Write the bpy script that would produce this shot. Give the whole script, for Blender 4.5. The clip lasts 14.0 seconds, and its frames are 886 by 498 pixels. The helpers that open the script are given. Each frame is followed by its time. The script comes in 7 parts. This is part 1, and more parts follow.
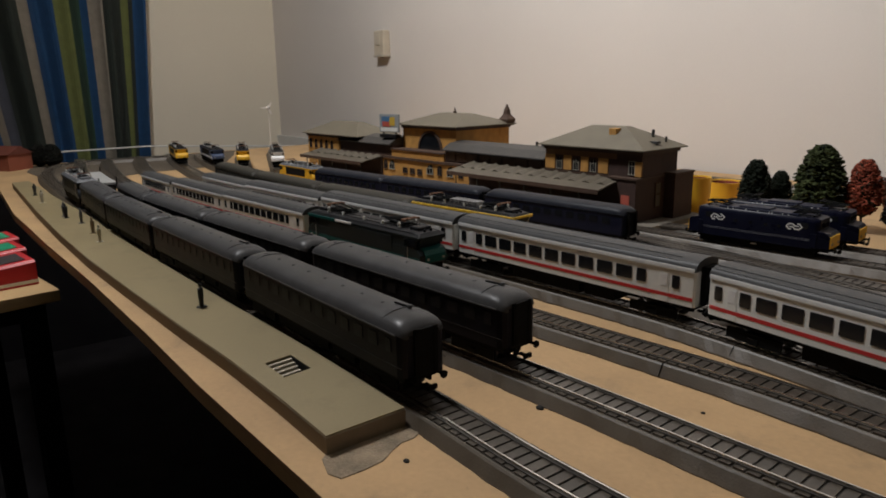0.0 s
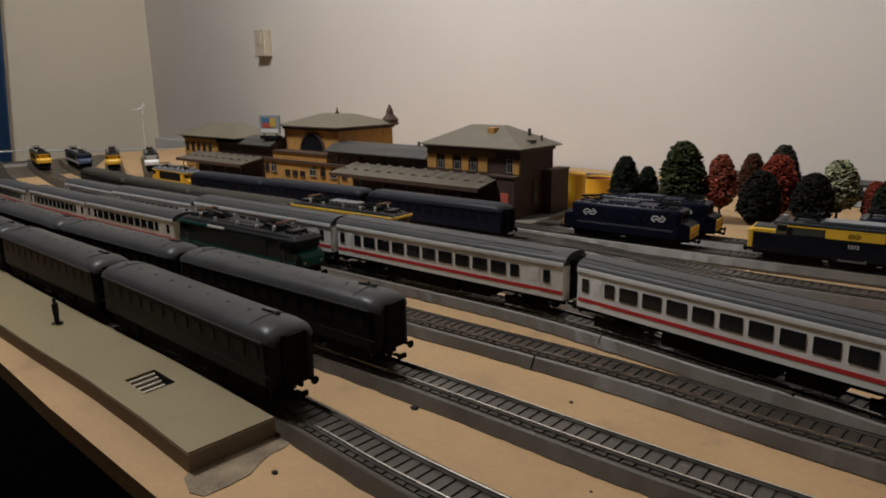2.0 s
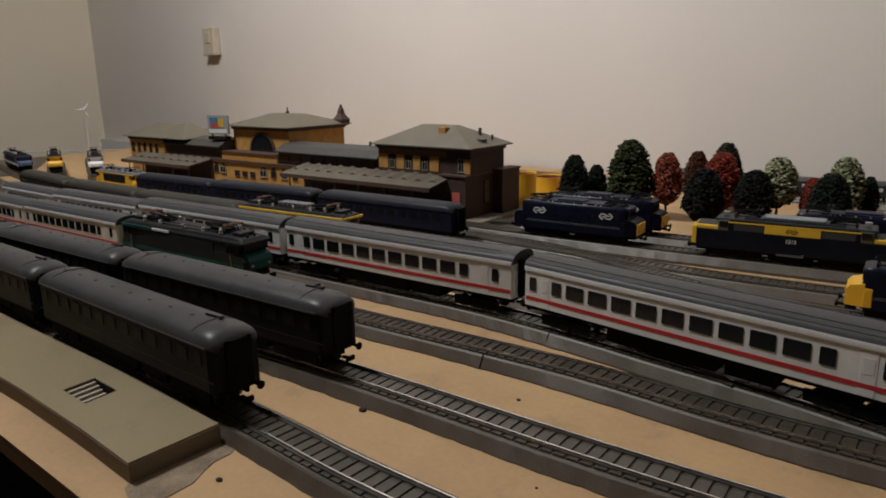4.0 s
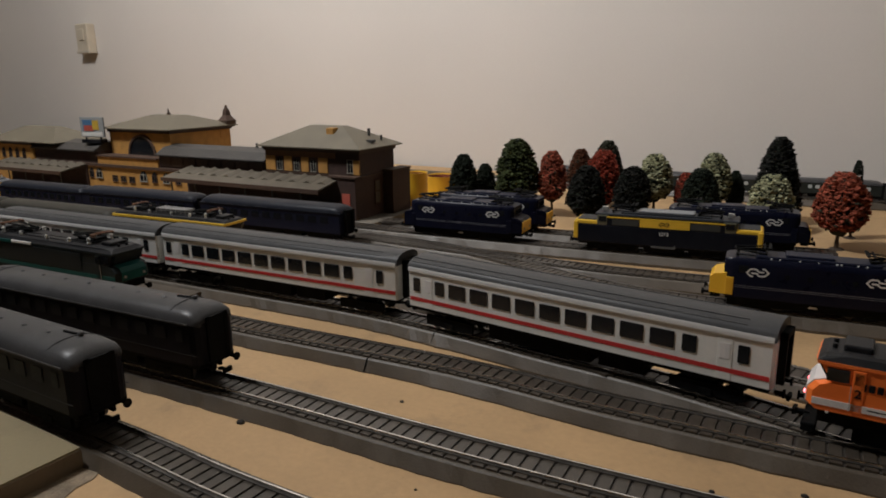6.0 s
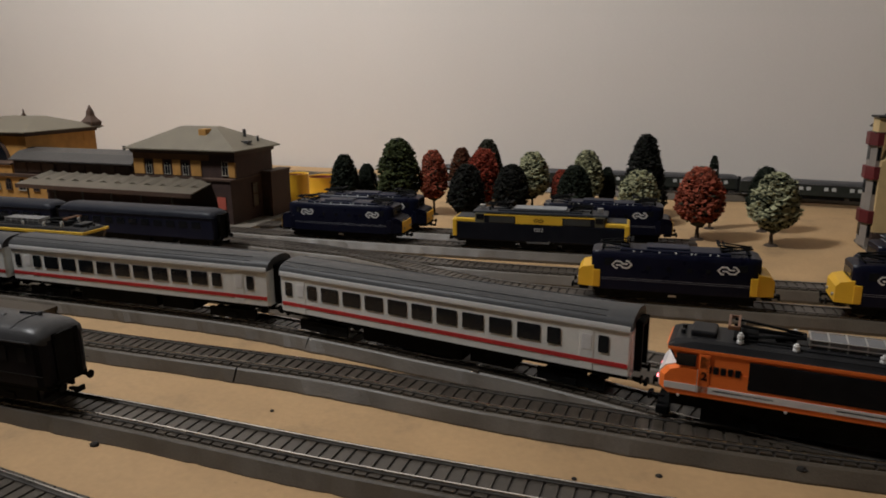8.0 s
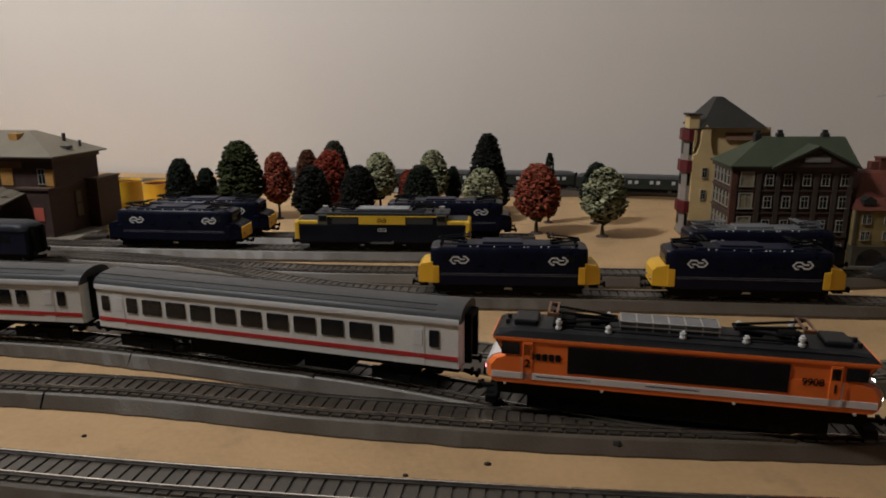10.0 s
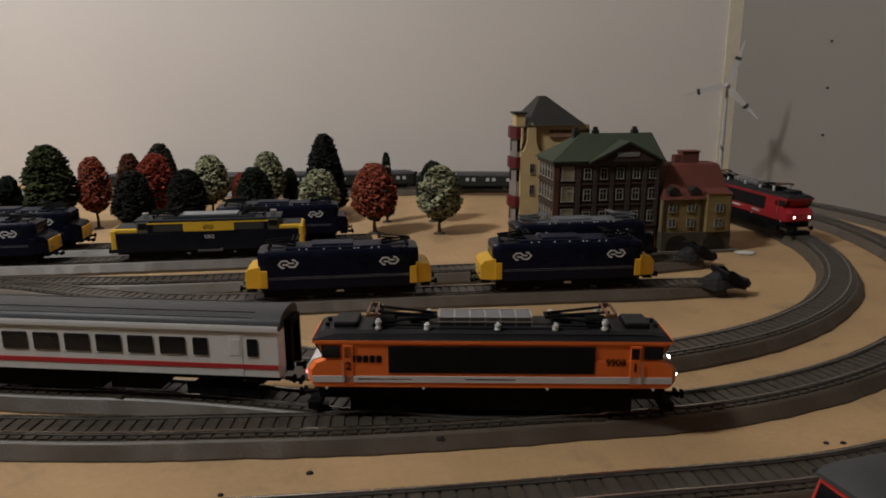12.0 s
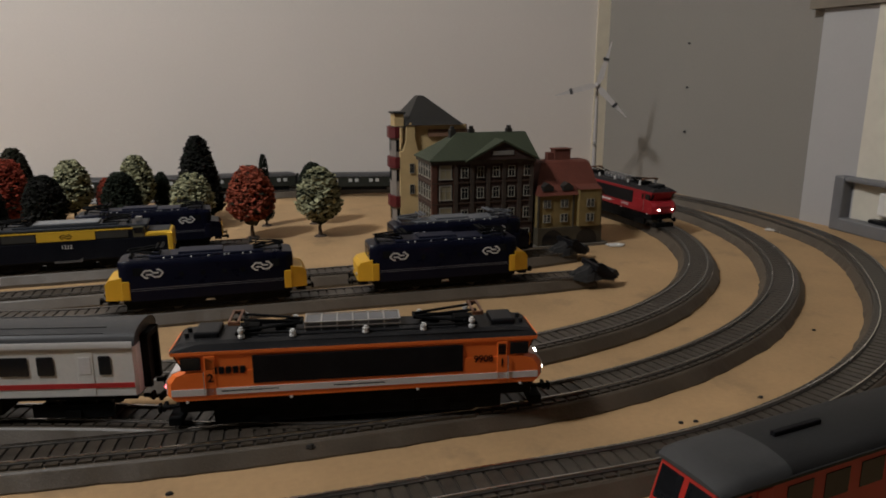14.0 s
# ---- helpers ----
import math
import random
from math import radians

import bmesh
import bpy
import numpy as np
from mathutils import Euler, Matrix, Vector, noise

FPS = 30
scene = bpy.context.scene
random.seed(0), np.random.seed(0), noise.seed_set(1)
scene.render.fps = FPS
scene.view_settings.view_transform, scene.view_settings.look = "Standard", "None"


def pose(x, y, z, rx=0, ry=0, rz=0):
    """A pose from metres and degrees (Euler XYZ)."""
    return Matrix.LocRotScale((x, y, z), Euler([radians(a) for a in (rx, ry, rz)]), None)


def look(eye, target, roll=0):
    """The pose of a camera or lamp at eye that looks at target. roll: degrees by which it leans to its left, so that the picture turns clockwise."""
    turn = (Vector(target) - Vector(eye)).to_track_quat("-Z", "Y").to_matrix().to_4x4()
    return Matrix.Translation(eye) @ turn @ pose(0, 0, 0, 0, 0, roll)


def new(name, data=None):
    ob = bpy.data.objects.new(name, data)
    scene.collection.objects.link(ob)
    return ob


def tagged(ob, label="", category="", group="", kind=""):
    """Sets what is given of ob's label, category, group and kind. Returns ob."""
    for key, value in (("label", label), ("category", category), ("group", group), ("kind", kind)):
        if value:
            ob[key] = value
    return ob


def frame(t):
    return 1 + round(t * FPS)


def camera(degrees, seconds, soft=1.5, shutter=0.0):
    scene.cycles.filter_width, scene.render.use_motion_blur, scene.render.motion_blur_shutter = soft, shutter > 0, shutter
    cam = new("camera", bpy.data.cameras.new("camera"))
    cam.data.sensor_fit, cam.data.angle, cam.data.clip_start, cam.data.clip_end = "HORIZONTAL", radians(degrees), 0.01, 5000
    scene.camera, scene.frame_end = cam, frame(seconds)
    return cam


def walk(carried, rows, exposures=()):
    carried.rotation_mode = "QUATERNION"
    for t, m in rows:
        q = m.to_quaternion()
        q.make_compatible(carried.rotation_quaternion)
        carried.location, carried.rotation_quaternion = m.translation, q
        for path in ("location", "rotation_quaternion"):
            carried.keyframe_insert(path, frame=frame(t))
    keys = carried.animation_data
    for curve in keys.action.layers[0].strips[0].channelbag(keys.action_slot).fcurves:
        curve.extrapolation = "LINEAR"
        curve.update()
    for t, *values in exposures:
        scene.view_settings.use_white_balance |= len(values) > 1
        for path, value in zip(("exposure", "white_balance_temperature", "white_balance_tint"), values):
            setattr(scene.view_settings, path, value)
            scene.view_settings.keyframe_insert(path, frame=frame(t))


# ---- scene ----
cam = camera(64.8, 14.0, soft=1.8)
PATH = [
    (0, (-0.0408, 0.0384, 0.1926), (-0.7284, 0.7261, -0.0404), -0.94),
    (0.5, (-0.0363, 0.0423, 0.1937), (-0.6879, 0.7635, -0.0414), -0.91),
    (1, (-0.0354, 0.0462, 0.1924), (-0.6595, 0.7915, -0.0420), -0.88),
    (1.5, (-0.0339, 0.0501, 0.1912), (-0.6290, 0.8188, -0.0429), -0.87),
    (2, (-0.0306, 0.0518, 0.1918), (-0.6055, 0.8356, -0.0429), -0.87),
    (2.5, (-0.0306, 0.0521, 0.1919), (-0.6034, 0.8375, -0.0430), -0.85),
    (5, (-0.0190, 0.0604, 0.1933), (-0.4849, 0.9126, -0.0448), -0.80),
    (5.5, (-0.0163, 0.0633, 0.1927), (-0.4515, 0.9316, -0.0455), -0.76),
    (6, (-0.0125, 0.0654, 0.1934), (-0.4159, 0.9485, -0.0462), -0.81),
    (6.5, (-0.0090, 0.0674, 0.1937), (-0.3808, 0.9640, -0.0469), -0.78),
    (7, (-0.0059, 0.0701, 0.1940), (-0.3448, 0.9794, -0.0474), -0.72),
    (9.5, (0.0171, 0.0803, 0.1901), (-0.1107, 1.0426, -0.0496), -0.40),
    (10, (0.0225, 0.0825, 0.1893), (-0.0522, 1.0506, -0.0499), -0.37),
    (10.5, (0.0286, 0.0837, 0.1897), (0.0118, 1.0542, -0.0508), -0.33),
    (11, (0.0332, 0.0849, 0.1888), (0.0573, 1.0555, -0.0507), -0.25),
    (11.5, (0.0376, 0.0856, 0.1888), (0.1097, 1.0537, -0.0511), -0.18),
    (12, (0.0442, 0.0876, 0.1878), (0.1733, 1.0499, -0.0515), -0.12),
    (12.5, (0.0500, 0.0870, 0.1881), (0.2340, 1.0404, -0.0513), -0.08),
    (13, (0.0554, 0.0869, 0.1886), (0.2831, 1.0306, -0.0515), -0.03),
    (13.5, (0.0591, 0.0870, 0.1882), (0.3145, 1.0235, -0.0521), -0.07),
    (14, (0.0605, 0.0873, 0.1878), (0.3351, 1.0185, -0.0520), -0.03),
]
walk(cam, [(t, look(eye, target, roll)) for t, eye, target, roll in PATH])

# ---- light: one warm room lamp under the ceiling, away to the left, and a faint added fill for room bounce and lifted blacks ----
world = bpy.data.worlds.new("room_fill")
scene.world = world
world.use_nodes = True
world.node_tree.nodes["Background"].inputs[0].default_value = (1.0, 0.86, 0.74, 1)
world.node_tree.nodes["Background"].inputs[1].default_value = 0.022

lamp_data = bpy.data.lights.new("room_lamp", "AREA")
lamp_data.shape = "DISK"
lamp_data.size = 0.28
lamp_data.energy = 30.3
lamp_data.color = (0.982, 0.985, 1.0)
lamp = new("room_lamp", lamp_data)
lamp.matrix_world = look((-1.05, 0.29, 1.52), (-0.87, 1.03, 1.085))
tagged(lamp, "warm round room lamp under the ceiling", "lamp")
scene.view_settings.exposure = 0.0


# ---- materials ----
def nodes_of(mat):
    mat.use_nodes = True
    nt = mat.node_tree
    return nt, nt.nodes, nt.links, nt.nodes["Principled BSDF"]


def surface(name, color, rough=0.5, metal=0.0, vary=0.12, scale=60.0, fine=600.0, bump=0.05, dust=0.0, coat=0.0, spec=0.5, island=0.0, rand=0.0):
    """A worn surface: two scales of tone, fine relief, dust that settles in patches on upward faces."""
    mat = bpy.data.materials.new(name)
    nt, n, l, b = nodes_of(mat)
    tc = n.new("ShaderNodeTexCoord")
    big, small = n.new("ShaderNodeTexNoise"), n.new("ShaderNodeTexNoise")
    big.inputs["Scale"].default_value, big.inputs["Detail"].default_value = scale, 4
    small.inputs["Scale"].default_value, small.inputs["Detail"].default_value = fine, 3
    l.new(tc.outputs["Object"], big.inputs["Vector"])
    l.new(tc.outputs["Object"], small.inputs["Vector"])
    add = n.new("ShaderNodeMath")
    add.operation = "MULTIPLY_ADD"
    l.new(small.outputs["Fac"], add.inputs[0])
    add.inputs[1].default_value = 0.4
    l.new(big.outputs["Fac"], add.inputs[2])
    ramp = n.new("ShaderNodeValToRGB")
    e = ramp.color_ramp.elements
    e[0].position, e[1].position = 0.42, 0.98
    e[0].color = (*[max(0, c * (1 - vary)) for c in color], 1)
    e[1].color = (*[min(1, c * (1 + vary) + 0.004) for c in color], 1)
    l.new(add.outputs[0], ramp.inputs[0])
    out = ramp.outputs[0]
    if island or rand:
        hsv = n.new("ShaderNodeHueSaturation")
        src = n.new("ShaderNodeNewGeometry").outputs["Random Per Island"] if island else n.new("ShaderNodeObjectInfo").outputs["Random"]
        mr = n.new("ShaderNodeMapRange")
        amount = island or rand
        mr.inputs["To Min"].default_value, mr.inputs["To Max"].default_value = 1 - amount, 1 + amount
        l.new(src, mr.inputs["Value"])
        l.new(mr.outputs[0], hsv.inputs["Value"])
        l.new(out, hsv.inputs["Color"])
        out = hsv.outputs[0]
    if dust:
        geo = n.new("ShaderNodeNewGeometry")
        sep = n.new("ShaderNodeSeparateXYZ")
        l.new(geo.outputs["Normal"], sep.inputs[0])
        mul = n.new("ShaderNodeMath")
        mul.operation, mul.use_clamp = "MULTIPLY", True
        l.new(sep.outputs[2], mul.inputs[0])
        l.new(big.outputs["Fac"], mul.inputs[1])
        m2 = n.new("ShaderNodeMath")
        m2.operation, m2.use_clamp = "MULTIPLY", True
        l.new(mul.outputs[0], m2.inputs[0])
        m2.inputs[1].default_value = dust
        mix = n.new("ShaderNodeMix")
        mix.data_type = "RGBA"
        l.new(m2.outputs[0], mix.inputs["Factor"])
        l.new(out, mix.inputs["A"])
        mix.inputs["B"].default_value = (0.26, 0.23, 0.19, 1)
        out = mix.outputs["Result"]
    l.new(out, b.inputs["Base Color"])
    rr = n.new("ShaderNodeMapRange")
    rr.inputs["To Min"].default_value, rr.inputs["To Max"].default_value = max(0.03, rough - 0.1), min(1, rough + 0.1)
    l.new(big.outputs["Fac"], rr.inputs["Value"])
    l.new(rr.outputs[0], b.inputs["Roughness"])
    b.inputs["Metallic"].default_value = metal
    b.inputs["Specular IOR Level"].default_value = spec
    b.inputs["Coat Weight"].default_value = coat
    if bump:
        bp = n.new("ShaderNodeBump")
        bp.inputs["Strength"].default_value, bp.inputs["Distance"].default_value = bump, 0.002
        l.new(small.outputs["Fac"], bp.inputs["Height"])
        l.new(bp.outputs[0], b.inputs["Normal"])
    return mat


def glow(name, color, strength):
    mat = bpy.data.materials.new(name)
    nt, n, l, b = nodes_of(mat)
    b.inputs["Base Color"].default_value = (*color, 1)
    b.inputs["Emission Color"].default_value = (*color, 1)
    b.inputs["Emission Strength"].default_value = strength
    return mat


SAND = surface("sand_coloured_board", (0.43, 0.274, 0.132), 0.75, vary=0.16, scale=14, fine=260, bump=0.10)
PLY = surface("pale_plywood_edge", (0.46, 0.30, 0.14), 0.7, vary=0.16, scale=14, fine=300)
BED = surface("grey_painted_roadbed", (0.087, 0.068, 0.048), 0.50, vary=0.25, scale=30, fine=900, bump=0.12, spec=0.6)


def stain(mat, color, scale, low, high, amount, seed=0.0):
    """Uneven dirt with soft edges over a material's own colour."""
    nt = mat.node_tree
    b = next(n for n in nt.nodes if n.type == "BSDF_PRINCIPLED")
    link = b.inputs["Base Color"].links[0]
    src = link.from_socket
    tc = nt.nodes.new("ShaderNodeTexCoord")
    mp = nt.nodes.new("ShaderNodeMapping")
    mp.inputs["Location"].default_value = (seed, seed * 0.7, 0)
    nt.links.new(tc.outputs["Object"], mp.inputs["Vector"])
    nz = nt.nodes.new("ShaderNodeTexNoise")
    nz.inputs["Scale"].default_value, nz.inputs["Detail"].default_value, nz.inputs["Roughness"].default_value = scale, 7.0, 0.68
    nt.links.new(mp.outputs[0], nz.inputs["Vector"])
    mr = nt.nodes.new("ShaderNodeMapRange")
    mr.inputs["From Min"].default_value, mr.inputs["From Max"].default_value, mr.inputs["To Max"].default_value = low, high, amount
    nt.links.new(nz.outputs["Fac"], mr.inputs["Value"])
    mx = nt.nodes.new("ShaderNodeMix")
    mx.data_type = "RGBA"
    nt.links.new(mr.outputs[0], mx.inputs["Factor"])
    nt.links.new(src, mx.inputs["A"])
    mx.inputs["B"].default_value = (*color, 1)
    nt.links.new(mx.outputs["Result"], b.inputs["Base Color"])


stain(SAND, (0.20, 0.135, 0.075), 16, 0.56, 0.72, 0.6)
stain(SAND, (0.10, 0.075, 0.05), 60, 0.66, 0.76, 0.75, 3.0)
stain(BED, (0.065, 0.051, 0.036), 28, 0.52, 0.72, 0.6, 1.0)
RAIL_FOOT = surface("tarnished_rail_foot", (0.11, 0.10, 0.09), 0.42, metal=0.5, vary=0.3, scale=60, fine=600, bump=0.05)
BALLAST = surface("dark_ballast_strip", (0.040, 0.032, 0.025), 0.6, vary=0.35, scale=90, fine=1200, bump=0.25, spec=0.5)
SLEEPER = surface("dusty_brown_sleeper", (0.048, 0.038, 0.028), 0.36, vary=0.3, scale=120, fine=900, bump=0.06, rand=0.2, spec=0.5)
RAIL = surface("worn_steel_rail", (0.64, 0.62, 0.59), 0.24, metal=1.0, vary=0.3, scale=40, fine=500, bump=0.02)
PLATFORM = surface("olive_grey_platform", (0.225, 0.176, 0.088), 0.6, vary=0.08, scale=12, fine=500)
stain(PLATFORM, (0.15, 0.115, 0.060), 22, 0.54, 0.74, 0.6, 5.0)
PLATFORM_SIDE = surface("brown_platform_side", (0.175, 0.130, 0.078), 0.7, vary=0.12, scale=30)
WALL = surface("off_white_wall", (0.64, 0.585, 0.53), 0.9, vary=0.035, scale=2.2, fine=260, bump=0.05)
# cream wall, its colour also lifted because little lamplight reaches it
WALL_LEFT = surface("cream_side_wall_brightened", (0.74, 0.665, 0.53), 0.9, vary=0.035, scale=2.2, fine=260, bump=0.05)
# grey wallpaper, toned down further to imitate the lamp's falloff
WALL_GREY = surface("greyish_wall_dimmed", (0.25, 0.232, 0.205), 0.9, vary=0.05, scale=2.5, fine=260, bump=0.05)
CEIL = surface("white_ceiling", (0.7, 0.66, 0.6), 0.9, vary=0.03, scale=3)
# floor colour near black: the shade under the board is put into it
FLOOR = surface("shade_dark_floor", (0.010, 0.009, 0.010), 0.95, vary=0.4, scale=12, fine=400, spec=0.1)
PAPER = surface("pale_painted_wood", (0.62, 0.60, 0.56), 0.55, vary=0.05, scale=9)
WHITE = surface("white_plastic", (0.72, 0.70, 0.66), 0.4, vary=0.06, scale=50)
BLACK = surface("black_plastic", (0.0055, 0.0055, 0.0070), 0.5, vary=0.3, scale=90, spec=0.16)
BLACK_GLOSS = surface("gloss_black", (0.010, 0.010, 0.012), 0.22, vary=0.3, scale=90, bump=0.01)
DARKGREY = surface("dark_grey_metal", (0.035, 0.035, 0.036), 0.45, vary=0.2, scale=80, dust=0.1)
# near black that imitates deep shade below board level
SHADE_BLACK = surface("near_black_shade", (0.007, 0.006, 0.007), 0.9, vary=0.3, scale=6, spec=0.1)
# dark tone for the unseen front wall, chosen to reduce bounced light
UNSEEN = surface("bounce_cutting_dark", (0.16, 0.14, 0.12), 0.9, vary=0.1, scale=3)
GLASS = surface("dark_window_glass", (0.008, 0.009, 0.011), 0.10, vary=0.2, scale=40, bump=0.0, spec=0.3)
SILVER = surface("silver_metal", (0.5, 0.49, 0.47), 0.38, metal=0.7, vary=0.1, scale=80)
COPPER = surface("copper_contact", (0.22, 0.11, 0.065), 0.4, metal=0.7, vary=0.2, scale=100)


# ---- small mesh helpers ----
def part(name, bm, material, parent=None, label="", smooth=False):
    """Links a bmesh as one mesh object, under a thing or a part."""
    me = bpy.data.meshes.new(name)
    bm.normal_update()
    bm.to_mesh(me)
    bm.free()
    me.materials.append(material)
    if smooth:
        for p in me.polygons:
            p.use_smooth = True
        me.set_sharp_from_angle(angle=radians(40))
    ob = new(name, me)
    ob.parent = parent
    if label:
        tagged(ob, label)
    return ob


def share(name, me, parent, m):
    """One more object on a mesh that is already there."""
    ob = new(name, me)
    ob.parent = parent
    ob.matrix_basis = m
    return ob


def thing(name, m, label, category, group="", kind=""):
    ob = new(name)
    ob.empty_display_size = 0.01
    ob.matrix_basis = m
    return tagged(ob, label, category, group, kind)


def box(bm, x0, x1, y0, y1, z0, z1, bevel=0.0):
    v = [bm.verts.new((x, y, z)) for x in (x0, x1) for y in (y0, y1) for z in (z0, z1)]
    fs = [bm.faces.new([v[i] for i in q]) for q in ((0, 1, 3, 2), (4, 6, 7, 5), (0, 4, 5, 1), (2, 3, 7, 6), (0, 2, 6, 4), (1, 5, 7, 3))]
    if bevel:
        es = list({e for f in fs for e in f.edges})
        bmesh.ops.bevel(bm, geom=es, offset=bevel, segments=2, affect="EDGES", profile=0.5)
    return bm


def boxes(*rows, bevel=0.0):
    bm = bmesh.new()
    for r in rows:
        box(bm, *r, bevel=bevel)
    return bm


def tube(bm, a, b, r0, r1=None, n=10, caps=True):
    """A round bar from a to b."""
    a, b, r1 = Vector(a), Vector(b), r0 if r1 is None else r1
    q = (b - a).to_track_quat("Z", "Y")
    rings = [[bm.verts.new(p + q @ Vector((r * math.cos(k * math.tau / n), r * math.sin(k * math.tau / n), 0))) for k in range(n)] for p, r in ((a, r0), (b, r1))]
    for k in range(n):
        bm.faces.new((rings[0][k], rings[0][(k + 1) % n], rings[1][(k + 1) % n], rings[1][k]))
    if caps:
        bm.faces.new(rings[0][::-1])
        bm.faces.new(rings[1])
    return bm


def tubes(*rows, n=10):
    bm = bmesh.new()
    for r in rows:
        tube(bm, *r, n=n)
    return bm


def loft(sections, closed=True):
    """Skins a row of outlines that have the same count of points, and caps both ends."""
    bm = bmesh.new()
    rings = [[bm.verts.new(p) for p in s] for s in sections]
    n = len(rings[0])
    for a, b in zip(rings, rings[1:]):
        for k in range(n if closed else n - 1):
            bm.faces.new((a[k], a[(k + 1) % n], b[(k + 1) % n], b[k]))
    if closed:
        bm.faces.new(rings[0][::-1])
        bm.faces.new(rings[-1])
    bmesh.ops.recalc_face_normals(bm, faces=bm.faces)
    return bm


def prism(outline, z0, z1):
    return loft([[(x, y, z0) for x, y in outline], [(x, y, z1) for x, y in outline]])


def hip_roof(x0, x1, y0, y1, z0, z1, inset_x, inset_y, lip=0.003):
    """A hipped roof with an eave of some thickness."""
    rect = lambda ax, bx, ay, by, z: [(ax, ay, z), (bx, ay, z), (bx, by, z), (ax, by, z)]  # noqa: E731
    return loft([rect(x0, x1, y0, y1, z0), rect(x0, x1, y0, y1, z0 + lip), rect(x0 + inset_x, x1 - inset_x, y0 + inset_y, y1 - inset_y, z1)])


def lettering(text, size, m, material, parent, name="lettering", label=""):
    cu = bpy.data.curves.new(name, "FONT")
    cu.body, cu.size, cu.align_x, cu.align_y, cu.extrude, cu.offset = text, size, "CENTER", "CENTER", 0.0001, size * 0.018
    ob = bpy.data.objects.new(name, cu)
    me = bpy.data.meshes.new_from_object(ob)
    bpy.data.objects.remove(ob)
    me.materials.append(material)
    out = new(name, me)
    out.parent, out.matrix_basis = parent, m
    if label:
        tagged(out, label)
    return out


# ---- the room: its walls stand a little askew to the tracks ----
SKEW = math.atan(0.145)
ROOM = Matrix.Translation((0.724, 1.277, 0)) @ Matrix.Rotation(-SKEW, 4, "Z")
# in room measures u runs along the back wall (left: minus), v away from it towards the viewer (minus)
FLOOR_Z, CEIL_Z, LEFT_U, FRONT_V = -0.78, 1.62, -3.58, -3.0


def slab(name, rows, material, label, category, m=ROOM, bevel=0.0):
    ob = part(name, boxes(*rows, bevel=bevel), material)
    ob.matrix_basis = m
    return tagged(ob, label, category, kind="structure")


slab("wall_back", [(LEFT_U - 0.1, 0.1, 0, 0.1, FLOOR_Z, CEIL_Z)], WALL, "plain off-white plastered wall behind the layout", "wall")
ROOM_R = Matrix.Translation((0.724, 1.277, 0)) @ Matrix.Rotation(SKEW, 4, "Z")
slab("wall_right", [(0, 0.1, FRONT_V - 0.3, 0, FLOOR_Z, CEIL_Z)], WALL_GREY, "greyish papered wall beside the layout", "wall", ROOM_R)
slab("wall_left", [(LEFT_U - 0.1, LEFT_U, FRONT_V, 0, FLOOR_Z, CEIL_Z)], WALL_LEFT, "off-white wall beside the striped curtain", "wall")
slab("wall_front", [(LEFT_U - 0.1, 1.2, FRONT_V - 0.1, FRONT_V, FLOOR_Z, CEIL_Z)], UNSEEN, "unseen closing wall behind the viewer, dark to cut bounce", "wall")
slab("floor", [(LEFT_U - 0.1, 1.2, FRONT_V - 0.1, 0.1, FLOOR_Z - 0.1, FLOOR_Z)], FLOOR, "floor coloured near black for the shade under the layout", "floor")
slab("ceiling", [(LEFT_U - 0.1, 1.2, FRONT_V - 0.1, 0.1, CEIL_Z, CEIL_Z + 0.1)], CEIL, "plain white ceiling", "ceiling")
# thin added strip; its cream paints the bright band up the corner
slab("trim", [(-0.021, 0.004, -0.006, -0.0005, -0.1, CEIL_Z)], surface("cream_corner_highlight", (0.62, 0.55, 0.42), 0.6, vary=0.06), "cream strip painting the highlight up the corner of two walls", "trim")

# ---- the layout's board ----
TABLE = [(-2.08, 0.463), (-1.63, 0.390), (-1.29, 0.3295), (-1.0, 0.2935), (-0.80, 0.2715), (-0.585, 0.2440), (-0.46, 0.2262), (-0.303, 0.2075), (0.90, 0.06), (0.86, 0.42), (0.796, 0.80), (0.742, 1.155), (0.724, 1.27), (-1.95, 1.645)]
table = tagged(new("layout_board"), "sand-painted layout board with a pale wooden edge", "table", kind="structure")
part("board_top", prism(TABLE, -0.004, 0.0), SAND, table)
# added unseen supports, coloured to sink into the shade below the board
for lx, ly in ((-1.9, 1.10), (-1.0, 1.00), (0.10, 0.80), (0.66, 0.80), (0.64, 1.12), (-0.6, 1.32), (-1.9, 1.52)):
    part("table_leg", boxes((lx - 0.022, lx + 0.022, ly - 0.022, ly + 0.022, FLOOR_Z, -0.0815)), SHADE_BLACK, table)
    part("bearer", boxes((lx - 0.03, lx + 0.03, ly - 0.03, ly + 0.03, -0.0812, -0.0128)), SHADE_BLACK, table)
part("board_edge", prism([(x, y) for x, y in TABLE], -0.0125, -0.0042), PLY, table, "pale sawn wooden board edge")


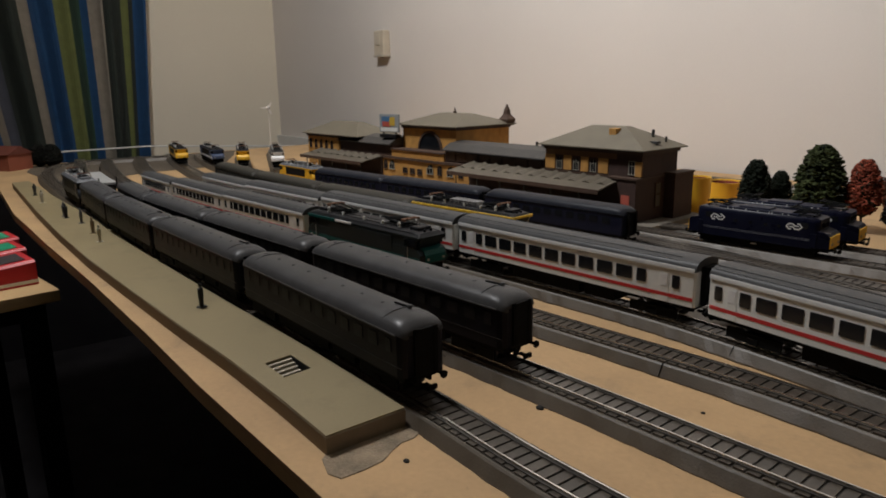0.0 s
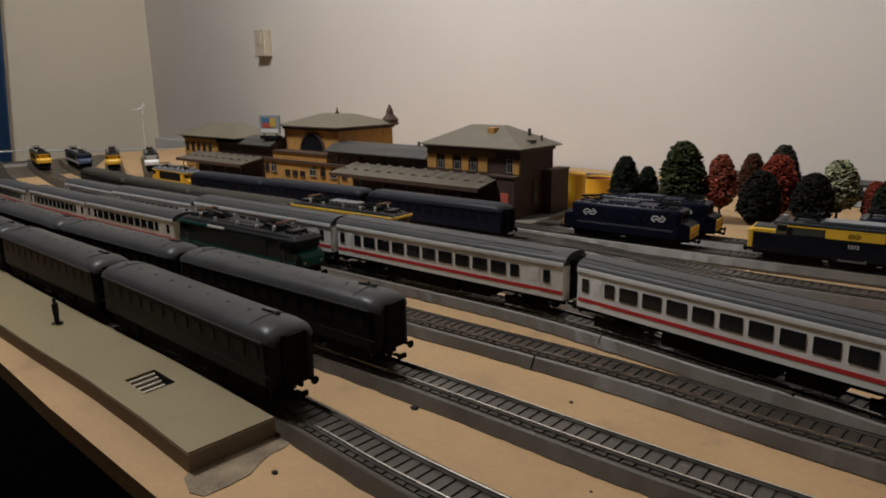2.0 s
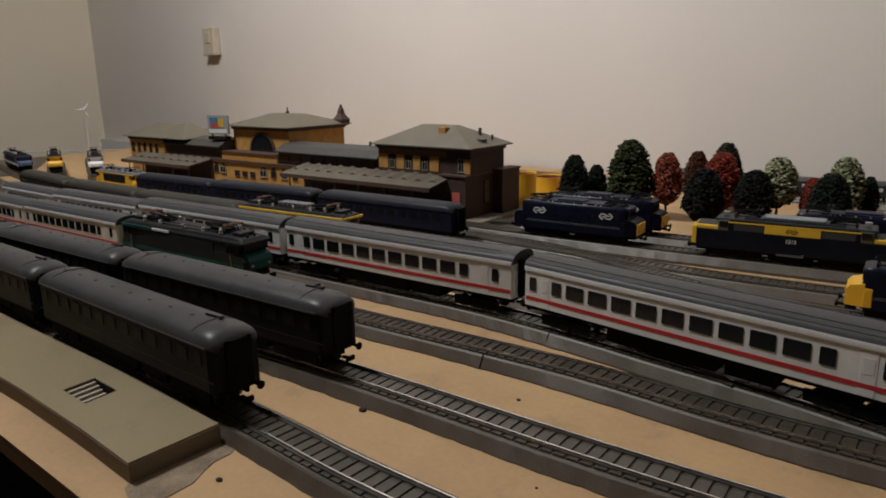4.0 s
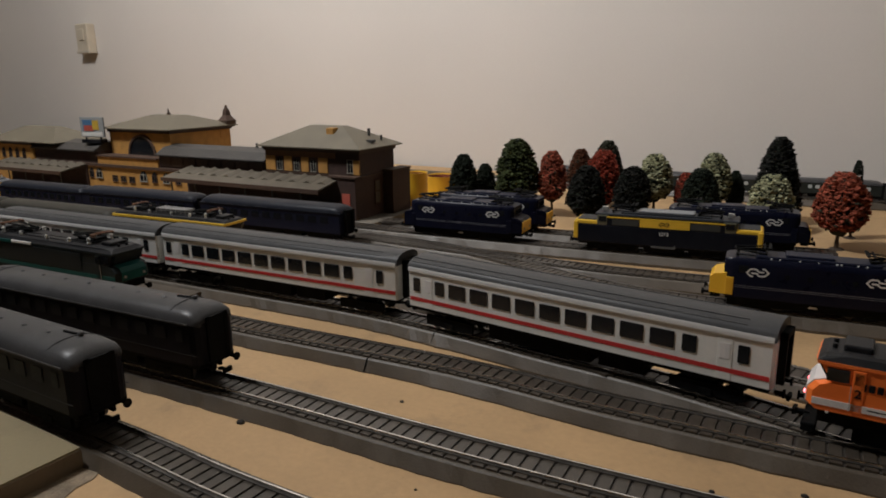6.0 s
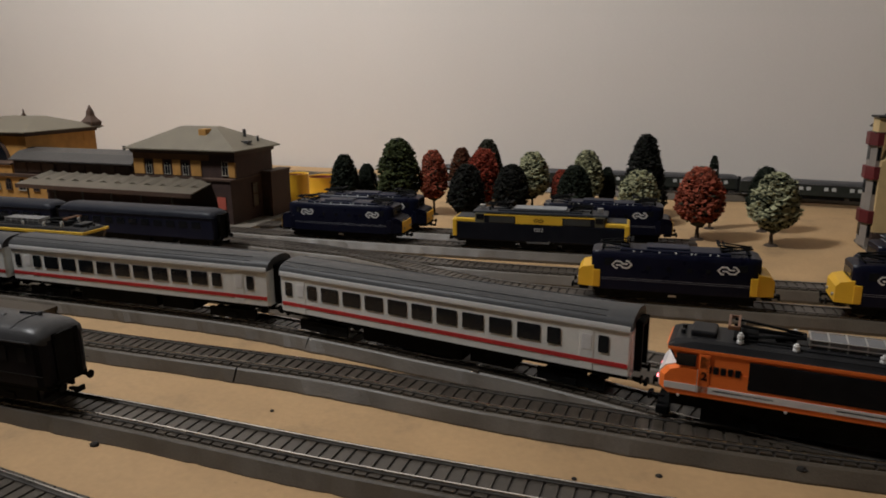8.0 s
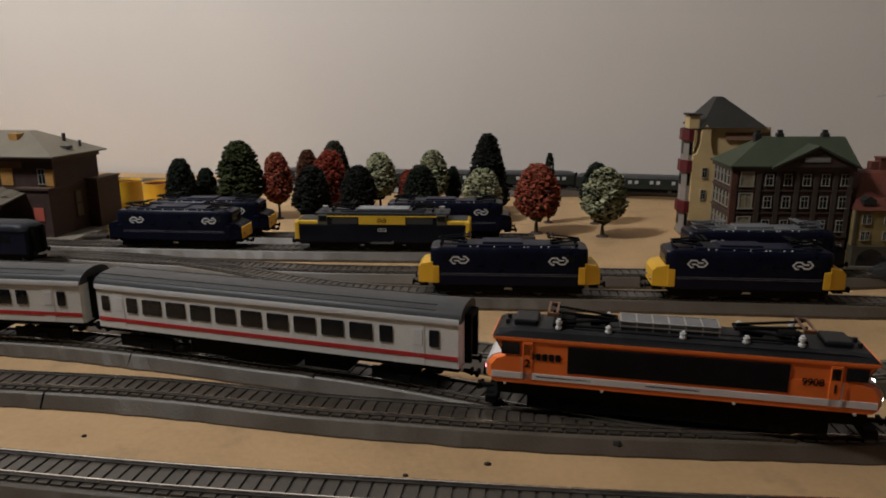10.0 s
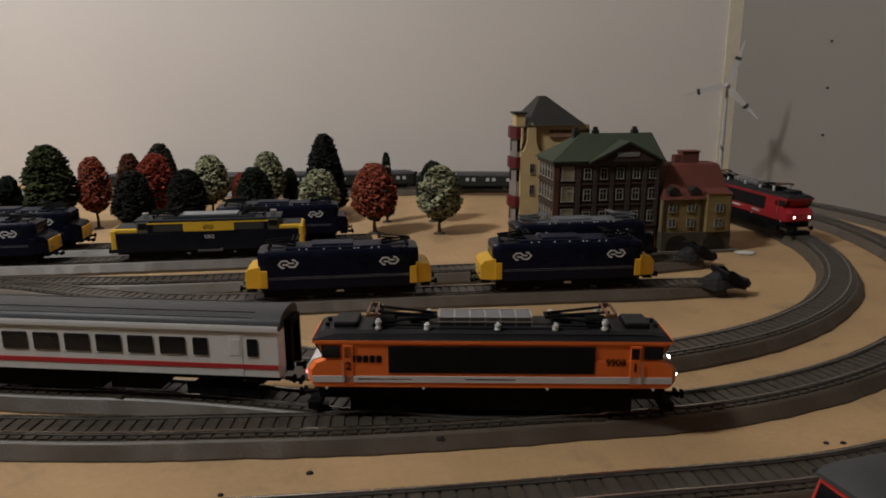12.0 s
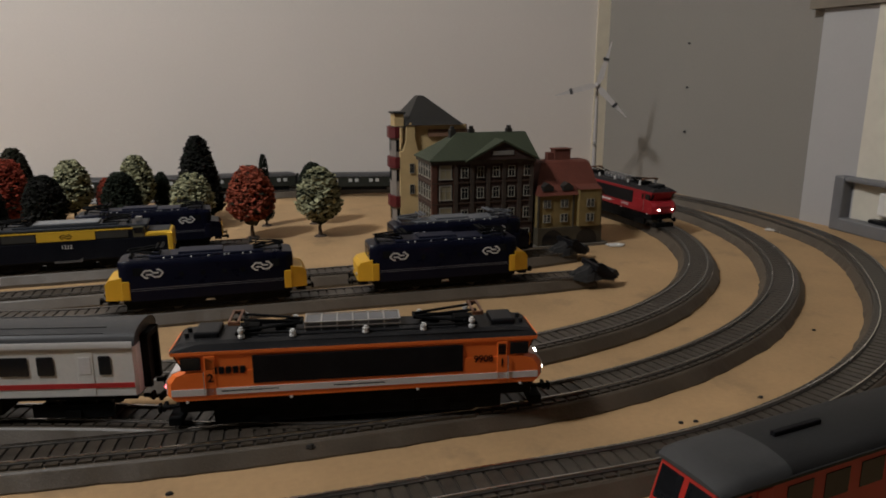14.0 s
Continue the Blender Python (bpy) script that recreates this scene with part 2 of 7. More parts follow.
# ---- tracks ----
def spline(ctrl, step=0.006):
    """A smooth line through a few plan points, in even steps."""
    p = [Vector((*c, 0)) for c in ctrl]
    p = [2 * p[0] - p[1], *p, 2 * p[-1] - p[-2]]
    fine = []
    for i in range(1, len(p) - 2):
        a, b, c, d = p[i - 1 : i + 3]
        for k in range(40):
            t = k / 40
            fine.append(0.5 * (2 * b + (c - a) * t + (2 * a - 5 * b + 4 * c - d) * t * t + (3 * b - a - 3 * c + d) * t**3))
    fine.append(p[-2])
    out, left = [fine[0]], step
    for a, b in zip(fine, fine[1:]):
        d = (b - a).length
        while d >= left > 0:
            a = a + (b - a) * (left / d)
            out.append(a)
            d, left = (b - a).length, step
        left -= d
    return out


def arc(cx, cy, r, a0, a1, n):
    return [(cx + r * math.cos(radians(a0 + (a1 - a0) * k / (n - 1))), cy + r * math.sin(radians(a0 + (a1 - a0) * k / (n - 1)))) for k in range(n)]


RAIL_Z, BED_TOP, STOCK = 0.0115, 0.0080, 0.986
TRACKS = {
    "platform": [(-1.880, 0.900), (-1.915, 0.810), (-1.945, 0.720), (-1.940, 0.640), (-1.865, 0.560), (-1.700, 0.4990), (-1.4800, 0.4570), (-1.2235, 0.4165), (-0.9434, 0.3705), (-0.7599, 0.3488), (-0.5528, 0.3282), (-0.3159, 0.3006), (-0.2172, 0.2859), (-0.0789, 0.2742), (0.0792, 0.2724), (0.2175, 0.2773), (0.3558, 0.2951), (0.5137, 0.3385), (0.6518, 0.4155)],
    "second": [(-2.0225, 0.6713), (-1.7266, 0.5776), (-1.4800, 0.5184), (-1.2235, 0.4662), (-0.9523, 0.4179), (-0.7402, 0.3992), (-0.5528, 0.3893), (-0.3011, 0.3756), (-0.1184, 0.3609), (0.0496, 0.3535), *arc(0.202, 0.857, 0.506, -95, -38, 5), *arc(0.205, 0.860, 0.517, -22, 22, 4), (0.662, 1.140), (0.575, 1.230), (0.400, 1.288), (0.1, 1.333), (-0.39, 1.398)],
    "third": [(-1.95, 0.7121), (-1.6773, 0.6269), (-1.3814, 0.5530), (-1.1841, 0.5194), (-0.8684, 0.4938), (-0.6712, 0.4840), (-0.4936, 0.4752), (-0.3613, 0.4653), (-0.1876, 0.4565), (-0.0888, 0.4419), (-0.0295, 0.4360), (0.0397, 0.4300), *arc(0.177, 0.896, 0.470, -95, 20, 9), (0.560, 1.135), (0.475, 1.200), (0.370, 1.240), (0.1, 1.280), (-0.0986, 1.312)],
    "fourth": [(-1.95, 0.7963), (-1.6773, 0.7009), (-1.3814, 0.6171), (-1.1841, 0.5855), (-0.9474, 0.5648), (-0.7599, 0.5570), (-0.5626, 0.5491), (-0.4146, 0.5413), (-0.3001, 0.5334), (-0.2103, 0.5187), (-0.1293, 0.5000), (-0.0690, 0.4873), (-0.0196, 0.4725), (0.0199, 0.4587), (0.0545, 0.4469), (0.0891, 0.4371), (0.1286, 0.4292), (0.1780, 0.4262)],
    "fifth": [(-1.95, 0.8850), (-1.6773, 0.7897), (-1.3814, 0.7058), (-1.1052, 0.6516), (-0.8487, 0.6250), (-0.6416, 0.6171), (-0.4442, 0.6103), (-0.3356, 0.5985), (-0.2409, 0.5709), (-0.1481, 0.5158), (-0.0888, 0.4902)],
    "sixth": [(-1.8746, 0.9276), (-1.5787, 0.8310), (-1.2827, 0.7720), (-0.9868, 0.7450), (-0.6909, 0.7370), (-0.4640, 0.7275), (-0.3653, 0.6932), (-0.2863, 0.6548), (-0.1461, 0.5848), (-0.0463, 0.5465), (0.0545, 0.5140), (0.1284, 0.5030), *arc(0.185, 0.875, 0.377, -84, 76, 10), (0.0496, 1.2263), (-0.2962, 1.2753), (-0.7895, 1.3352)],
    "siding": [(-0.6120, 0.7898), (-0.4738, 0.7720), (-0.3554, 0.7583), (-0.2656, 0.7317), (-0.1718, 0.6884), (-0.0996, 0.6628), (-0.0295, 0.6560), (0.0990, 0.6551), (0.2472, 0.6522), (0.3706, 0.6463)],
    "inner_siding": [(-0.4738, 0.7691), (-0.3455, 0.7474), (-0.2251, 0.7317), (-0.1322, 0.7219), (0.0002, 0.7221), (0.1978, 0.7241), (0.3953, 0.7331)],
    "loco_track": [(-0.6317, 0.8312), (-0.4442, 0.8115), (-0.2962, 0.8047), (-0.1481, 0.8028), (0.0002, 0.8049), (0.0693, 0.8070)],
    "yard": [(-1.8000, 1.0200), (-1.6773, 0.9510), (-1.5293, 0.8700), (-1.4700, 0.8370)],
    "rear_yard": [(-1.8000, 1.1150), (-1.6773, 1.0450), (-1.5293, 0.9590), (-1.3700, 0.8660)],
    "rear_track": [(-0.4541, 0.8490), (-0.3554, 0.8589), (-0.1975, 0.8609), (0.0002, 0.8651), (0.0693, 0.8671)],
}
LINES = {k: spline(v) for k, v in TRACKS.items()}


def side_of(line, i):
    a, b = line[max(0, i - 1)], line[min(len(line) - 1, i + 1)]
    d = (b - a).normalized()
    return d, Vector((-d.y, d.x, 0))


def band(line, offsets):
    """A strip along a line: offsets are (sideways, height) of its outline."""
    secs = []
    for i, p in enumerate(line):
        d, s = side_of(line, i)
        secs.append([tuple(p + s * o + Vector((0, 0, z))) for o, z in offsets])
    return loft(secs)


def ragged_bed(line, lift, full, seed):
    """Grey roadbed with uneven painted edges."""
    secs = []
    for i, p in enumerate(line):
        d, s = side_of(line, i)
        a = 0.0012 * noise.noise(Vector((i * 0.09, seed, 0))) + 0.0012 * noise.noise(Vector((i * 0.5, seed, 5)))
        b = 0.0012 * noise.noise(Vector((i * 0.09, seed, 9))) + 0.0012 * noise.noise(Vector((i * 0.5, seed, 13)))
        top = BED_TOP + lift
        taper = min(1.0, 0.62 + 0.38 * min(i, len(line) - 1 - i) / 9)
        crest = (0.0138 + 0.15 * a) * taper
        half = full * taper
        secs.append([tuple(p + s * o + Vector((0, 0, z))) for o, z in ((half + a, -0.001), (half + a, 0.0004 + lift), (crest + 0.0010, top - 0.0009), (crest, top), (-crest, top), (-crest - 0.0010, top - 0.0009), (-half - b, 0.0004 + lift), (-half - b, -0.001))])
    return loft(secs)


sleeper_bm = boxes((-0.0029, 0.0029, -0.0126, 0.0126, 0, 0.0016))
sleeper_me = bpy.data.meshes.new("sleeper")
sleeper_bm.to_mesh(sleeper_me)
sleeper_bm.free()
sleeper_me.materials.append(SLEEPER)
NEAR_SLEEPERS = {"platform": (-0.33, 0.16), "second": (-0.32, 0.22), "third": (-0.34, 0.14), "fourth": (-0.24, 0.0)}


def build_track(key, k):
    line = LINES[key]
    lift = 0.0003 * k
    root = tagged(new("track"), "model railway track on a grey painted roadbed", "track", "tracks of the layout", "structure")
    part("roadbed", ragged_bed(line, lift, 0.0190, 3.7 * k), BED, root)
    for o in (0.00855, -0.00855):
        part("rail", band(line, [(o - 0.0004, BED_TOP + 0.001), (o - 0.0004, RAIL_Z), (o + 0.0004, RAIL_Z), (o + 0.0004, BED_TOP + 0.001)]), RAIL, root)
    for o in (0.00855, -0.00855):
        part("rail_foot", band(line, [(o - 0.0012, BED_TOP + lift), (o - 0.0012, BED_TOP + lift + 0.0018), (o + 0.0012, BED_TOP + lift + 0.0018), (o + 0.0012, BED_TOP + lift)]), RAIL_FOOT, root)
    part("dark_ballast", band(line, [(-0.0124, BED_TOP + lift - 0.001), (-0.0124, BED_TOP + lift + 0.0003), (0.0124, BED_TOP + lift + 0.0003), (0.0124, BED_TOP + lift - 0.001)]), BALLAST, root)
    # the contact studs' row between the rails is left to the roadbed's grain; sleepers follow at an even pitch
    lo, hi = NEAR_SLEEPERS.get(key, (9, -9))
    rest = bmesh.new()
    pitch = spline([tuple(p.xy) for p in line[::8]] + [tuple(line[-1].xy)], 0.0074)
    for i, p in enumerate(pitch):
        d, s = side_of(pitch, i)
        m = Matrix.Translation(p + Vector((0, 0, BED_TOP + lift - 0.0004))) @ Matrix.Rotation(math.atan2(d.y, d.x), 4, "Z")
        if lo < p.x < hi and p.y < 0.53:
            share("sleeper", sleeper_me, root, m)
        else:
            n0 = len(rest.verts)
            box(rest, -0.0029, 0.0029, -0.0126, 0.0126, 0, 0.0016)
            rest.verts.ensure_lookup_table()
            for v in rest.verts[n0:]:
                v.co = m @ v.co
    tagged(part("sleepers", rest, SLEEPER, root), kind="stuff")
    return root


for k, key in enumerate(TRACKS):
    build_track(key, k)
for way in ([(-1.381, 0.584), (-1.184, 0.553), (-0.947, 0.530), (-0.760, 0.520), (-0.563, 0.512), (-0.464, 0.507)], [(-1.381, 0.661), (-1.105, 0.617), (-0.849, 0.594), (-0.642, 0.586), (-0.444, 0.577), (-0.375, 0.571)]):
    fill = part("ground_strip", band(spline(way), [(-0.020, 0.0001), (-0.020, 0.0066), (0.020, 0.0066), (0.020, 0.0001)]), BED)
    tagged(fill, "grey painted strip of ground between two tracks", "ground", "grey strips between tracks", "structure")


def place_on(line, x, length, ahead=True, z=RAIL_Z):
    """The pose of a vehicle whose leading end stands at plan x (the first point of the line that reaches it) and which trails back along the line."""
    i1 = next(i for i, p in enumerate(line) if p.x >= x and side_of(line, i)[0].x > 0)
    n = round(length * STOCK / 0.006)
    return between(line, i1, max(0, i1 - n), length, z)


def between(line, i1, i0, length, z=RAIL_Z):
    q = max(1, round(abs(i1 - i0) * 0.2))
    a, b = line[i0 + q], line[i1 - q]
    d = (b - a).normalized()
    mid = (a + b) / 2
    return Matrix.Translation((mid.x, mid.y, z)) @ Matrix.Rotation(math.atan2(d.y, d.x), 4, "Z") @ Matrix.Diagonal((STOCK, STOCK, STOCK, 1))


# ---- platform with its stair opening ----
PL_FAR = [(-0.3175, 0.282), (-0.367, 0.289), (-0.441, 0.2985), (-0.579, 0.3128), (-0.728, 0.330), (-0.84, 0.346), (-0.973, 0.364), (-1.136, 0.385), (-1.324, 0.4055), (-1.62, 0.442)]
PL_NEAR = [(-0.3235, 0.2312), (-0.379, 0.2395), (-0.458, 0.2492), (-0.557, 0.2580), (-0.616, 0.2640), (-0.72, 0.2745), (-0.84, 0.2875), (-1.015, 0.3115), (-1.23, 0.3450), (-1.62, 0.4120)]
PL_Z = 0.0115
platform = tagged(new("station_platform"), "long olive-grey model platform with brown sides and a stair opening", "platform", kind="structure")


def along(line, x):
    """The plan's y at x on a line that runs towards minus x."""
    for (ax, ay), (bx, by) in zip(line, line[1:]):
        if x >= bx or (bx, by) == line[-1]:
            return ay + (by - ay) * (x - ax) / (bx - ax)


def strip_between(k0, k1, x0, x1, z0, z1, n=2):
    """A block between two shares of the platform's width (0: near edge, 1: far edge), from x0 back to x1."""
    secs = []
    for k in range(n):
        x = x0 + (x1 - x0) * k / (n - 1)
        end = max(0.0, 1 - k * 2) if x0 > -0.33 else 0.0
        rows = []
        for share_of in (k0, k1):
            xx = x + end * (0.0058 * share_of)
            e, f = along(PL_NEAR, xx), along(PL_FAR, xx)
            rows.append((xx, e + (f - e) * share_of))
        (ex, ey), (fx, fy) = rows
        secs.append([(ex, ey, z0), (fx, fy, z0), (fx, fy, z1), (ex, ey, z1)])
    return loft(secs)


GX0, GX1, GK0, GK1 = -0.4050, -0.4345, 0.30, 0.70
# pit lining coloured near black: the stairwell's shade is painted in
PIT_DARK = surface("unlit_stair_pit", (0.010, 0.009, 0.009), 0.9, vary=0.2, scale=80)
TREAD = surface("pale_stair_tread", (0.40, 0.35, 0.27), 0.6)
part("deck", strip_between(0, 1, -0.3235, GX0, 0.0012, PL_Z, 8), PLATFORM, platform)
part("deck", strip_between(GK1, 1, GX0, GX1, 0.0012, PL_Z, 3), PLATFORM, platform)
part("deck", strip_between(0, GK0, GX0, GX1, 0.0012, PL_Z, 3), PLATFORM, platform)
part("deck", strip_between(0, 1, GX1, -1.62, 0.0012, PL_Z, 60), PLATFORM, platform)
part("side", strip_between(-0.006, 1.003, -0.3228, -0.3290, -0.0005, PL_Z - 0.0012, 2), PLATFORM_SIDE, platform, "darker brown side of the platform")
part("side", strip_between(-0.006, 0.04, -0.3290, -1.62, -0.0005, PL_Z - 0.0012, 64), PLATFORM_SIDE, platform, "darker brown side of the platform")
part("stair_pit", strip_between(GK0 - 0.02, GK1 + 0.02, GX0 + 0.0006, GX1 - 0.0006, 0.0009, 0.0016), PIT_DARK, platform)
for ka, kb, xa, xb in ((GK1 - 0.004, GK1 + 0.010, GX0, GX1), (GK0 - 0.010, GK0 + 0.004, GX0, GX1), (GK0, GK1, GX0 + 0.0004, GX0 - 0.0006)):
    part("stair_wall", strip_between(ka, kb, xa, xb, 0.0016, PL_Z - 0.0006), PIT_DARK, platform)
for k in range(5):
    x = GX1 + 0.0050 + 0.0042 * k
    part("stair_step", strip_between(GK0 + 0.02, GK1 - 0.03, x, x - 0.0021, 0.0017, PL_Z - 0.0008 - 0.0013 * k), TREAD, platform)
# smear of filler at the platform's end
filler = part("filler_patch", prism([(-0.326, 0.234), (-0.3215, 0.2265), (-0.308, 0.2205), (-0.2995, 0.2225), (-0.2975, 0.235), (-0.2970, 0.248), (-0.3015, 0.258), (-0.3040, 0.267), (-0.3030, 0.276), (-0.306, 0.283), (-0.316, 0.283)], -0.0005, 0.0005), surface("grey_filler", (0.23, 0.175, 0.115), 0.9, vary=0.45, scale=70, bump=0.5))
tagged(filler, "grey smear of filler on the board at the platform end", "filler")


# ---- rolling stock: local x along the vehicle, z from the rail's top ----
def paint(name, color, rough=0.35, **k):
    return surface(name, color, rough, vary=k.pop("vary", 0.08), scale=k.pop("scale", 50), fine=700, bump=k.pop("bump", 0.02), spec=k.pop("spec", 0.13 if max(color) < 0.08 else 0.4), **k)


COACH_BLACK = paint("soot_dark_coach_paint", (0.0062, 0.0067, 0.0125), 0.42, vary=0.25, spec=0.14)
EAVE = paint("white_eave_stripe", (0.66, 0.65, 0.63), 0.4)
COACH_GREEN = paint("dark_olive_coach_paint", (0.022, 0.025, 0.021), 0.5, vary=0.2)
COACH_WHITE = paint("light_grey_coach_paint", (0.76, 0.75, 0.705), 0.4)
COACH_BLUE = paint("navy_coach_paint", (0.005, 0.007, 0.020), 0.45)
ROOF_DARK = paint("dark_grey_coach_roof", (0.057, 0.056, 0.057), 0.36, vary=0.2, dust=0.03)
ROOF_MID = paint("grey_ribbed_coach_roof", (0.060, 0.060, 0.061), 0.42, dust=0.03)
ROOF_BROWN = paint("brownish_coach_roof", (0.026, 0.024, 0.019), 0.5, dust=0.1)
ROOF_BLUE = paint("blue_grey_coach_roof", (0.011, 0.013, 0.020), 0.42, dust=0.06)
RED = paint("signal_red_paint", (0.30, 0.011, 0.018), 0.35)
RED_LINE = paint("red_stripe_paint", (0.52, 0.03, 0.03), 0.45)
ORANGE = paint("orange_paint", (0.96, 0.200, 0.034), 0.35)
STRIPE = paint("light_grey_stripe", (0.74, 0.72, 0.70), 0.4)
NAVY = paint("navy_loco_paint", (0.0030, 0.0037, 0.0125), 0.3)
YELLOW = paint("golden_yellow_paint", (0.72, 0.40, 0.025), 0.4)
LEMON = paint("pale_yellow_paint", (0.70, 0.43, 0.035), 0.4)
TEAL = paint("teal_green_paint", (0.008, 0.075, 0.068), 0.4)
TEAL_DULL = paint("dusty_dark_teal_paint", (0.016, 0.022, 0.023), 0.5)
LOCO_ROOF = paint("anthracite_loco_roof", (0.0125, 0.0128, 0.0145), 0.42, vary=0.2, dust=0.04)
LOCO_ROOF_GREY = paint("weathered_grey_loco_roof", (0.11, 0.115, 0.125), 0.5, vary=0.2, dust=0.1)
UNDER = surface("black_underframe", (0.004, 0.004, 0.004), 0.7, vary=0.4, scale=120, spec=0.08)
INSULATOR = paint("white_insulator", (0.68, 0.67, 0.64), 0.35)
LAMP_WHITE = glow("lit_headlamp", (1.0, 0.97, 0.92), 9.0)
LAMP_RED = glow("lit_tail_lamp", (1.0, 0.16, 0.18), 5.0)
LAMP_OFF = paint("unlit_lamp_lens", (0.35, 0.33, 0.3), 0.2)


def bogie(parent, x, span, wheel_r=0.0052):
    b = part("bogie", boxes((-span / 2 - 0.007, span / 2 + 0.007, -0.0135, -0.0115, 0.0026, 0.0098), (-span / 2 - 0.007, span / 2 + 0.007, 0.0115, 0.0135, 0.0026, 0.0098), (-0.006, 0.006, -0.0115, 0.0115, 0.004, 0.0095), (-0.004, 0.004, -0.0142, 0.0142, 0.0025, 0.0065)), UNDER, parent)
    b.matrix_basis = Matrix.Translation((x, 0, 0))
    me = None
    for wx in (-span / 2, span / 2):
        if me is None:
            bm = bmesh.new()
            for s in (-1, 1):
                tube(bm, (0, s * 0.0075, 0), (0, s * 0.0098, 0), wheel_r, n=16)
            tube(bm, (0, -0.0075, 0), (0, 0.0075, 0), 0.0012, n=8)
            w = part("wheelset", bm, surface("dull_wheel_steel", (0.09, 0.085, 0.08), 0.4, metal=0.8) if "dull_wheel_steel" not in bpy.data.materials else bpy.data.materials["dull_wheel_steel"], b)
            me = w.data
            w.matrix_basis = Matrix.Translation((wx, 0, wheel_r))
        else:
            share("wheelset", me, b, Matrix.Translation((wx, 0, wheel_r)))
    return b


def buffers(parent, x, z=0.0115, sign=1):
    for s in (-1, 1):
        part("buffer", tubes(((x, s * 0.010, z), (x + sign * 0.0045, s * 0.010, z), 0.0012), ((x + sign * 0.0045, s * 0.010, z), (x + sign * 0.0055, s * 0.010, z), 0.0026), n=12), UNDER, parent)


def coupler(parent, x, sign):
    part("coupler", boxes(*[sorted_x(x, x + sign * 0.0080) + (-0.0013, 0.0013, 0.0068, 0.0082), sorted_x(x + sign * 0.0062, x + sign * 0.0080) + (-0.0034, 0.0034, 0.0062, 0.0092)]), UNDER, parent)


def sorted_x(a, b):
    return (min(a, b), max(a, b))


def roof_outline(w, ze, zt, x, squeeze=1.0, drop=0.0, n=10):
    pts = []
    for k in range(n + 1):
        a = math.pi * k / n
        pts.append((x, -w * squeeze * math.cos(a), ze - drop * 0.35 + (zt - ze - drop) * math.sin(a) ** 0.72))
    return pts


def pane_mesh(name, wid, hei, mat, deep=0.0006, r=0.0007):
    """A window with rounded corners, lying in the xz plane, its face to -y."""
    pts = []
    for cx, cz, a0 in ((wid / 2 - r, hei / 2 - r, 0), (-wid / 2 + r, hei / 2 - r, 90), (-wid / 2 + r, -hei / 2 + r, 180), (wid / 2 - r, -hei / 2 + r, 270)):
        pts += [(cx + r * math.cos(radians(a0 + k * 45)), cz + r * math.sin(radians(a0 + k * 45))) for k in range(3)]
    bm = loft([[(x, deep / 2, z) for x, z in pts], [(x, -deep / 2, z) for x, z in pts]])
    me = bpy.data.meshes.new(name)
    bm.to_mesh(me)
    bm.free()
    me.materials.append(mat)
    return me


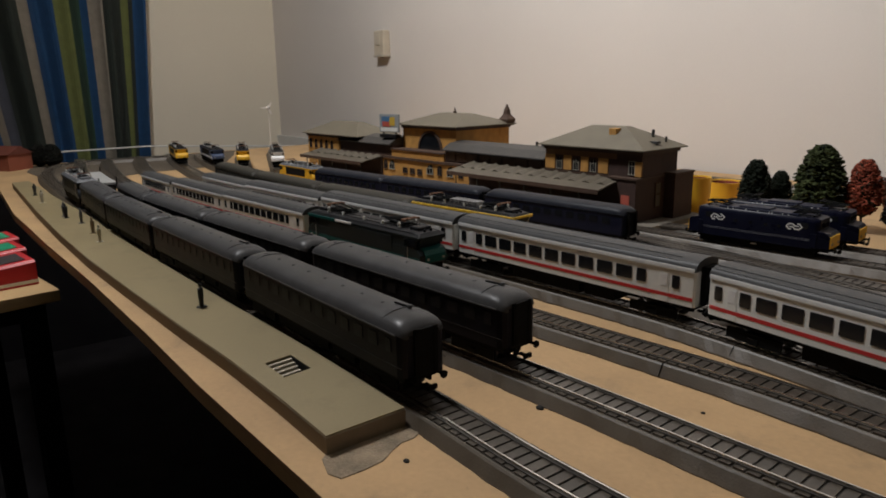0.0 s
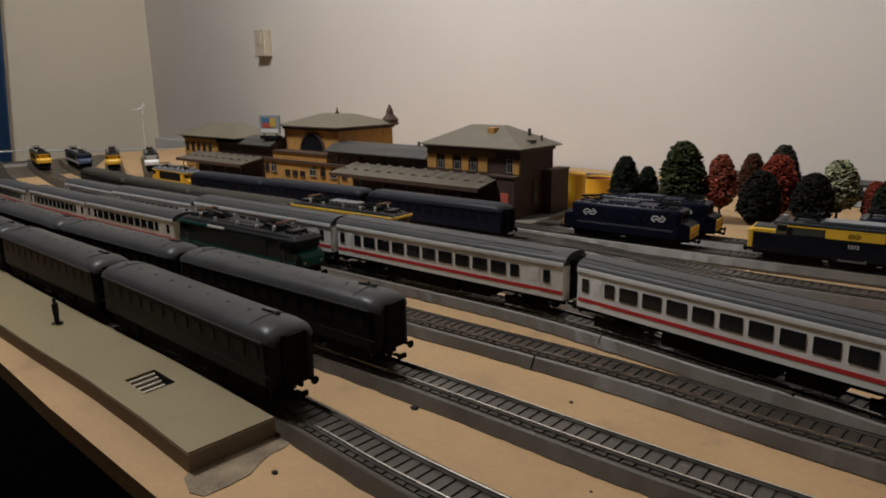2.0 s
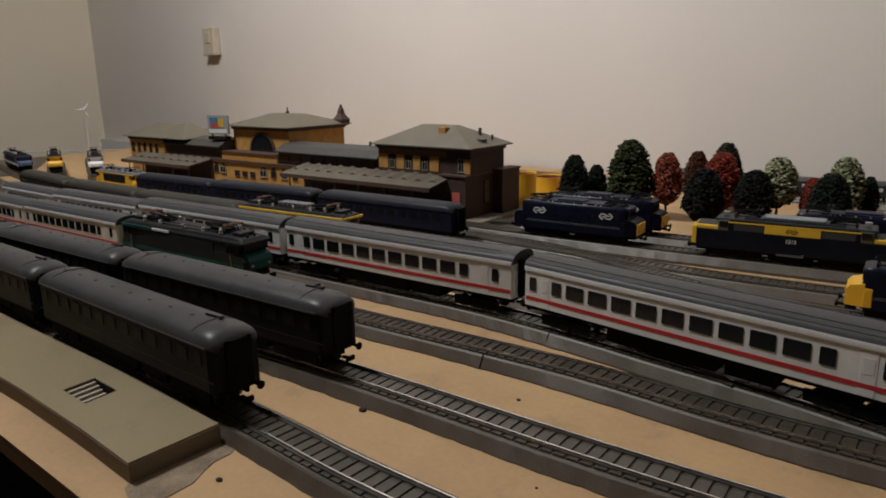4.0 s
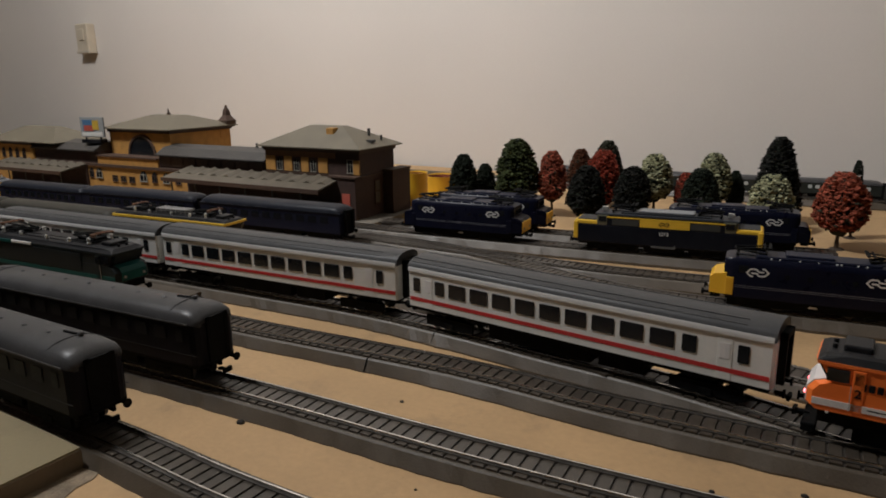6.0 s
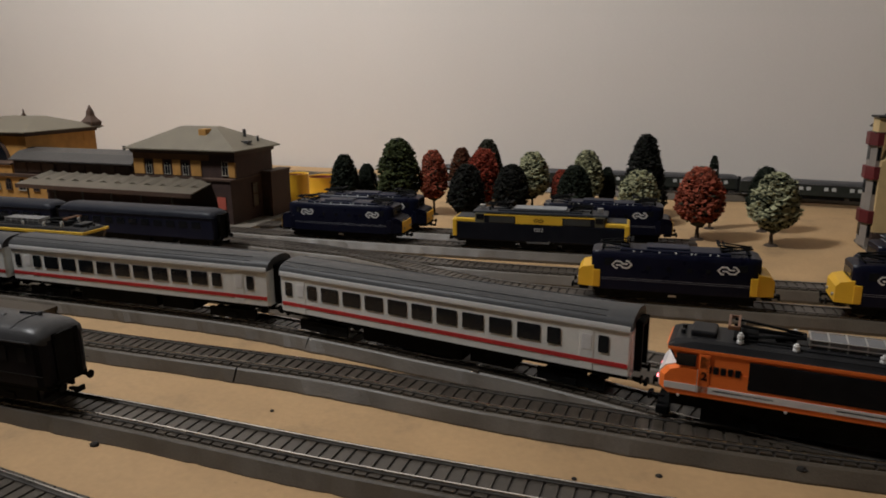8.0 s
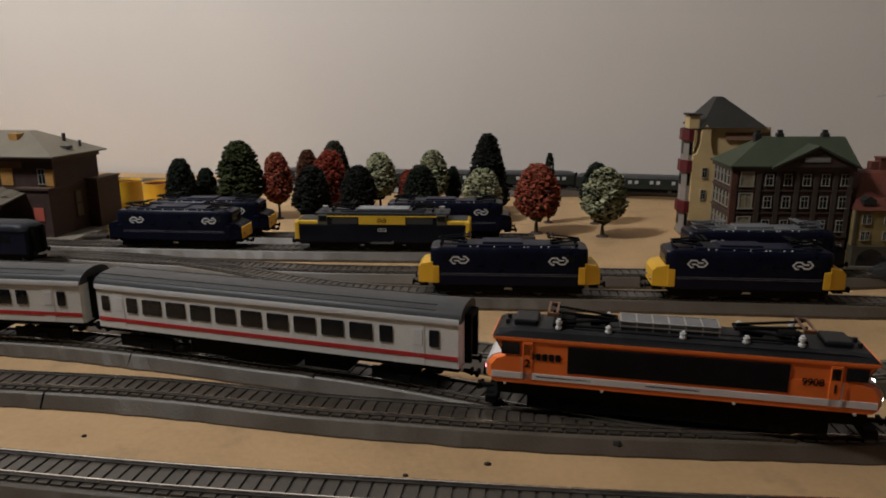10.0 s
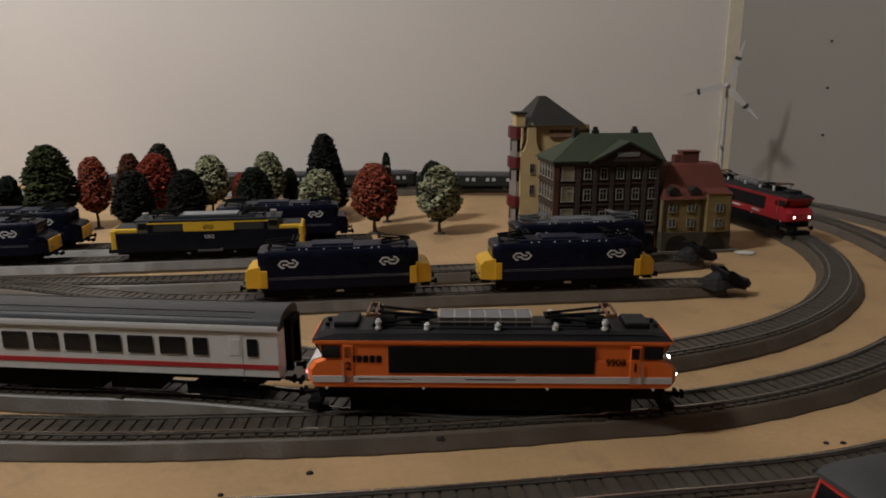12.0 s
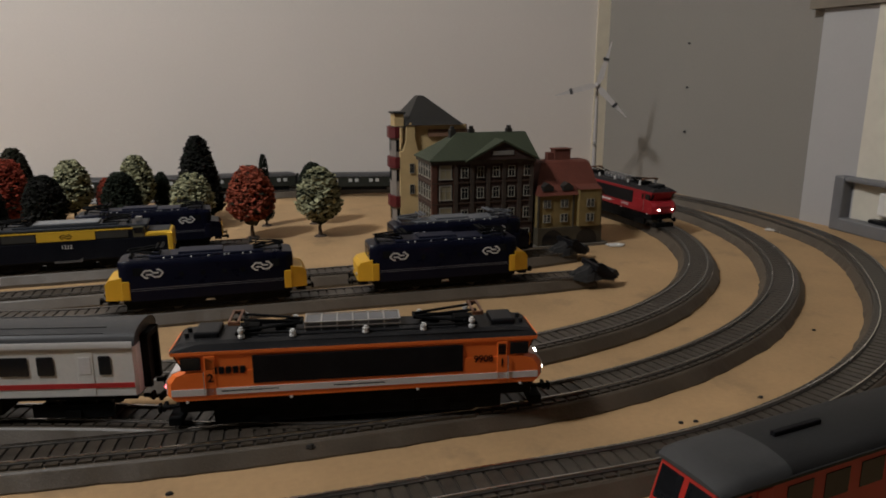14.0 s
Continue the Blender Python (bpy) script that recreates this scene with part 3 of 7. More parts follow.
def coach(m, label, length, body, roof, zb, ze, zt, w, windows, win_z, win_h, bands=(), frame=None, domed=True, group="", vents=True, ribs=False, glass=None, eave=None, round_ends=False, gutter=None):
    """A passenger coach. windows: (x, width) of each pane, the same on both sides."""
    t = thing("passenger_coach", m, label, "train coach", group)
    L = length / 2
    secs = [[(x, -ww, zb + 0.001), (x, -ww, ze), (x, ww, ze), (x, ww, zb + 0.001)] for x, ww in (((-L, w * 0.55), (-L + 0.0008, w * 0.76), (-L + 0.0028, w * 0.92), (-L + 0.0065, w), (L - 0.0065, w), (L - 0.0028, w * 0.92), (L - 0.0008, w * 0.76), (L, w * 0.55)) if round_ends else ((-L, w - 0.0015), (-L + 0.0015, w), (L - 0.0015, w), (L, w - 0.0015)))]
    part("body", loft(secs), body, t)
    if domed:
        ends = [(-L + 0.0005, 0.80, (zt - ze) * 0.62), (-L + 0.003, 0.93, (zt - ze) * 0.30), (-L + 0.008, 0.99, (zt - ze) * 0.08), (-L + 0.016, 1.0, 0)]
    else:
        ends = [(-L, 1.0, 0.0), (-L + 0.0005, 1.0, 0)]
    rows = ends + [(-x, s, d) for x, s, d in reversed(ends)]
    part("roof", loft([roof_outline(w + 0.0006, ze, zt, x, s, d) for x, s, d in rows]), roof, t, smooth=True)
    if ribs:
        for k in (-0.42, -0.28, 0.28, 0.42):
            y = k * 2 * w * 0.98
            z = ze + (zt - ze) * math.sin(math.acos(max(-1, min(1, y / w)))) ** 0.72
            part("roof_rib", boxes((-L + 0.001, L - 0.016, y - 0.0004, y + 0.0004, z - 0.0006, z + 0.0005)), roof, t)
    g = 0.007 if round_ends else 0.001
    for s in (-1, 1):
        part("gutter", boxes((-L + g, L - g, *sorted_x(s * (w - 0.0003), s * (w + 0.0009)), ze - 0.0006, ze + 0.0004)), gutter or eave or roof, t)
    if eave:
        for s in (-1, 1):
            rim = [(s * (w + 0.0009) * math.cos(a), ze + (zt - ze) * math.sin(a) ** 0.72 + 0.0001) for a in (0.0, 0.03, 0.07, 0.12, 0.18)]
            rim += [(y - s * 0.0009, z - 0.0002) for y, z in reversed(rim)]
            part("eave_stripe", loft([[(x, y, z) for y, z in rim] for x in (-L + 0.0010, L - 0.0010)]), eave, t)
    for z0, z1, mat in bands:
        for s in (-1, 1):
            part("stripe", boxes((-L + 0.0018, L - 0.0018, *sorted_x(s * (w - 0.0002), s * (w + 0.00022)), z0, z1)), mat, t)
    sizes = {}
    for x, wid in windows:
        key = round(wid, 4)
        if key not in sizes:
            sizes[key] = (pane_mesh("pane", wid, win_h, glass or GLASS), pane_mesh("window_frame", wid + 0.0014, win_h + 0.0014, frame, 0.0004) if frame else None)
        for s in (-1, 1):
            p = share("window", sizes[key][0], t, Matrix.Translation((x, s * (w + 0.0001), win_z)))
            if sizes[key][1]:
                share("frame", sizes[key][1], p, Matrix.Identity(4))
    part("underframe", boxes((-L + 0.002, L - 0.002, -w + 0.002, w - 0.002, zb - 0.002, zb + 0.0015), (-0.058, 0.020, -0.0125, 0.0125, 0.0035, zb - 0.001), (0.026, 0.056, -0.0125, 0.0115, 0.0042, zb - 0.001)), UNDER, t)
    for x in (-L * 0.72, L * 0.72):
        bogie(t, x, 0.028)
    for sgn in (-1, 1):
        buffers(t, sgn * L, 0.0128, sgn)
        coupler(t, sgn * (L - 0.001), sgn)
        bw, bz = w * 0.52, zt - 0.006
        gw = 0.0015 if round_ends else 0.004
        part("gangway", boxes((*sorted_x(sgn * L, sgn * (L + gw)), -bw, -bw + 0.003, zb + 0.002, bz), (*sorted_x(sgn * L, sgn * (L + gw)), bw - 0.003, bw, zb + 0.002, bz), (*sorted_x(sgn * L, sgn * (L + gw)), -bw, bw, bz - 0.003, bz), (*sorted_x(sgn * L, sgn * (L + 0.0012)), -bw + 0.003, bw - 0.003, zb + 0.002, bz - 0.003)), UNDER, t)
    if vents:
        n = 8
        for k in range(n):
            x = -L * 0.84 + 2 * L * 0.74 * k / (n - 1)
            for y in (-w * 0.10,):
                part("roof_vent", tubes(((x, y, zt - 0.003), (x, y, zt + 0.0002), 0.0011), ((x, y, zt + 0.0002), (x, y, zt + 0.0007), 0.0017, 0.0009), n=8), roof, t)
    return t


EVEN = [(-0.099 + 0.0198 * k, 0.0125) for k in range(11)]
OLD_WIN = [(-0.103, 0.006)] + [(-0.086 + 0.0172 * k, 0.0105) for k in range(11)] + [(0.103, 0.006)]
IC_WIN = [(-0.121, 0.0062), (-0.0995, 0.0085)] + [(-0.0835 + 0.01885 * k, 0.0150) for k in range(9)] + [(0.0835, 0.0085), (0.1135, 0.0062)]


def black_coach(m, group, label):
    frames = paint("grey_window_frame", (0.03, 0.031, 0.033), 0.4) if "grey_window_frame" not in bpy.data.materials else bpy.data.materials["grey_window_frame"]
    dim = bpy.data.materials.get("dusty_coach_window") or surface("dusty_coach_window", (0.014, 0.015, 0.018), 0.4, vary=0.3, scale=60, bump=0, spec=0.15)
    # the gutter's pale grey paints the thin highlight along the roof edge
    c = coach(m, label, 0.236, COACH_BLACK, ROOF_DARK, 0.0130, 0.0408, 0.0498, 0.0165, OLD_WIN, 0.0328, 0.0086, bands=((0.0205, 0.0209, frames),), group=group, glass=dim, round_ends=True, gutter=paint_once("pale_gutter_highlight", (0.085, 0.084, 0.082), 0.45))
    part("lamp_stub", tubes(((0.097, 0.0045, 0.0470), (0.097, 0.0045, 0.0508), 0.0012), ((0.097, 0.0045, 0.0506), (0.097, 0.0045, 0.0518), 0.0021, 0.0015), n=8), ROOF_DARK, c)
    part("roof_pipe", tubes(((0.082, 0.0035, 0.0500), (0.097, 0.0045, 0.0502), 0.0007), n=6), UNDER, c)
    for x in (-0.094, 0.094):
        rim = roof_outline(0.0170, 0.0409, 0.0503, 0.0)[2:-2]
        part("roof_seam", loft([[(x - 0.0005, y, z) for _, y, z in rim] + [(x - 0.0005, y, z - 0.0008) for _, y, z in reversed(rim)], [(x + 0.0005, y, z) for _, y, z in rim] + [(x + 0.0005, y, z - 0.0008) for _, y, z in reversed(rim)]]), ROOF_DARK, c)
    return c


def white_coach(m, group, label):
    c = coach(m, label, 0.259, COACH_WHITE, ROOF_MID, 0.0148, 0.0434, 0.0524, 0.0163, IC_WIN, 0.0330, 0.0104, bands=((0.0203, 0.0231, RED_LINE), (0.0410, 0.0431, EAVE)), frame=None, domed=False, group=group, vents=False, ribs=True, eave=EAVE)
    for s in (-1, 1):
        for x in (-0.110, 0.1035):
            part("door", boxes((x - 0.0042, x + 0.0042, *sorted_x(s * 0.0161, s * 0.0165), 0.0158, 0.0405), bevel=0.0002), COACH_WHITE, c)
            part("door_window", boxes((x - 0.0030, x + 0.0030, *sorted_x(s * 0.0163, s * 0.01665), 0.0282, 0.0378), bevel=0.0002), STRIPE, c)
    part("roof_end_cap", loft([roof_outline(0.0170, 0.0434, 0.0526, x) for x in (0.1165, 0.1296)]), ROOF_MID, c, smooth=True)
    return c


def dark_coach(m, group, label, body, roof, length=0.245, bands=(), panes=None, glass=None):
    return coach(m, label, length, body, roof, 0.0115, 0.0375, 0.0465, 0.0163, panes or [(x * 0.98, w) for x, w in EVEN], 0.0285, 0.0080, bands=bands, group=group, vents=False, domed=True, glass=glass)


def pantograph(parent, x, z, sign, mat=None, tip=None):
    mat = mat or UNDER
    rows = []
    for s in (-1, 1):
        rows += [((x - sign * 0.010, s * 0.006, z + 0.0025), (x + sign * 0.013, s * 0.004, z + 0.0052), 0.0009), ((x + sign * 0.013, s * 0.004, z + 0.0052), (x - sign * 0.012, s * 0.0045, z + 0.0075), 0.0007)]
    rows += [((x - sign * 0.010, -0.007, z + 0.0025), (x - sign * 0.010, 0.007, z + 0.0025), 0.0009), ((x + sign * 0.013, -0.005, z + 0.0052), (x + sign * 0.013, 0.005, z + 0.0052), 0.0006)]
    p = part("pantograph", tubes(*rows, n=6), mat, parent)
    part("collector_shoe", boxes((x - sign * 0.0125 - 0.0012, x - sign * 0.0125 + 0.0012, -0.010, 0.010, z + 0.0074, z + 0.0084), (x - sign * 0.0085 - 0.0006, x - sign * 0.0085 + 0.0006, -0.010, 0.010, z + 0.0074, z + 0.0082)), tip or mat, p)
    part("base_frame", boxes((x - 0.012, x + 0.012, -0.0085, -0.0075, z + 0.001, z + 0.0018), (x - 0.012, x + 0.012, 0.0075, 0.0085, z + 0.001, z + 0.0018), (x - 0.012, x - 0.0105, -0.0085, 0.0085, z + 0.001, z + 0.0018), (x + 0.0105, x + 0.012, -0.0085, 0.0085, z + 0.001, z + 0.0018)), mat, p)
    for ix in (-1, 1):
        for iy in (-1, 1):
            part("foot", tubes(((x + ix * 0.0105, iy * 0.0075, z - 0.001), (x + ix * 0.0105, iy * 0.0075, z + 0.0012), 0.0009), n=8), mat, p)
    return p


def insulator(parent, x, y, z, h=0.0035):
    part("insulator", tubes(((x, y, z), (x, y, z + h), 0.0010), ((x, y, z + h * 0.25), (x, y, z + h * 0.42), 0.0018), ((x, y, z + h * 0.65), (x, y, z + h * 0.85), 0.0017), n=10), INSULATOR, parent)


def folded_pantograph(parent, e, z, tip):
    """A lowered single-arm pantograph: its knee points inwards, its copper-tipped head stands over the outer feet."""
    out, knee = e * 0.0635, e * 0.0300
    rows = []
    for s in (-1, 1):
        rows += [((out - e * 0.006, s * 0.0050, z + 0.0022), (knee, s * 0.0030, z + 0.0046), 0.0010), ((knee, s * 0.0026, z + 0.0052), (out, s * 0.0048, z + 0.0088), 0.0009)]
    rows += [((knee, -0.0040, z + 0.0048), (knee, 0.0040, z + 0.0048), 0.0010), ((out - e * 0.006, -0.0075, z + 0.0022), (out - e * 0.006, 0.0075, z + 0.0022), 0.0012), ((out - e * 0.020, -0.0012, z + 0.0016), (knee + e * 0.004, -0.0012, z + 0.0030), 0.0016)]
    p = part("pantograph", tubes(*rows, n=8), UNDER, parent)
    part("collector_shoe", boxes((out - 0.0030, out - 0.0016, -0.0095, 0.0095, z + 0.0086, z + 0.0098), (out + 0.0016, out + 0.0030, -0.0095, 0.0095, z + 0.0086, z + 0.0098), (out - 0.0030, out + 0.0030, -0.0100, -0.0086, z + 0.0070, z + 0.0094), (out - 0.0030, out + 0.0030, 0.0086, 0.0100, z + 0.0070, z + 0.0094), bevel=0.0003), tip, p)
    part("base_frame", boxes((*sorted_x(out, out - e * 0.030), -0.0088, -0.0074, z + 0.0004, z + 0.0016), (*sorted_x(out, out - e * 0.030), 0.0074, 0.0088, z + 0.0004, z + 0.0016), (*sorted_x(out, out - e * 0.0020), -0.0088, 0.0088, z + 0.0004, z + 0.0016), (*sorted_x(out - e * 0.028, out - e * 0.030), -0.0088, 0.0088, z + 0.0004, z + 0.0016)), UNDER, p)
    part("drive_box", boxes((*sorted_x(out - e * 0.012, out - e * 0.003), -0.0050, 0.0050, z - 0.0006, z + 0.0042), bevel=0.0007), UNDER, p)
    return p


def squared_loco(m, label, body, roof, stripe, L=0.0985, lit=0, group="", panel=None, number="", nose=None, cage=True, bars=True, cantrail=None, letter=None, side_marks=False):
    """An angular two-cab electric locomotive with raked windscreens and a low nose. lit: which end has the white lamps on (0: unlit)."""
    t = thing("electric_locomotive", m, label, "locomotive", group)
    w, panel, nose, cantrail = 0.0168, panel or BLACK, nose or body, cantrail or body
    letter = letter or BLACK

    def hull(prof, ww, taper=0.0):
        secs = []
        for s in (-1, 1):
            secs.append([(x - (taper if x > 0 else -taper) * (abs(x) > L * 0.8), s * ww, z) for x, z in prof])
        mid = [[(x, y, z) for x, z in prof] for y in (-ww * 0.72, ww * 0.72)]
        return loft([secs[0], *mid, secs[1]])

    low = [(-L + 0.002, 0.0085), (L - 0.002, 0.0085), (L, 0.0105), (L, 0.0195), (L - 0.0030, 0.0240), (L - 0.0085, 0.0262), (-L + 0.0085, 0.0262), (-L + 0.0030, 0.0240), (-L, 0.0195), (-L, 0.0105)]
    part("body", hull(low, w, 0.003), body, t)
    for s in (-1, 1):
        face = [(s * (L - 0.0002), 0.0112), (s * (L + 0.0004), 0.0112), (s * (L + 0.0004), 0.0196), (s * (L - 0.0026), 0.0243), (s * (L - 0.008), 0.0265), (s * (L - 0.0084), 0.0262)]
        part("nose", loft([[(x, y, z) for x, z in face] for y in (-w * 0.74, w * 0.74)]), nose, t)
    up = [(-L + 0.0095, 0.0262), (L - 0.0095, 0.0262), (L - 0.0042, 0.0368), (-L + 0.0042, 0.0368)]
    part("upper_body", hull(up, w - 0.0004, 0.0015), body, t)
    for s in (-1, 1):
        part("windscreen", loft([[(s * (L - 0.0090), y0, 0.0272), (s * (L - 0.0050), y0 * 1.02, 0.0358), (s * (L - 0.0100), y0 * 1.02, 0.0358), (s * (L - 0.0140), y0, 0.0272)] for y0 in (-w * 0.90, -0.0006)]), GLASS, t)
        part("windscreen", loft([[(s * (L - 0.0090), y0, 0.0272), (s * (L - 0.0050), y0 * 1.02, 0.0358), (s * (L - 0.0100), y0 * 1.02, 0.0358), (s * (L - 0.0140), y0, 0.0272)] for y0 in (0.0006, w * 0.90)]), GLASS, t)
    part("cantrail", hull([(-L + 0.0032, 0.0368), (L - 0.0032, 0.0368), (L - 0.0028, 0.0388 if cantrail is body else 0.0398), (-L + 0.0028, 0.0388 if cantrail is body else 0.0398)], w + (0.0002 if cantrail is body else 0.0013), 0.001), cantrail, t)
    rf = [(-L + 0.0035, 0.0388), (L - 0.0035, 0.0388), (L - 0.007, 0.0424), (L - 0.016, 0.0436), (-L + 0.016, 0.0436), (-L + 0.007, 0.0424)]
    part("roof", loft([[(x, -w, 0.0388) if z < 0.039 else (x, -w * 0.86, z - 0.0012) for x, z in rf], [(x, y, z) for x, z in rf for y in (-w * 0.7,)], [(x, w * 0.7, z) for x, z in rf], [(x, w, 0.0388) if z < 0.039 else (x, w * 0.86, z - 0.0012) for x, z in rf]]), roof, t)
    for s in (-1, 1):
        y0, y1 = sorted_x(s * (w - 0.0006), s * (w + 0.00035))
        part("grille_panel", boxes((-0.0545, 0.0545, y0, y1, 0.0178, 0.0350), bevel=0.0002), panel, t)
        part("stripe", boxes((-L + 0.003, L - 0.003, y0, y1 + 0.0001, 0.0117, 0.0158)), stripe, t)
        for e in (-1, 1):
            part("cab_window", boxes((*sorted_x(e * (L - 0.0185), e * (L - 0.0085)), y0, y1, 0.0275, 0.0352), bevel=0.0003), GLASS, t)
            d = part("cab_door", boxes((*sorted_x(e * (L - 0.0255), e * (L - 0.0200)), y0, y1 + 0.0001, 0.0105, 0.0360), bevel=0.0003), body, t)
            part("door_window", boxes((*sorted_x(e * (L - 0.0250), e * (L - 0.0208)), y0, y1 + 0.0003, 0.0275, 0.0345)), GLASS, d)
            part("handrail", tubes(((e * (L - 0.0196), s * (w + 0.0008), 0.0115), (e * (L - 0.0196), s * (w + 0.0008), 0.0265), 0.00025), n=6), SILVER, d)
        turn = pose(0, 0, 0, 90, 0, 0) if s < 0 else pose(0, 0, 0, 90, 0, 180)
        if number:
            lettering(number, 0.0052, Matrix.Translation((s * -0.0640 if s > 0 else 0.0655, s * (w + 0.00012), 0.0252)) @ turn, letter, t, "number", "dark painted running number")
            for e, c in ((-1, "2"), (1, "1")):
                lettering(c, 0.0062, Matrix.Translation((e * (L - 0.0228), s * (w + 0.00050), 0.0222)) @ turn, letter, t, "cab_number")
        for fx in (-0.088, -0.036, 0.030, 0.086):
            part("sill_fitting", tubes(((fx, s * (w - 0.0010), 0.0078), (fx, s * (w + 0.0004), 0.0078), 0.0008), n=8), INSULATOR, t)
        if side_marks:
            part("name_bar", boxes((-0.022, 0.006, y0, y1 + 0.0003, 0.0122, 0.0152)), letter, t)
            part("number_bar", boxes((0.030, 0.046, y0, y1 + 0.0003, 0.0122, 0.0158)), letter, t)
        if bars:
            for q in range(5):
                bx = (-0.0736 + 0.0035 * q) * -s
                part("name_block", boxes((bx - 0.0013, bx + 0.0013, y0, y1 + 0.0002, 0.0246, 0.0290), bevel=0.0003), letter, t)
            part("small_writing_bar", boxes((-0.071, -0.042, y0, y1 + 0.0003, 0.0134, 0.0143)), letter, t)
            part("small_writing_bar", boxes((-0.014, 0.013, y0, y1 + 0.0003, 0.0134, 0.0143)), letter, t)
    # roof fittings
    for e in (-1, 1):
        part("roof_hood", boxes((*sorted_x(e * (L - 0.027), e * (L - 0.014)), -0.0085, 0.0085, 0.0428, 0.0472), bevel=0.0012), roof, t)
        part("roof_horn", tubes(((e * (L - 0.010), 0.004, 0.042), (e * (L - 0.010), 0.004, 0.0455), 0.0012), ((e * (L - 0.010), -0.004, 0.042), (e * (L - 0.010), -0.004, 0.0455), 0.0012), n=8), roof, t)
        folded_pantograph(t, e, 0.0440, COPPER)
        for iy in (-0.0112, 0.0112):
            insulator(t, e * 0.0600, iy, 0.0420, 0.0085)
            insulator(t, e * 0.0340, iy, 0.0425, 0.0056)
        part("roof_cable", tubes(((e * 0.0340, -0.0112, 0.0475), (e * 0.002, -0.0112, 0.0478), 0.00035), n=6), UNDER, t)
    insulator(t, 0.0035, -0.0112, 0.0425, 0.0056)
    part("roof_ridge", boxes((-0.052, 0.052, -0.0100, 0.0100, 0.0425, 0.0446), bevel=0.0006), roof, t)
    if cage:
        cg = part("resistor_box", boxes((-0.028, 0.022, -0.0065, 0.0065, 0.0440, 0.0498), bevel=0.0005), surface("grey_louvre", (0.15, 0.15, 0.155), 0.5, vary=0.2, scale=150) if "grey_louvre" not in bpy.data.materials else bpy.data.materials["grey_louvre"], t)
        for k in range(7):
            x = -0.0278 + 0.00827 * k
            part("louvre_post", boxes((x - 0.0004, x + 0.0004, -0.0071, 0.0071, 0.0440, 0.0502)), SILVER, cg)
        part("louvre_rail", boxes((-0.0284, 0.0224, -0.0073, -0.0066, 0.0468, 0.0473), (-0.0284, 0.0224, 0.0066, 0.0073, 0.0468, 0.0473), (-0.0284, 0.0224, -0.0073, -0.0066, 0.0497, 0.0502), (-0.0284, 0.0224, 0.0066, 0.0073, 0.0497, 0.0502)), SILVER, cg)
    for e in (-1, 1):
        bogie(t, e * 0.052, 0.034, 0.0062)
        buffers(t, e * L, 0.0118, e)
        coupler(t, e * (L - 0.002), e)
        part("snow_plough", boxes((*sorted_x(e * (L - 0.006), e * (L + 0.001)), -0.013, 0.013, 0.0022, 0.0072), bevel=0.0008), UNDER, t)
        if lit:
            spots = [(-0.0095, 0.0150), (0.0095, 0.0150)] + ([(0.0, 0.0215)] if e == lit and not side_marks else [])
            for y, z in spots:
                x = e * (L + 0.0006) if z < 0.02 else e * (L - 0.0006)
                part("headlamp" if e == lit else "tail_lamp", tubes(((x - e * 0.001, y, z), (x + e * 0.0008, y, z), 0.0011), n=14), LAMP_WHITE if e == lit else LAMP_RED, t)
        else:
            for y in (-0.0095, 0.0095):
                part("headlamp", tubes(((e * L, y, 0.015), (e * (L + 0.0012), y, 0.015), 0.0014), n=12), LAMP_OFF, t)
    raise_body(t)
    part("underframe", boxes((-L + 0.006, L - 0.006, -w + 0.002, w - 0.002, 0.0105, 0.0182), (-0.028, 0.028, -0.0135, 0.0135, 0.0030, 0.0110), bevel=0.0004), UNDER, t)
    return t


def raise_body(t):
    """Lifts a locomotive's body over bogies and buffers to the height that fits the camera's view."""
    up = lambda z: 0.0178 + 0.87 * (z - 0.0085)  # noqa: E731
    for o in list(t.children_recursive):
        if o.name.split(".")[0] in ("bogie", "wheelset", "buffer", "coupler", "snow_plough"):
            continue
        if o.matrix_basis == Matrix.Identity(4):
            for v in o.data.vertices:
                v.co.z = up(v.co.z)
        else:
            m = o.matrix_basis.copy()
            m.translation.z = up(m.translation.z)
            o.matrix_basis = m


def arrow_logo(parent, x, s, w, z, mat, size=0.0105):
    """A plain double-arrow badge: two bent ribbons."""
    y0, y1 = sorted_x(s * (w - 0.0002), s * (w + 0.0003))
    half = size * 0.036
    rims = bmesh.new()
    ways = ([(-0.20, -0.20), (-0.33, -0.20), (-0.50, -0.02), (-0.33, 0.17), (-0.07, 0.17), (0.05, 0.04), (0.30, 0.04)], [(-0.30, -0.04), (-0.05, -0.04), (0.07, -0.17), (0.33, -0.17), (0.50, 0.02), (0.33, 0.20), (0.20, 0.20)])
    for way in ways:
        pts = [Vector((a * size, b * size)) for a, b in way]
        ring = []
        for k, p in enumerate(pts):
            d0 = (p - pts[k - 1]).normalized() if k else (pts[1] - p).normalized()
            d1 = (pts[k + 1] - p).normalized() if k + 1 < len(pts) else d0
            n = Vector((-(d0 + d1).y, (d0 + d1).x)).normalized()
            wide = half / max(0.5, n.dot(Vector((-d0.y, d0.x))))
            ring.append([rims.verts.new((x + p.x + q * n.x, y, z + p.y + q * n.y)) for q, y in ((wide, y0), (wide, y1), (-wide, y1), (-wide, y0))])
        for ra, rb in zip(ring, ring[1:]):
            for k in range(4):
                rims.faces.new((ra[k], ra[(k + 1) % 4], rb[(k + 1) % 4], rb[k]))
        rims.faces.new(ring[0][::-1])
        rims.faces.new(ring[-1])
    bmesh.ops.recalc_face_normals(rims, faces=rims.faces)
    part("arrow_badge", rims, mat, parent, "white double-arrow badge")


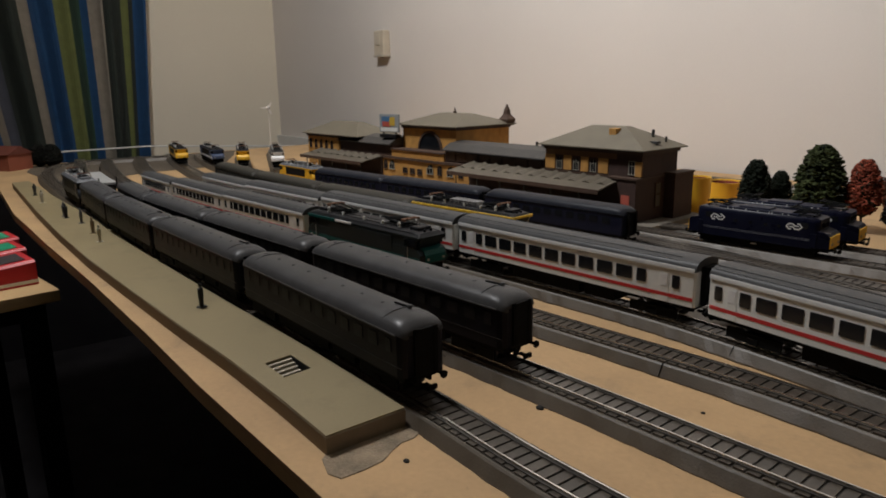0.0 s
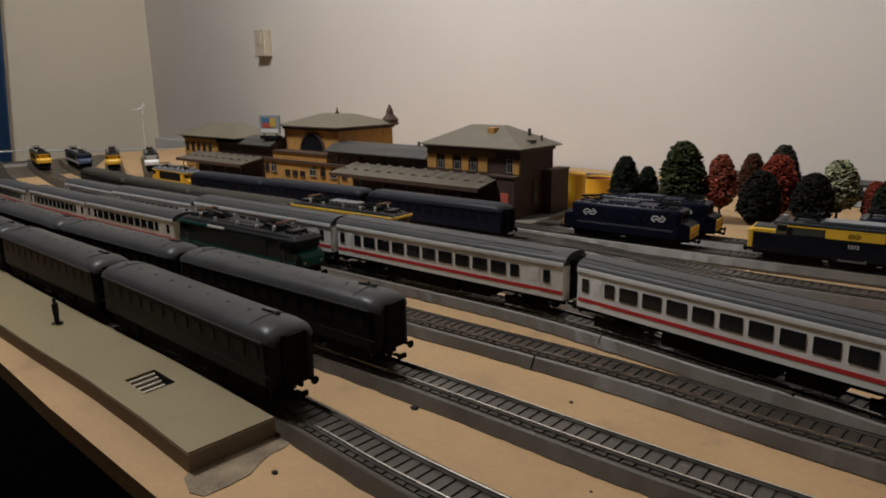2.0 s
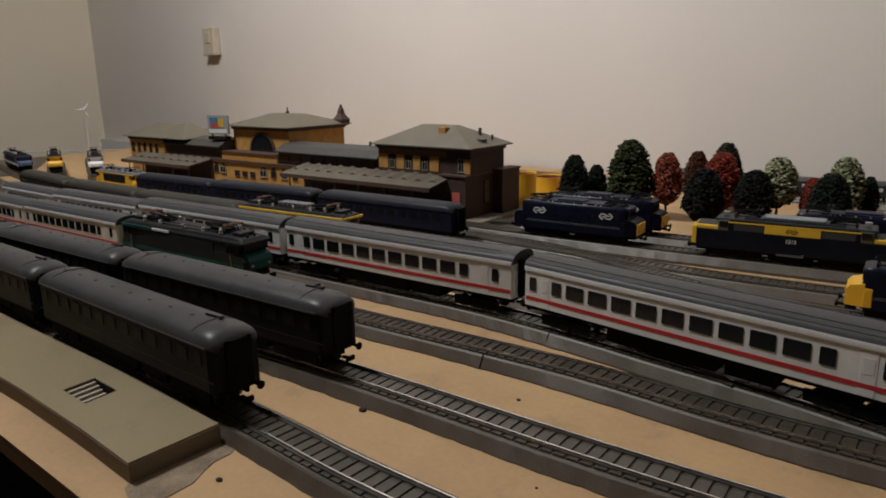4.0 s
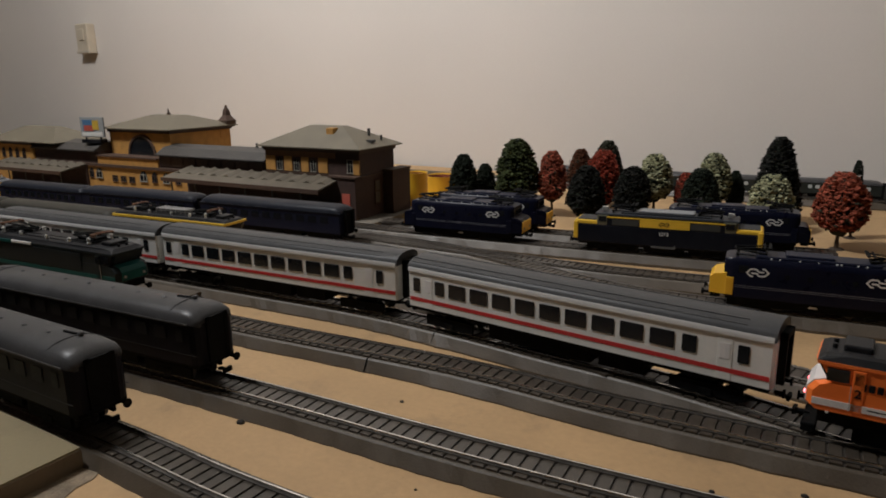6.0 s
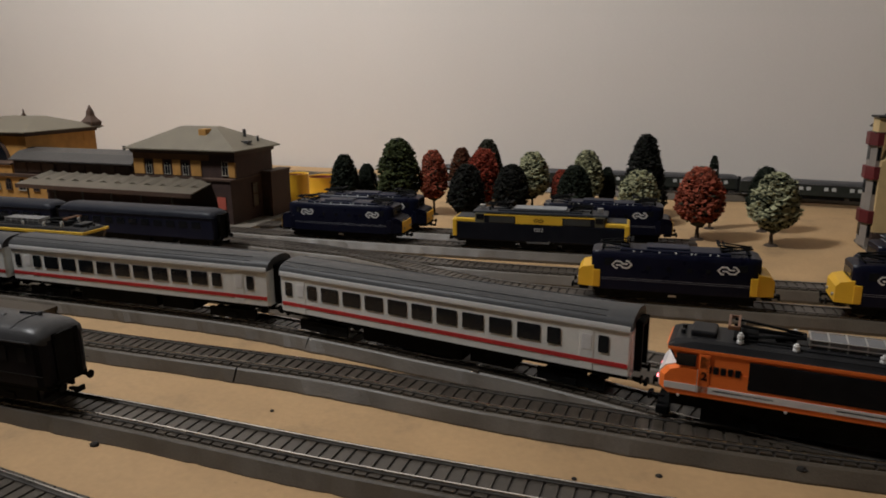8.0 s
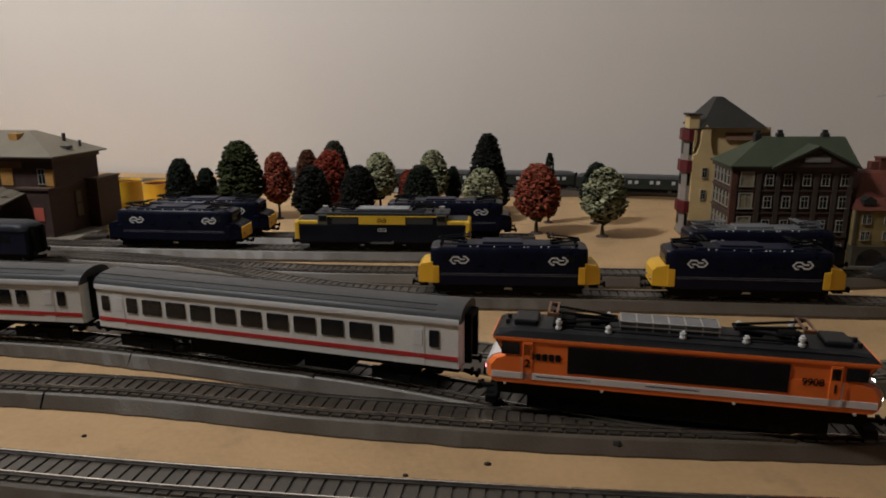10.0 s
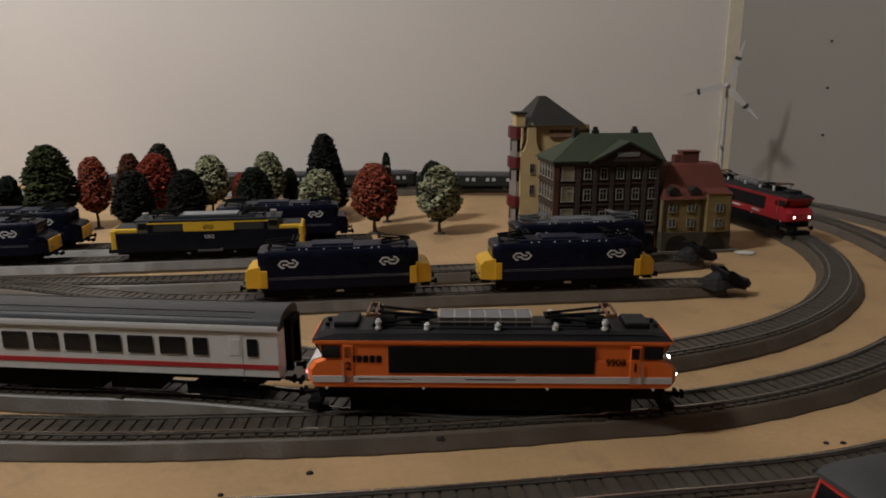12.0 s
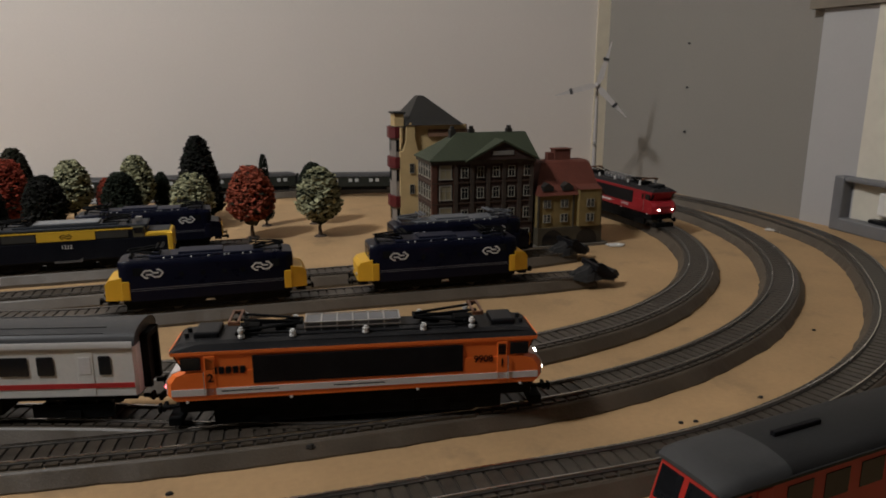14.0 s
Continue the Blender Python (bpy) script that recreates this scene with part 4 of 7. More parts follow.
def nosed_loco(m, label, group, roof=None, body=None, nose=None, dark_nose=False, rails=None):
    """A compact rounded navy electric locomotive with yellow boxed noses."""
    t = thing("electric_locomotive", m, label, "locomotive", group)
    body, roof, nose = body or NAVY, roof or paint_once("navy_loco_roof", (0.010, 0.012, 0.026)), nose or YELLOW
    L, w = 0.0655, 0.0165
    rows = [(-L, 0.80, 0.004), (-L + 0.0025, 0.93, 0.0015), (-L + 0.007, 1, 0), (L - 0.007, 1, 0), (L - 0.0025, 0.93, 0.0015), (L, 0.80, 0.004)]
    part("body", loft([[(x, -w * s, 0.010), (x, -w * s, 0.0365), (x, -w * s * 0.97, 0.0395), (x, -w * s * 0.86, 0.0418 - d * 0.3), (x, w * s * 0.86, 0.0418 - d * 0.3), (x, w * s * 0.97, 0.0395), (x, w * s, 0.0365), (x, w * s, 0.010)] for x, s, d in rows]), body, t, smooth=True)
    part("roof", boxes((-0.043, 0.043, -0.011, 0.011, 0.0412, 0.0438), (-0.022, 0.012, -0.0085, 0.0085, 0.0430, 0.0456), bevel=0.0009), roof, t)
    for e in (-1, 1):
        nz = part("nose", loft([[(e * (L - 0.002), y * w, 0.0115), (e * (L + 0.0105), y * w * 0.86, 0.0115), (e * (L + 0.0105), y * w * 0.86, 0.0240), (e * (L + 0.0075), y * w * 0.9, 0.0275), (e * (L - 0.002), y * w, 0.0295)] for y in (-1.0, 1.0)]), body if dark_nose else nose, t, "" if dark_nose else "yellow boxed nose")
        if dark_nose:
            part("nose_plate", boxes((*sorted_x(e * (L + 0.0098), e * (L + 0.0110)), -w * 0.86, w * 0.86, 0.0118, 0.0245), bevel=0.0004), nose, nz)
        part("nose_side", boxes((*sorted_x(e * (L - 0.0075), e * (L - 0.0015)), -w - 0.0004, w + 0.0004, 0.0115, 0.0262), bevel=0.0005), body if dark_nose else nose, t)
        for y in (-0.009, 0.009):
            part("headlamp", tubes(((e * (L + 0.010), y, 0.0165), (e * (L + 0.0118), y, 0.0165), 0.0014), n=12), LAMP_OFF, nz)
        part("windscreen", boxes((*sorted_x(e * (L - 0.0012), e * (L + 0.0004)), -0.0105, 0.0105, 0.0315, 0.0372), bevel=0.0003), GLASS, t)
        for s in (-1, 1):
            part("cab_window", boxes((*sorted_x(e * (L - 0.0175), e * (L - 0.0105)), *sorted_x(s * (w - 0.0003), s * (w + 0.0002)), 0.0305, 0.0365), bevel=0.0002), GLASS, t)
        buffers(t, e * (L + 0.0100), 0.0105, e)
        coupler(t, e * (L + 0.009), e)
        bogie(t, e * 0.040, 0.030, 0.0062)
        pantograph(t, e * 0.046, 0.0418, e, rails)
        part("step_board", boxes((*sorted_x(e * (L + 0.002), e * (L + 0.0095)), -0.0145, 0.0145, 0.0082, 0.0098)), UNDER, t)
    for s in (-1, 1):
        arrow_logo(t, -0.041, s, w, 0.0315, INSULATOR, 0.0155)
        arrow_logo(t, 0.041, s, w, 0.0315, INSULATOR, 0.0155)
        part("waist_line", boxes((-L + 0.008, L - 0.008, *sorted_x(s * (w - 0.0002), s * (w + 0.0001)), 0.0198, 0.0201), (-L + 0.008, L - 0.008, *sorted_x(s * (w - 0.0002), s * (w + 0.0001)), 0.0184, 0.01865)), paint_once("thin_grey_line", (0.2, 0.2, 0.22)), t)
        for x in (-0.020, -0.004, 0.012, 0.026):
            part("porthole", tubes(((x, s * (w - 0.0004), 0.0298), (x, s * (w + 0.0002), 0.0298), 0.0020), n=14), GLASS, t)
        for x in (-0.032, -0.026, -0.012, 0.001, 0.013, 0.016, 0.027, 0.033):
            part("roof_fitting", tubes(((x, s * 0.0125, 0.0405), (x, s * 0.0125, 0.0428), 0.0007), n=8), INSULATOR, t)
        part("maker_plate", prism_side([(-0.0035, 0.0058), (0.0035, 0.0058), (0.0012, 0.0098), (-0.0012, 0.0098)], s, 0.0138), INSULATOR, t)
    part("underframe", boxes((-L + 0.002, L - 0.002, -w + 0.001, w - 0.001, 0.0078, 0.0102), (-0.018, 0.018, -0.0130, 0.0130, 0.0028, 0.0080), bevel=0.0003), UNDER, t)
    return t


def prism_side(outline, s, y):
    return loft([[(x, s * y, z) for x, z in outline], [(x, s * (y + 0.0004), z) for x, z in outline]])


def paint_once(name, color, rough=0.4):
    return bpy.data.materials.get(name) or paint(name, color, rough)


def hooded_loco(m, label, group):
    """A long dark locomotive with yellow hoods at both ends and a yellow band below its roof."""
    t = thing("electric_locomotive", m, label, "locomotive", group)
    L, w = 0.0925, 0.0165
    dark = paint_once("blue_black_loco_paint", (0.0055, 0.0065, 0.011))
    grey = paint_once("slate_loco_roof", (0.022, 0.025, 0.030))
    part("lower_body", boxes((-L, L, -w, w, 0.0095, 0.0292), bevel=0.0012), dark, t)
    for e in (-1, 1):
        h = part("hood", boxes((*sorted_x(e * (L - 0.033), e * (L + 0.0006)), -w + 0.0010, w - 0.0010, 0.0280, 0.0335), bevel=0.0016), LEMON, t, "yellow end hood")
        part("hood_lid", boxes((*sorted_x(e * (L - 0.0225), e * (L - 0.002)), -w * 0.78, w * 0.78, 0.0330, 0.0342), bevel=0.0005), grey, h)
        part("nose_plate", boxes((*sorted_x(e * (L - 0.004), e * (L + 0.0012)), -w - 0.0004, w + 0.0004, 0.0130, 0.0320), bevel=0.0010), LEMON, t)
        for y in (-0.009, 0.009):
            part("headlamp", tubes(((e * (L + 0.001), y, 0.018), (e * (L + 0.0022), y, 0.018), 0.0014), n=12), LAMP_OFF, t)
        part("cab", boxes((*sorted_x(e * (L - 0.036), e * (L - 0.0235)), -w + 0.0004, w - 0.0004, 0.0285, 0.0400), bevel=0.0012), paint_once("olive_cab_paint", (0.10, 0.095, 0.06)), t)
        part("windscreen", boxes((*sorted_x(e * (L - 0.0236), e * (L - 0.0230)), -0.012, 0.012, 0.0340, 0.0385)), GLASS, t)
        for s in (-1, 1):
            part("cab_window", boxes((*sorted_x(e * (L - 0.0335), e * (L - 0.0255)), *sorted_x(s * (w - 0.0006), s * (w + 0.0001)), 0.0330, 0.0385)), GLASS, t)
        buffers(t, e * L, 0.0105, e)
        coupler(t, e * (L - 0.002), e)
        bogie(t, e * 0.052, 0.040, 0.0062)
        part("roof_lamp", boxes((*sorted_x(e * 0.060, e * 0.066), -0.002, 0.002, 0.0425, 0.0465), bevel=0.0005), SILVER, t)
        pantograph(t, e * 0.043, 0.0425, e)
    part("upper_body", boxes((-L + 0.034, L - 0.034, -w + 0.0002, w - 0.0002, 0.0285, 0.0385), bevel=0.0006), dark, t)
    part("roof", boxes((-L + 0.021, L - 0.021, -w + 0.001, w - 0.001, 0.0385, 0.0415), (-0.045, 0.045, -0.011, 0.011, 0.0410, 0.0432), bevel=0.0012), grey, t)
    part("roof_plate", boxes((-0.028, 0.028, -0.0095, 0.0095, 0.0433, 0.0452), bevel=0.0006), paint_once("pale_grey_roof_plate", (0.2, 0.21, 0.22)), t)
    for s in (-1, 1):
        y0, y1 = sorted_x(s * (w - 0.0008), s * (w + 0.0002))
        part("yellow_band", boxes((-0.0245, 0.0250, y0, y1 + 0.0001, 0.0295, 0.0378)), LEMON, t)
        part("yellow_line", boxes((-L + 0.034, L - 0.034, y0, y1 + 0.0002, 0.0374, 0.0386)), LEMON, t)
        for x0, x1 in ((-0.053, -0.0255), (0.026, 0.054)):
            part("window_band", boxes((x0, x1, y0, y1, 0.0300, 0.0366)), paint_once("smoked_window", (0.05, 0.05, 0.045), 0.2), t)
        arrow_logo(t, 0.0, s, w + 0.0001, 0.0335, BLACK, 0.010)
        turn = pose(0, 0, 0, 90, 0, 0) if s < 0 else pose(0, 0, 0, 90, 0, 180)
        lettering("1212", 0.0050, Matrix.Translation((0.0, s * (w + 0.0002), 0.0235)) @ turn, INSULATOR, t, "number", "white painted running number")
        part("battery_box", prism_side([(-0.012, 0.0085), (0.012, 0.0085), (0.0125, 0.0125), (0.009, 0.0105), (-0.012, 0.0105)], s, w - 0.0002), paint_once("dull_grey_box", (0.10, 0.10, 0.10)), t)
    part("underframe", boxes((-L + 0.004, L - 0.004, -w + 0.001, w - 0.001, 0.0075, 0.0098), (-0.02, 0.02, -0.0130, 0.0130, 0.0028, 0.0080), bevel=0.0003), UNDER, t)
    return t


def red_unit(m, label):
    """A red driving unit with a raked front of two big panes under a plain rounded roof."""
    t = thing("electric_unit", m, label, "locomotive")
    red = paint_once("warm_red_unit_paint", (0.46, 0.026, 0.017), 0.35)
    L, w, rake = 0.0985, 0.0158, 0.0050
    part("lower_body", loft([[(-L + d, y, 0.0085), (L - d, y, 0.0085), (L - d, y, 0.0300), (-L + d, y, 0.0300)] for y, d in ((-w, 0.0035), (-w * 0.8, 0.0), (w * 0.8, 0.0), (w, 0.0035))]), red, t)
    part("upper_body", loft([[(-L + d, y, 0.0300), (L - d, y, 0.0300), (L - d - rake, y * 0.985, 0.0465), (-L + d + rake, y * 0.985, 0.0465)] for y, d in ((-w, 0.0036), (-w * 0.8, 0.0004), (w * 0.8, 0.0004), (w, 0.0036))]), red, t)
    roof = paint_once("plain_dark_roof", (0.030, 0.030, 0.030), 0.45)
    part("roof", loft([roof_outline((w + 0.0002) * q, 0.0464, 0.0464 + 0.0058 * h, x) for x, q, h in ((-L + rake - 0.0005, 0.92, 0.3), (-L + rake + 0.003, 1.0, 0.75), (-L + rake + 0.010, 1.0, 1.0), (L - rake - 0.010, 1.0, 1.0), (L - rake - 0.003, 1.0, 0.75), (L - rake + 0.0005, 0.92, 0.3))]), roof, t, smooth=True)
    part("roof_bar", boxes((-0.0545, -0.0300, -0.0012, 0.0012, 0.0515, 0.0540), bevel=0.0004), BLACK, t)
    part("roof_bar", boxes((0.0300, 0.0545, -0.0012, 0.0012, 0.0515, 0.0540), bevel=0.0004), BLACK, t)
    part("roof_cap", loft([roof_outline((w + 0.0006) * q, 0.0464, 0.0464 + 0.0061 * h, x) for x, q, h in ((-L + rake - 0.0007, 0.92, 0.3), (-L + rake + 0.003, 1.0, 0.76), (-L + rake + 0.010, 1.0, 1.0), (-L + 0.036, 1.0, 1.0))]), paint_once("lighter_grey_roof_cap", (0.062, 0.062, 0.062), 0.45), t, "lighter grey roof section over the cab", smooth=True)
    for e in (-1, 1):
        for ya, yb in ((-0.0120, -0.0012), (0.0012, 0.0120)):
            part("windscreen", loft([[(e * (L - 0.0004 + o - 0.0007), y, 0.0325), (e * (L - 0.0004 + o - 0.0007 - rake * 0.72), y, 0.0445)] + [(e * (L - 0.0022 - rake * 0.72), y, 0.0445), (e * (L - 0.0022), y, 0.0325)] for y, o in ((ya, 0.0), (yb, 0.0))]), GLASS, t)
        for y in (-0.0105, 0.0105):
            part("headlamp", tubes(((e * (L - 0.001), y, 0.0175), (e * (L + 0.0008), y, 0.0175), 0.0016), n=12), LAMP_OFF, t)
        for s in (-1, 1):
            part("cab_window", boxes((*sorted_x(e * (L - 0.018), e * (L - 0.009)), *sorted_x(s * (w - 0.0007), s * (w + 0.0001)), 0.0320, 0.0440), bevel=0.0002), GLASS, t)
            part("cab_door", boxes((*sorted_x(e * (L - 0.0275), e * (L - 0.0205)), *sorted_x(s * (w - 0.0005), s * (w + 0.0003)), 0.0100, 0.0450), bevel=0.0002), red, t)
        buffers(t, e * L, 0.0112, e)
        coupler(t, e * (L - 0.002), e)
        bogie(t, e * 0.058, 0.030)
    for s in (-1, 1):
        for k in range(7):
            x = -0.057 + 0.019 * k
            part("window", boxes((x - 0.0065, x + 0.0065, *sorted_x(s * (w - 0.0007), s * (w + 0.0001)), 0.0325, 0.0430), bevel=0.0002), GLASS, t)
        part("gutter", boxes((-L + rake, L - rake, *sorted_x(s * (w - 0.0004), s * (w + 0.0007)), 0.0458, 0.0470)), roof, t)
    part("underframe", boxes((-L + 0.006, L - 0.006, -w + 0.002, w - 0.002, 0.0062, 0.0090), (-0.034, 0.034, -0.0125, 0.0125, 0.0030, 0.0070)), UNDER, t)
    return t


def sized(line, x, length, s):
    """The pose of a vehicle shrunk by s to fit the camera's view, its leading end at plan x."""
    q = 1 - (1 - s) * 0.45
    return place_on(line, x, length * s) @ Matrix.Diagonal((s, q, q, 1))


# -- trains beside the platform --
G1, G2 = "dark coaches by the platform", "dark coaches on the second track"
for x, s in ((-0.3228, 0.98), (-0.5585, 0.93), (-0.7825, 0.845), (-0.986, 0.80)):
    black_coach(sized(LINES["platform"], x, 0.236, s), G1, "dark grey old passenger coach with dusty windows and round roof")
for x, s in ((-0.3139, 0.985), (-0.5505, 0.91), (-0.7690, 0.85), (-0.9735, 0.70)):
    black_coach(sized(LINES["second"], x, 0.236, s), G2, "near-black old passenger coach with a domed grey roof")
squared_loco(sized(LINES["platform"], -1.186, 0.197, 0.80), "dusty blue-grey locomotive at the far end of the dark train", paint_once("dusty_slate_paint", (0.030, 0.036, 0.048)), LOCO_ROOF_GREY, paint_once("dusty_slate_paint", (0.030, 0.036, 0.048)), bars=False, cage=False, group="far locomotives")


def flat_wagon(m):
    """A low four-axled wagon with a pale load floor and short end stakes."""
    t = thing("flat_wagon", m, "low flat wagon with a pale grey floor", "wagon")
    part("floor", boxes((-0.098, 0.098, -0.0150, 0.0150, 0.0140, 0.0165), bevel=0.0004), UNDER, t)
    part("load_sheet", boxes((-0.094, 0.094, -0.0138, 0.0138, 0.0166, 0.0215), bevel=0.0012), paint_once("pale_grey_sheet", (0.30, 0.30, 0.29), 0.6), t)
    for sx in (-0.096, 0.096):
        for sy in (-0.0142, 0.0142):
            part("stake", boxes((sx - 0.0010, sx + 0.0010, sy - 0.0010, sy + 0.0010, 0.0165, 0.0300)), UNDER, t)
    for sx in (-1, 1):
        bogie(t, sx * 0.068, 0.024)
        buffers(t, sx * 0.098, 0.0128, sx)
        coupler(t, sx * 0.097, sx)
    return t


flat_wagon(place_on(LINES["second"], -1.300, 0.196))
# -- third track: a teal locomotive before light coaches --
teal = squared_loco(place_on(LINES["third"], -0.4906, 0.197), "dusty teal electric locomotive with a dark grey roof", TEAL_DULL, LOCO_ROOF, TEAL, nose=TEAL, panel=paint_once("dull_green_panel", (0.017, 0.021, 0.022)), bars=False, cage=False)
part("edge_plate", boxes((-0.040, -0.012, -0.0178, -0.0165, 0.0425, 0.0446)), STRIPE, teal, "pale plate along the roof edge")
part("edge_plate", boxes((-0.094, -0.042, -0.0178, -0.0165, 0.0420, 0.0446)), TEAL, teal, "teal roof edge")
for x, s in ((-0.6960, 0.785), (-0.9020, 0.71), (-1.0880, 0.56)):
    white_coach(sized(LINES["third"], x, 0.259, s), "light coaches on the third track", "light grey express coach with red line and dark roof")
# -- fourth track: the orange locomotive with its lamps lit and four light coaches --
FIRST = [p for p in LINES["fourth"] if p.x < 0.1286] + [p for p in LINES["third"] if p.x >= 0.1336 and p.y < 0.8]
ORANGE_X = 0.2111
squared_loco(place_on(FIRST, ORANGE_X, 0.200), "bright orange electric locomotive with light stripe and lit lamps", ORANGE, LOCO_ROOF, STRIPE, lit=1, number="9908", nose=STRIPE)
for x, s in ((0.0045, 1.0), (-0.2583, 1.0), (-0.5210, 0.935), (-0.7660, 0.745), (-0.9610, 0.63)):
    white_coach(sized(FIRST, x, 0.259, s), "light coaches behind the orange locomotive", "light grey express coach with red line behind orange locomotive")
# -- fifth track: a black locomotive with a yellow line, and dark coaches --
squared_loco(sized(LINES["fifth"], -0.4930, 0.197, 0.86), "black electric locomotive with a thin yellow roof line", BLACK, LOCO_ROOF, BLACK, panel=BLACK, cantrail=LEMON, nose=LEMON, bars=False)
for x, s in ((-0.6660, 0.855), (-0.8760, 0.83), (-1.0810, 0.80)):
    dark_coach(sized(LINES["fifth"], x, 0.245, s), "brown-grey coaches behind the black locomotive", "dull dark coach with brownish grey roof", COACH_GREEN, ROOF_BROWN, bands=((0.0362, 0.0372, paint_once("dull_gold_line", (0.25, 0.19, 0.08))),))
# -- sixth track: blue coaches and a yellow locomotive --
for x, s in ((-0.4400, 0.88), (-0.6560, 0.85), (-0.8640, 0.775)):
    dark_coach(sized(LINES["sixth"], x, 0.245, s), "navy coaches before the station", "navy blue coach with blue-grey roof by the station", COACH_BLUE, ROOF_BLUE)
squared_loco(sized(LINES["sixth"], -1.0570, 0.197, 0.64), "yellow electric locomotive with black window bands", YELLOW, LOCO_ROOF_GREY, YELLOW, bars=False)
# -- parked locomotives --
PARKED = "parked navy locomotives"
nosed_loco(place_on(LINES["siding"], 0.0980, 0.131), "navy electric locomotive with yellow noses on a siding", PARKED)
nosed_loco(place_on(LINES["siding"], 0.2857, 0.131), "navy electric locomotive with yellow noses near buffer stop", PARKED)
nosed_loco(place_on(LINES["loco_track"], -0.2587, 0.131), "navy electric locomotive with yellow end plates before trees", PARKED, dark_nose=True)
nosed_loco(place_on(LINES["rear_track"], -0.2488, 0.131), "navy electric locomotive half hidden behind another", PARKED, dark_nose=True)
hooded_loco(place_on(LINES["loco_track"], -0.0058, 0.187), "blue-black and yellow hooded locomotive parked before trees", "")
nosed_loco(place_on(LINES["rear_track"], 0.0278, 0.131), "navy locomotive half hidden behind the hooded one", PARKED, dark_nose=True)
nosed_loco(place_on(LINES["inner_siding"], 0.322, 0.131), "navy locomotive with weathered grey roof behind another", PARKED, roof=LOCO_ROOF_GREY, rails=LOCO_ROOF_GREY, dark_nose=True)
# -- the train on the inner curve, along the back --
CURVE = LINES["sixth"]
i_red = next(i for i, p in enumerate(CURVE) if p.x > 0.44 and p.y >= 0.790)
n = round(0.197 * STOCK / 0.006)
squared_loco(between(CURVE, i_red, i_red + n, 0.197), "red electric locomotive with lit lamps rounding the curve", RED, LOCO_ROOF, RED, lit=1, panel=BLACK, letter=STRIPE, nose=RED, side_marks=True)
i = i_red + n + 2
for k in range(4):
    n = round(0.245 * STOCK / 0.006)
    if i + n < len(CURVE):
        c = dark_coach(between(CURVE, i, i + n, 0.245, 0.0095) @ Matrix.Diagonal((1, 0.8, 0.64, 1)), "far coaches behind the red locomotive", "far dark green coach with small light windows", COACH_GREEN, ROOF_DARK, panes=[(-0.099 + 0.033 * q + d, 0.0056) for q in range(7) for d in (-0.005, 0.005)], glass=paint_once("pale_window_pane", (0.42, 0.44, 0.43)))
    i += n + 2
# -- a red unit close to the viewer --
red_unit(Matrix.Translation((-0.011, -0.009, 0)) @ place_on(LINES["platform"], 0.3957, 0.197), "red electric unit with big front windows and plain grey roof")


# ---- buildings ----
BRICK_DARK = surface("dark_red_brick", (0.040, 0.018, 0.012), 0.8, vary=0.3, scale=90, fine=900, bump=0.15)
BRICK_YELLOW = surface("ochre_brick", (0.40, 0.20, 0.045), 0.8, vary=0.2, scale=80, fine=900, bump=0.12)
BROWN_TRIM = surface("brown_stone_trim", (0.055, 0.028, 0.016), 0.75, vary=0.2, scale=90)
ROOF_BEIGE = surface("beige_zinc_roof", (0.122, 0.103, 0.070), 0.6, vary=0.14, scale=40, bump=0.1)
ROOF_SLATE = surface("dark_slate_hall_roof", (0.034, 0.030, 0.027), 0.55, vary=0.2, scale=60, dust=0.08, bump=0.15)
CANOPY = surface("weathered_canopy_roof", (0.085, 0.069, 0.047), 0.65, vary=0.2, scale=50, dust=0.1)
WINDOW_WHITE = surface("white_window_bars", (0.275, 0.255, 0.205), 0.6, vary=0.1, scale=90)
GREEN_ROOF = surface("mossy_green_roof", (0.032, 0.042, 0.020), 0.7, vary=0.2, scale=60, fine=500, bump=0.15)
CREAM = surface("cream_render", (0.55, 0.40, 0.19), 0.8, vary=0.12, scale=60)
TOWN_BRICK = surface("purple_brown_brick", (0.042, 0.021, 0.015), 0.8, vary=0.3, scale=80, fine=900, bump=0.15)
STONE = surface("yellowish_stone", (0.205, 0.145, 0.050), 0.8, vary=0.25, scale=70, fine=600, bump=0.15)
STONE_DARK = surface("dark_arcade_stone", (0.05, 0.04, 0.022), 0.8, vary=0.25, scale=70)
RED_TILE = surface("red_tile_roof", (0.115, 0.026, 0.013), 0.7, vary=0.2, scale=70, fine=500, bump=0.2)
BLACK_TILE = surface("black_tile_roof", (0.014, 0.0125, 0.010), 0.6, vary=0.3, scale=70, fine=500, bump=0.2)
RED_BALCONY = surface("dark_red_balcony", (0.10, 0.009, 0.011), 0.5, vary=0.15, scale=70)
PAVING = surface("grey_paving_card", (0.13, 0.112, 0.088), 0.8, vary=0.15, scale=40)


def arched(x, z0, z1, wid, y0, y1, n=8):
    """An upright opening shape with a round head, between y0 and y1."""
    r = wid / 2
    pts = [(x - r, z0), (x + r, z0)] + [(x + r * math.cos(math.pi * k / n), z1 - r + r * math.sin(math.pi * k / n)) for k in range(n + 1)]
    return loft([[(px, y0, pz) for px, pz in pts], [(px, y1, pz) for px, pz in pts]])


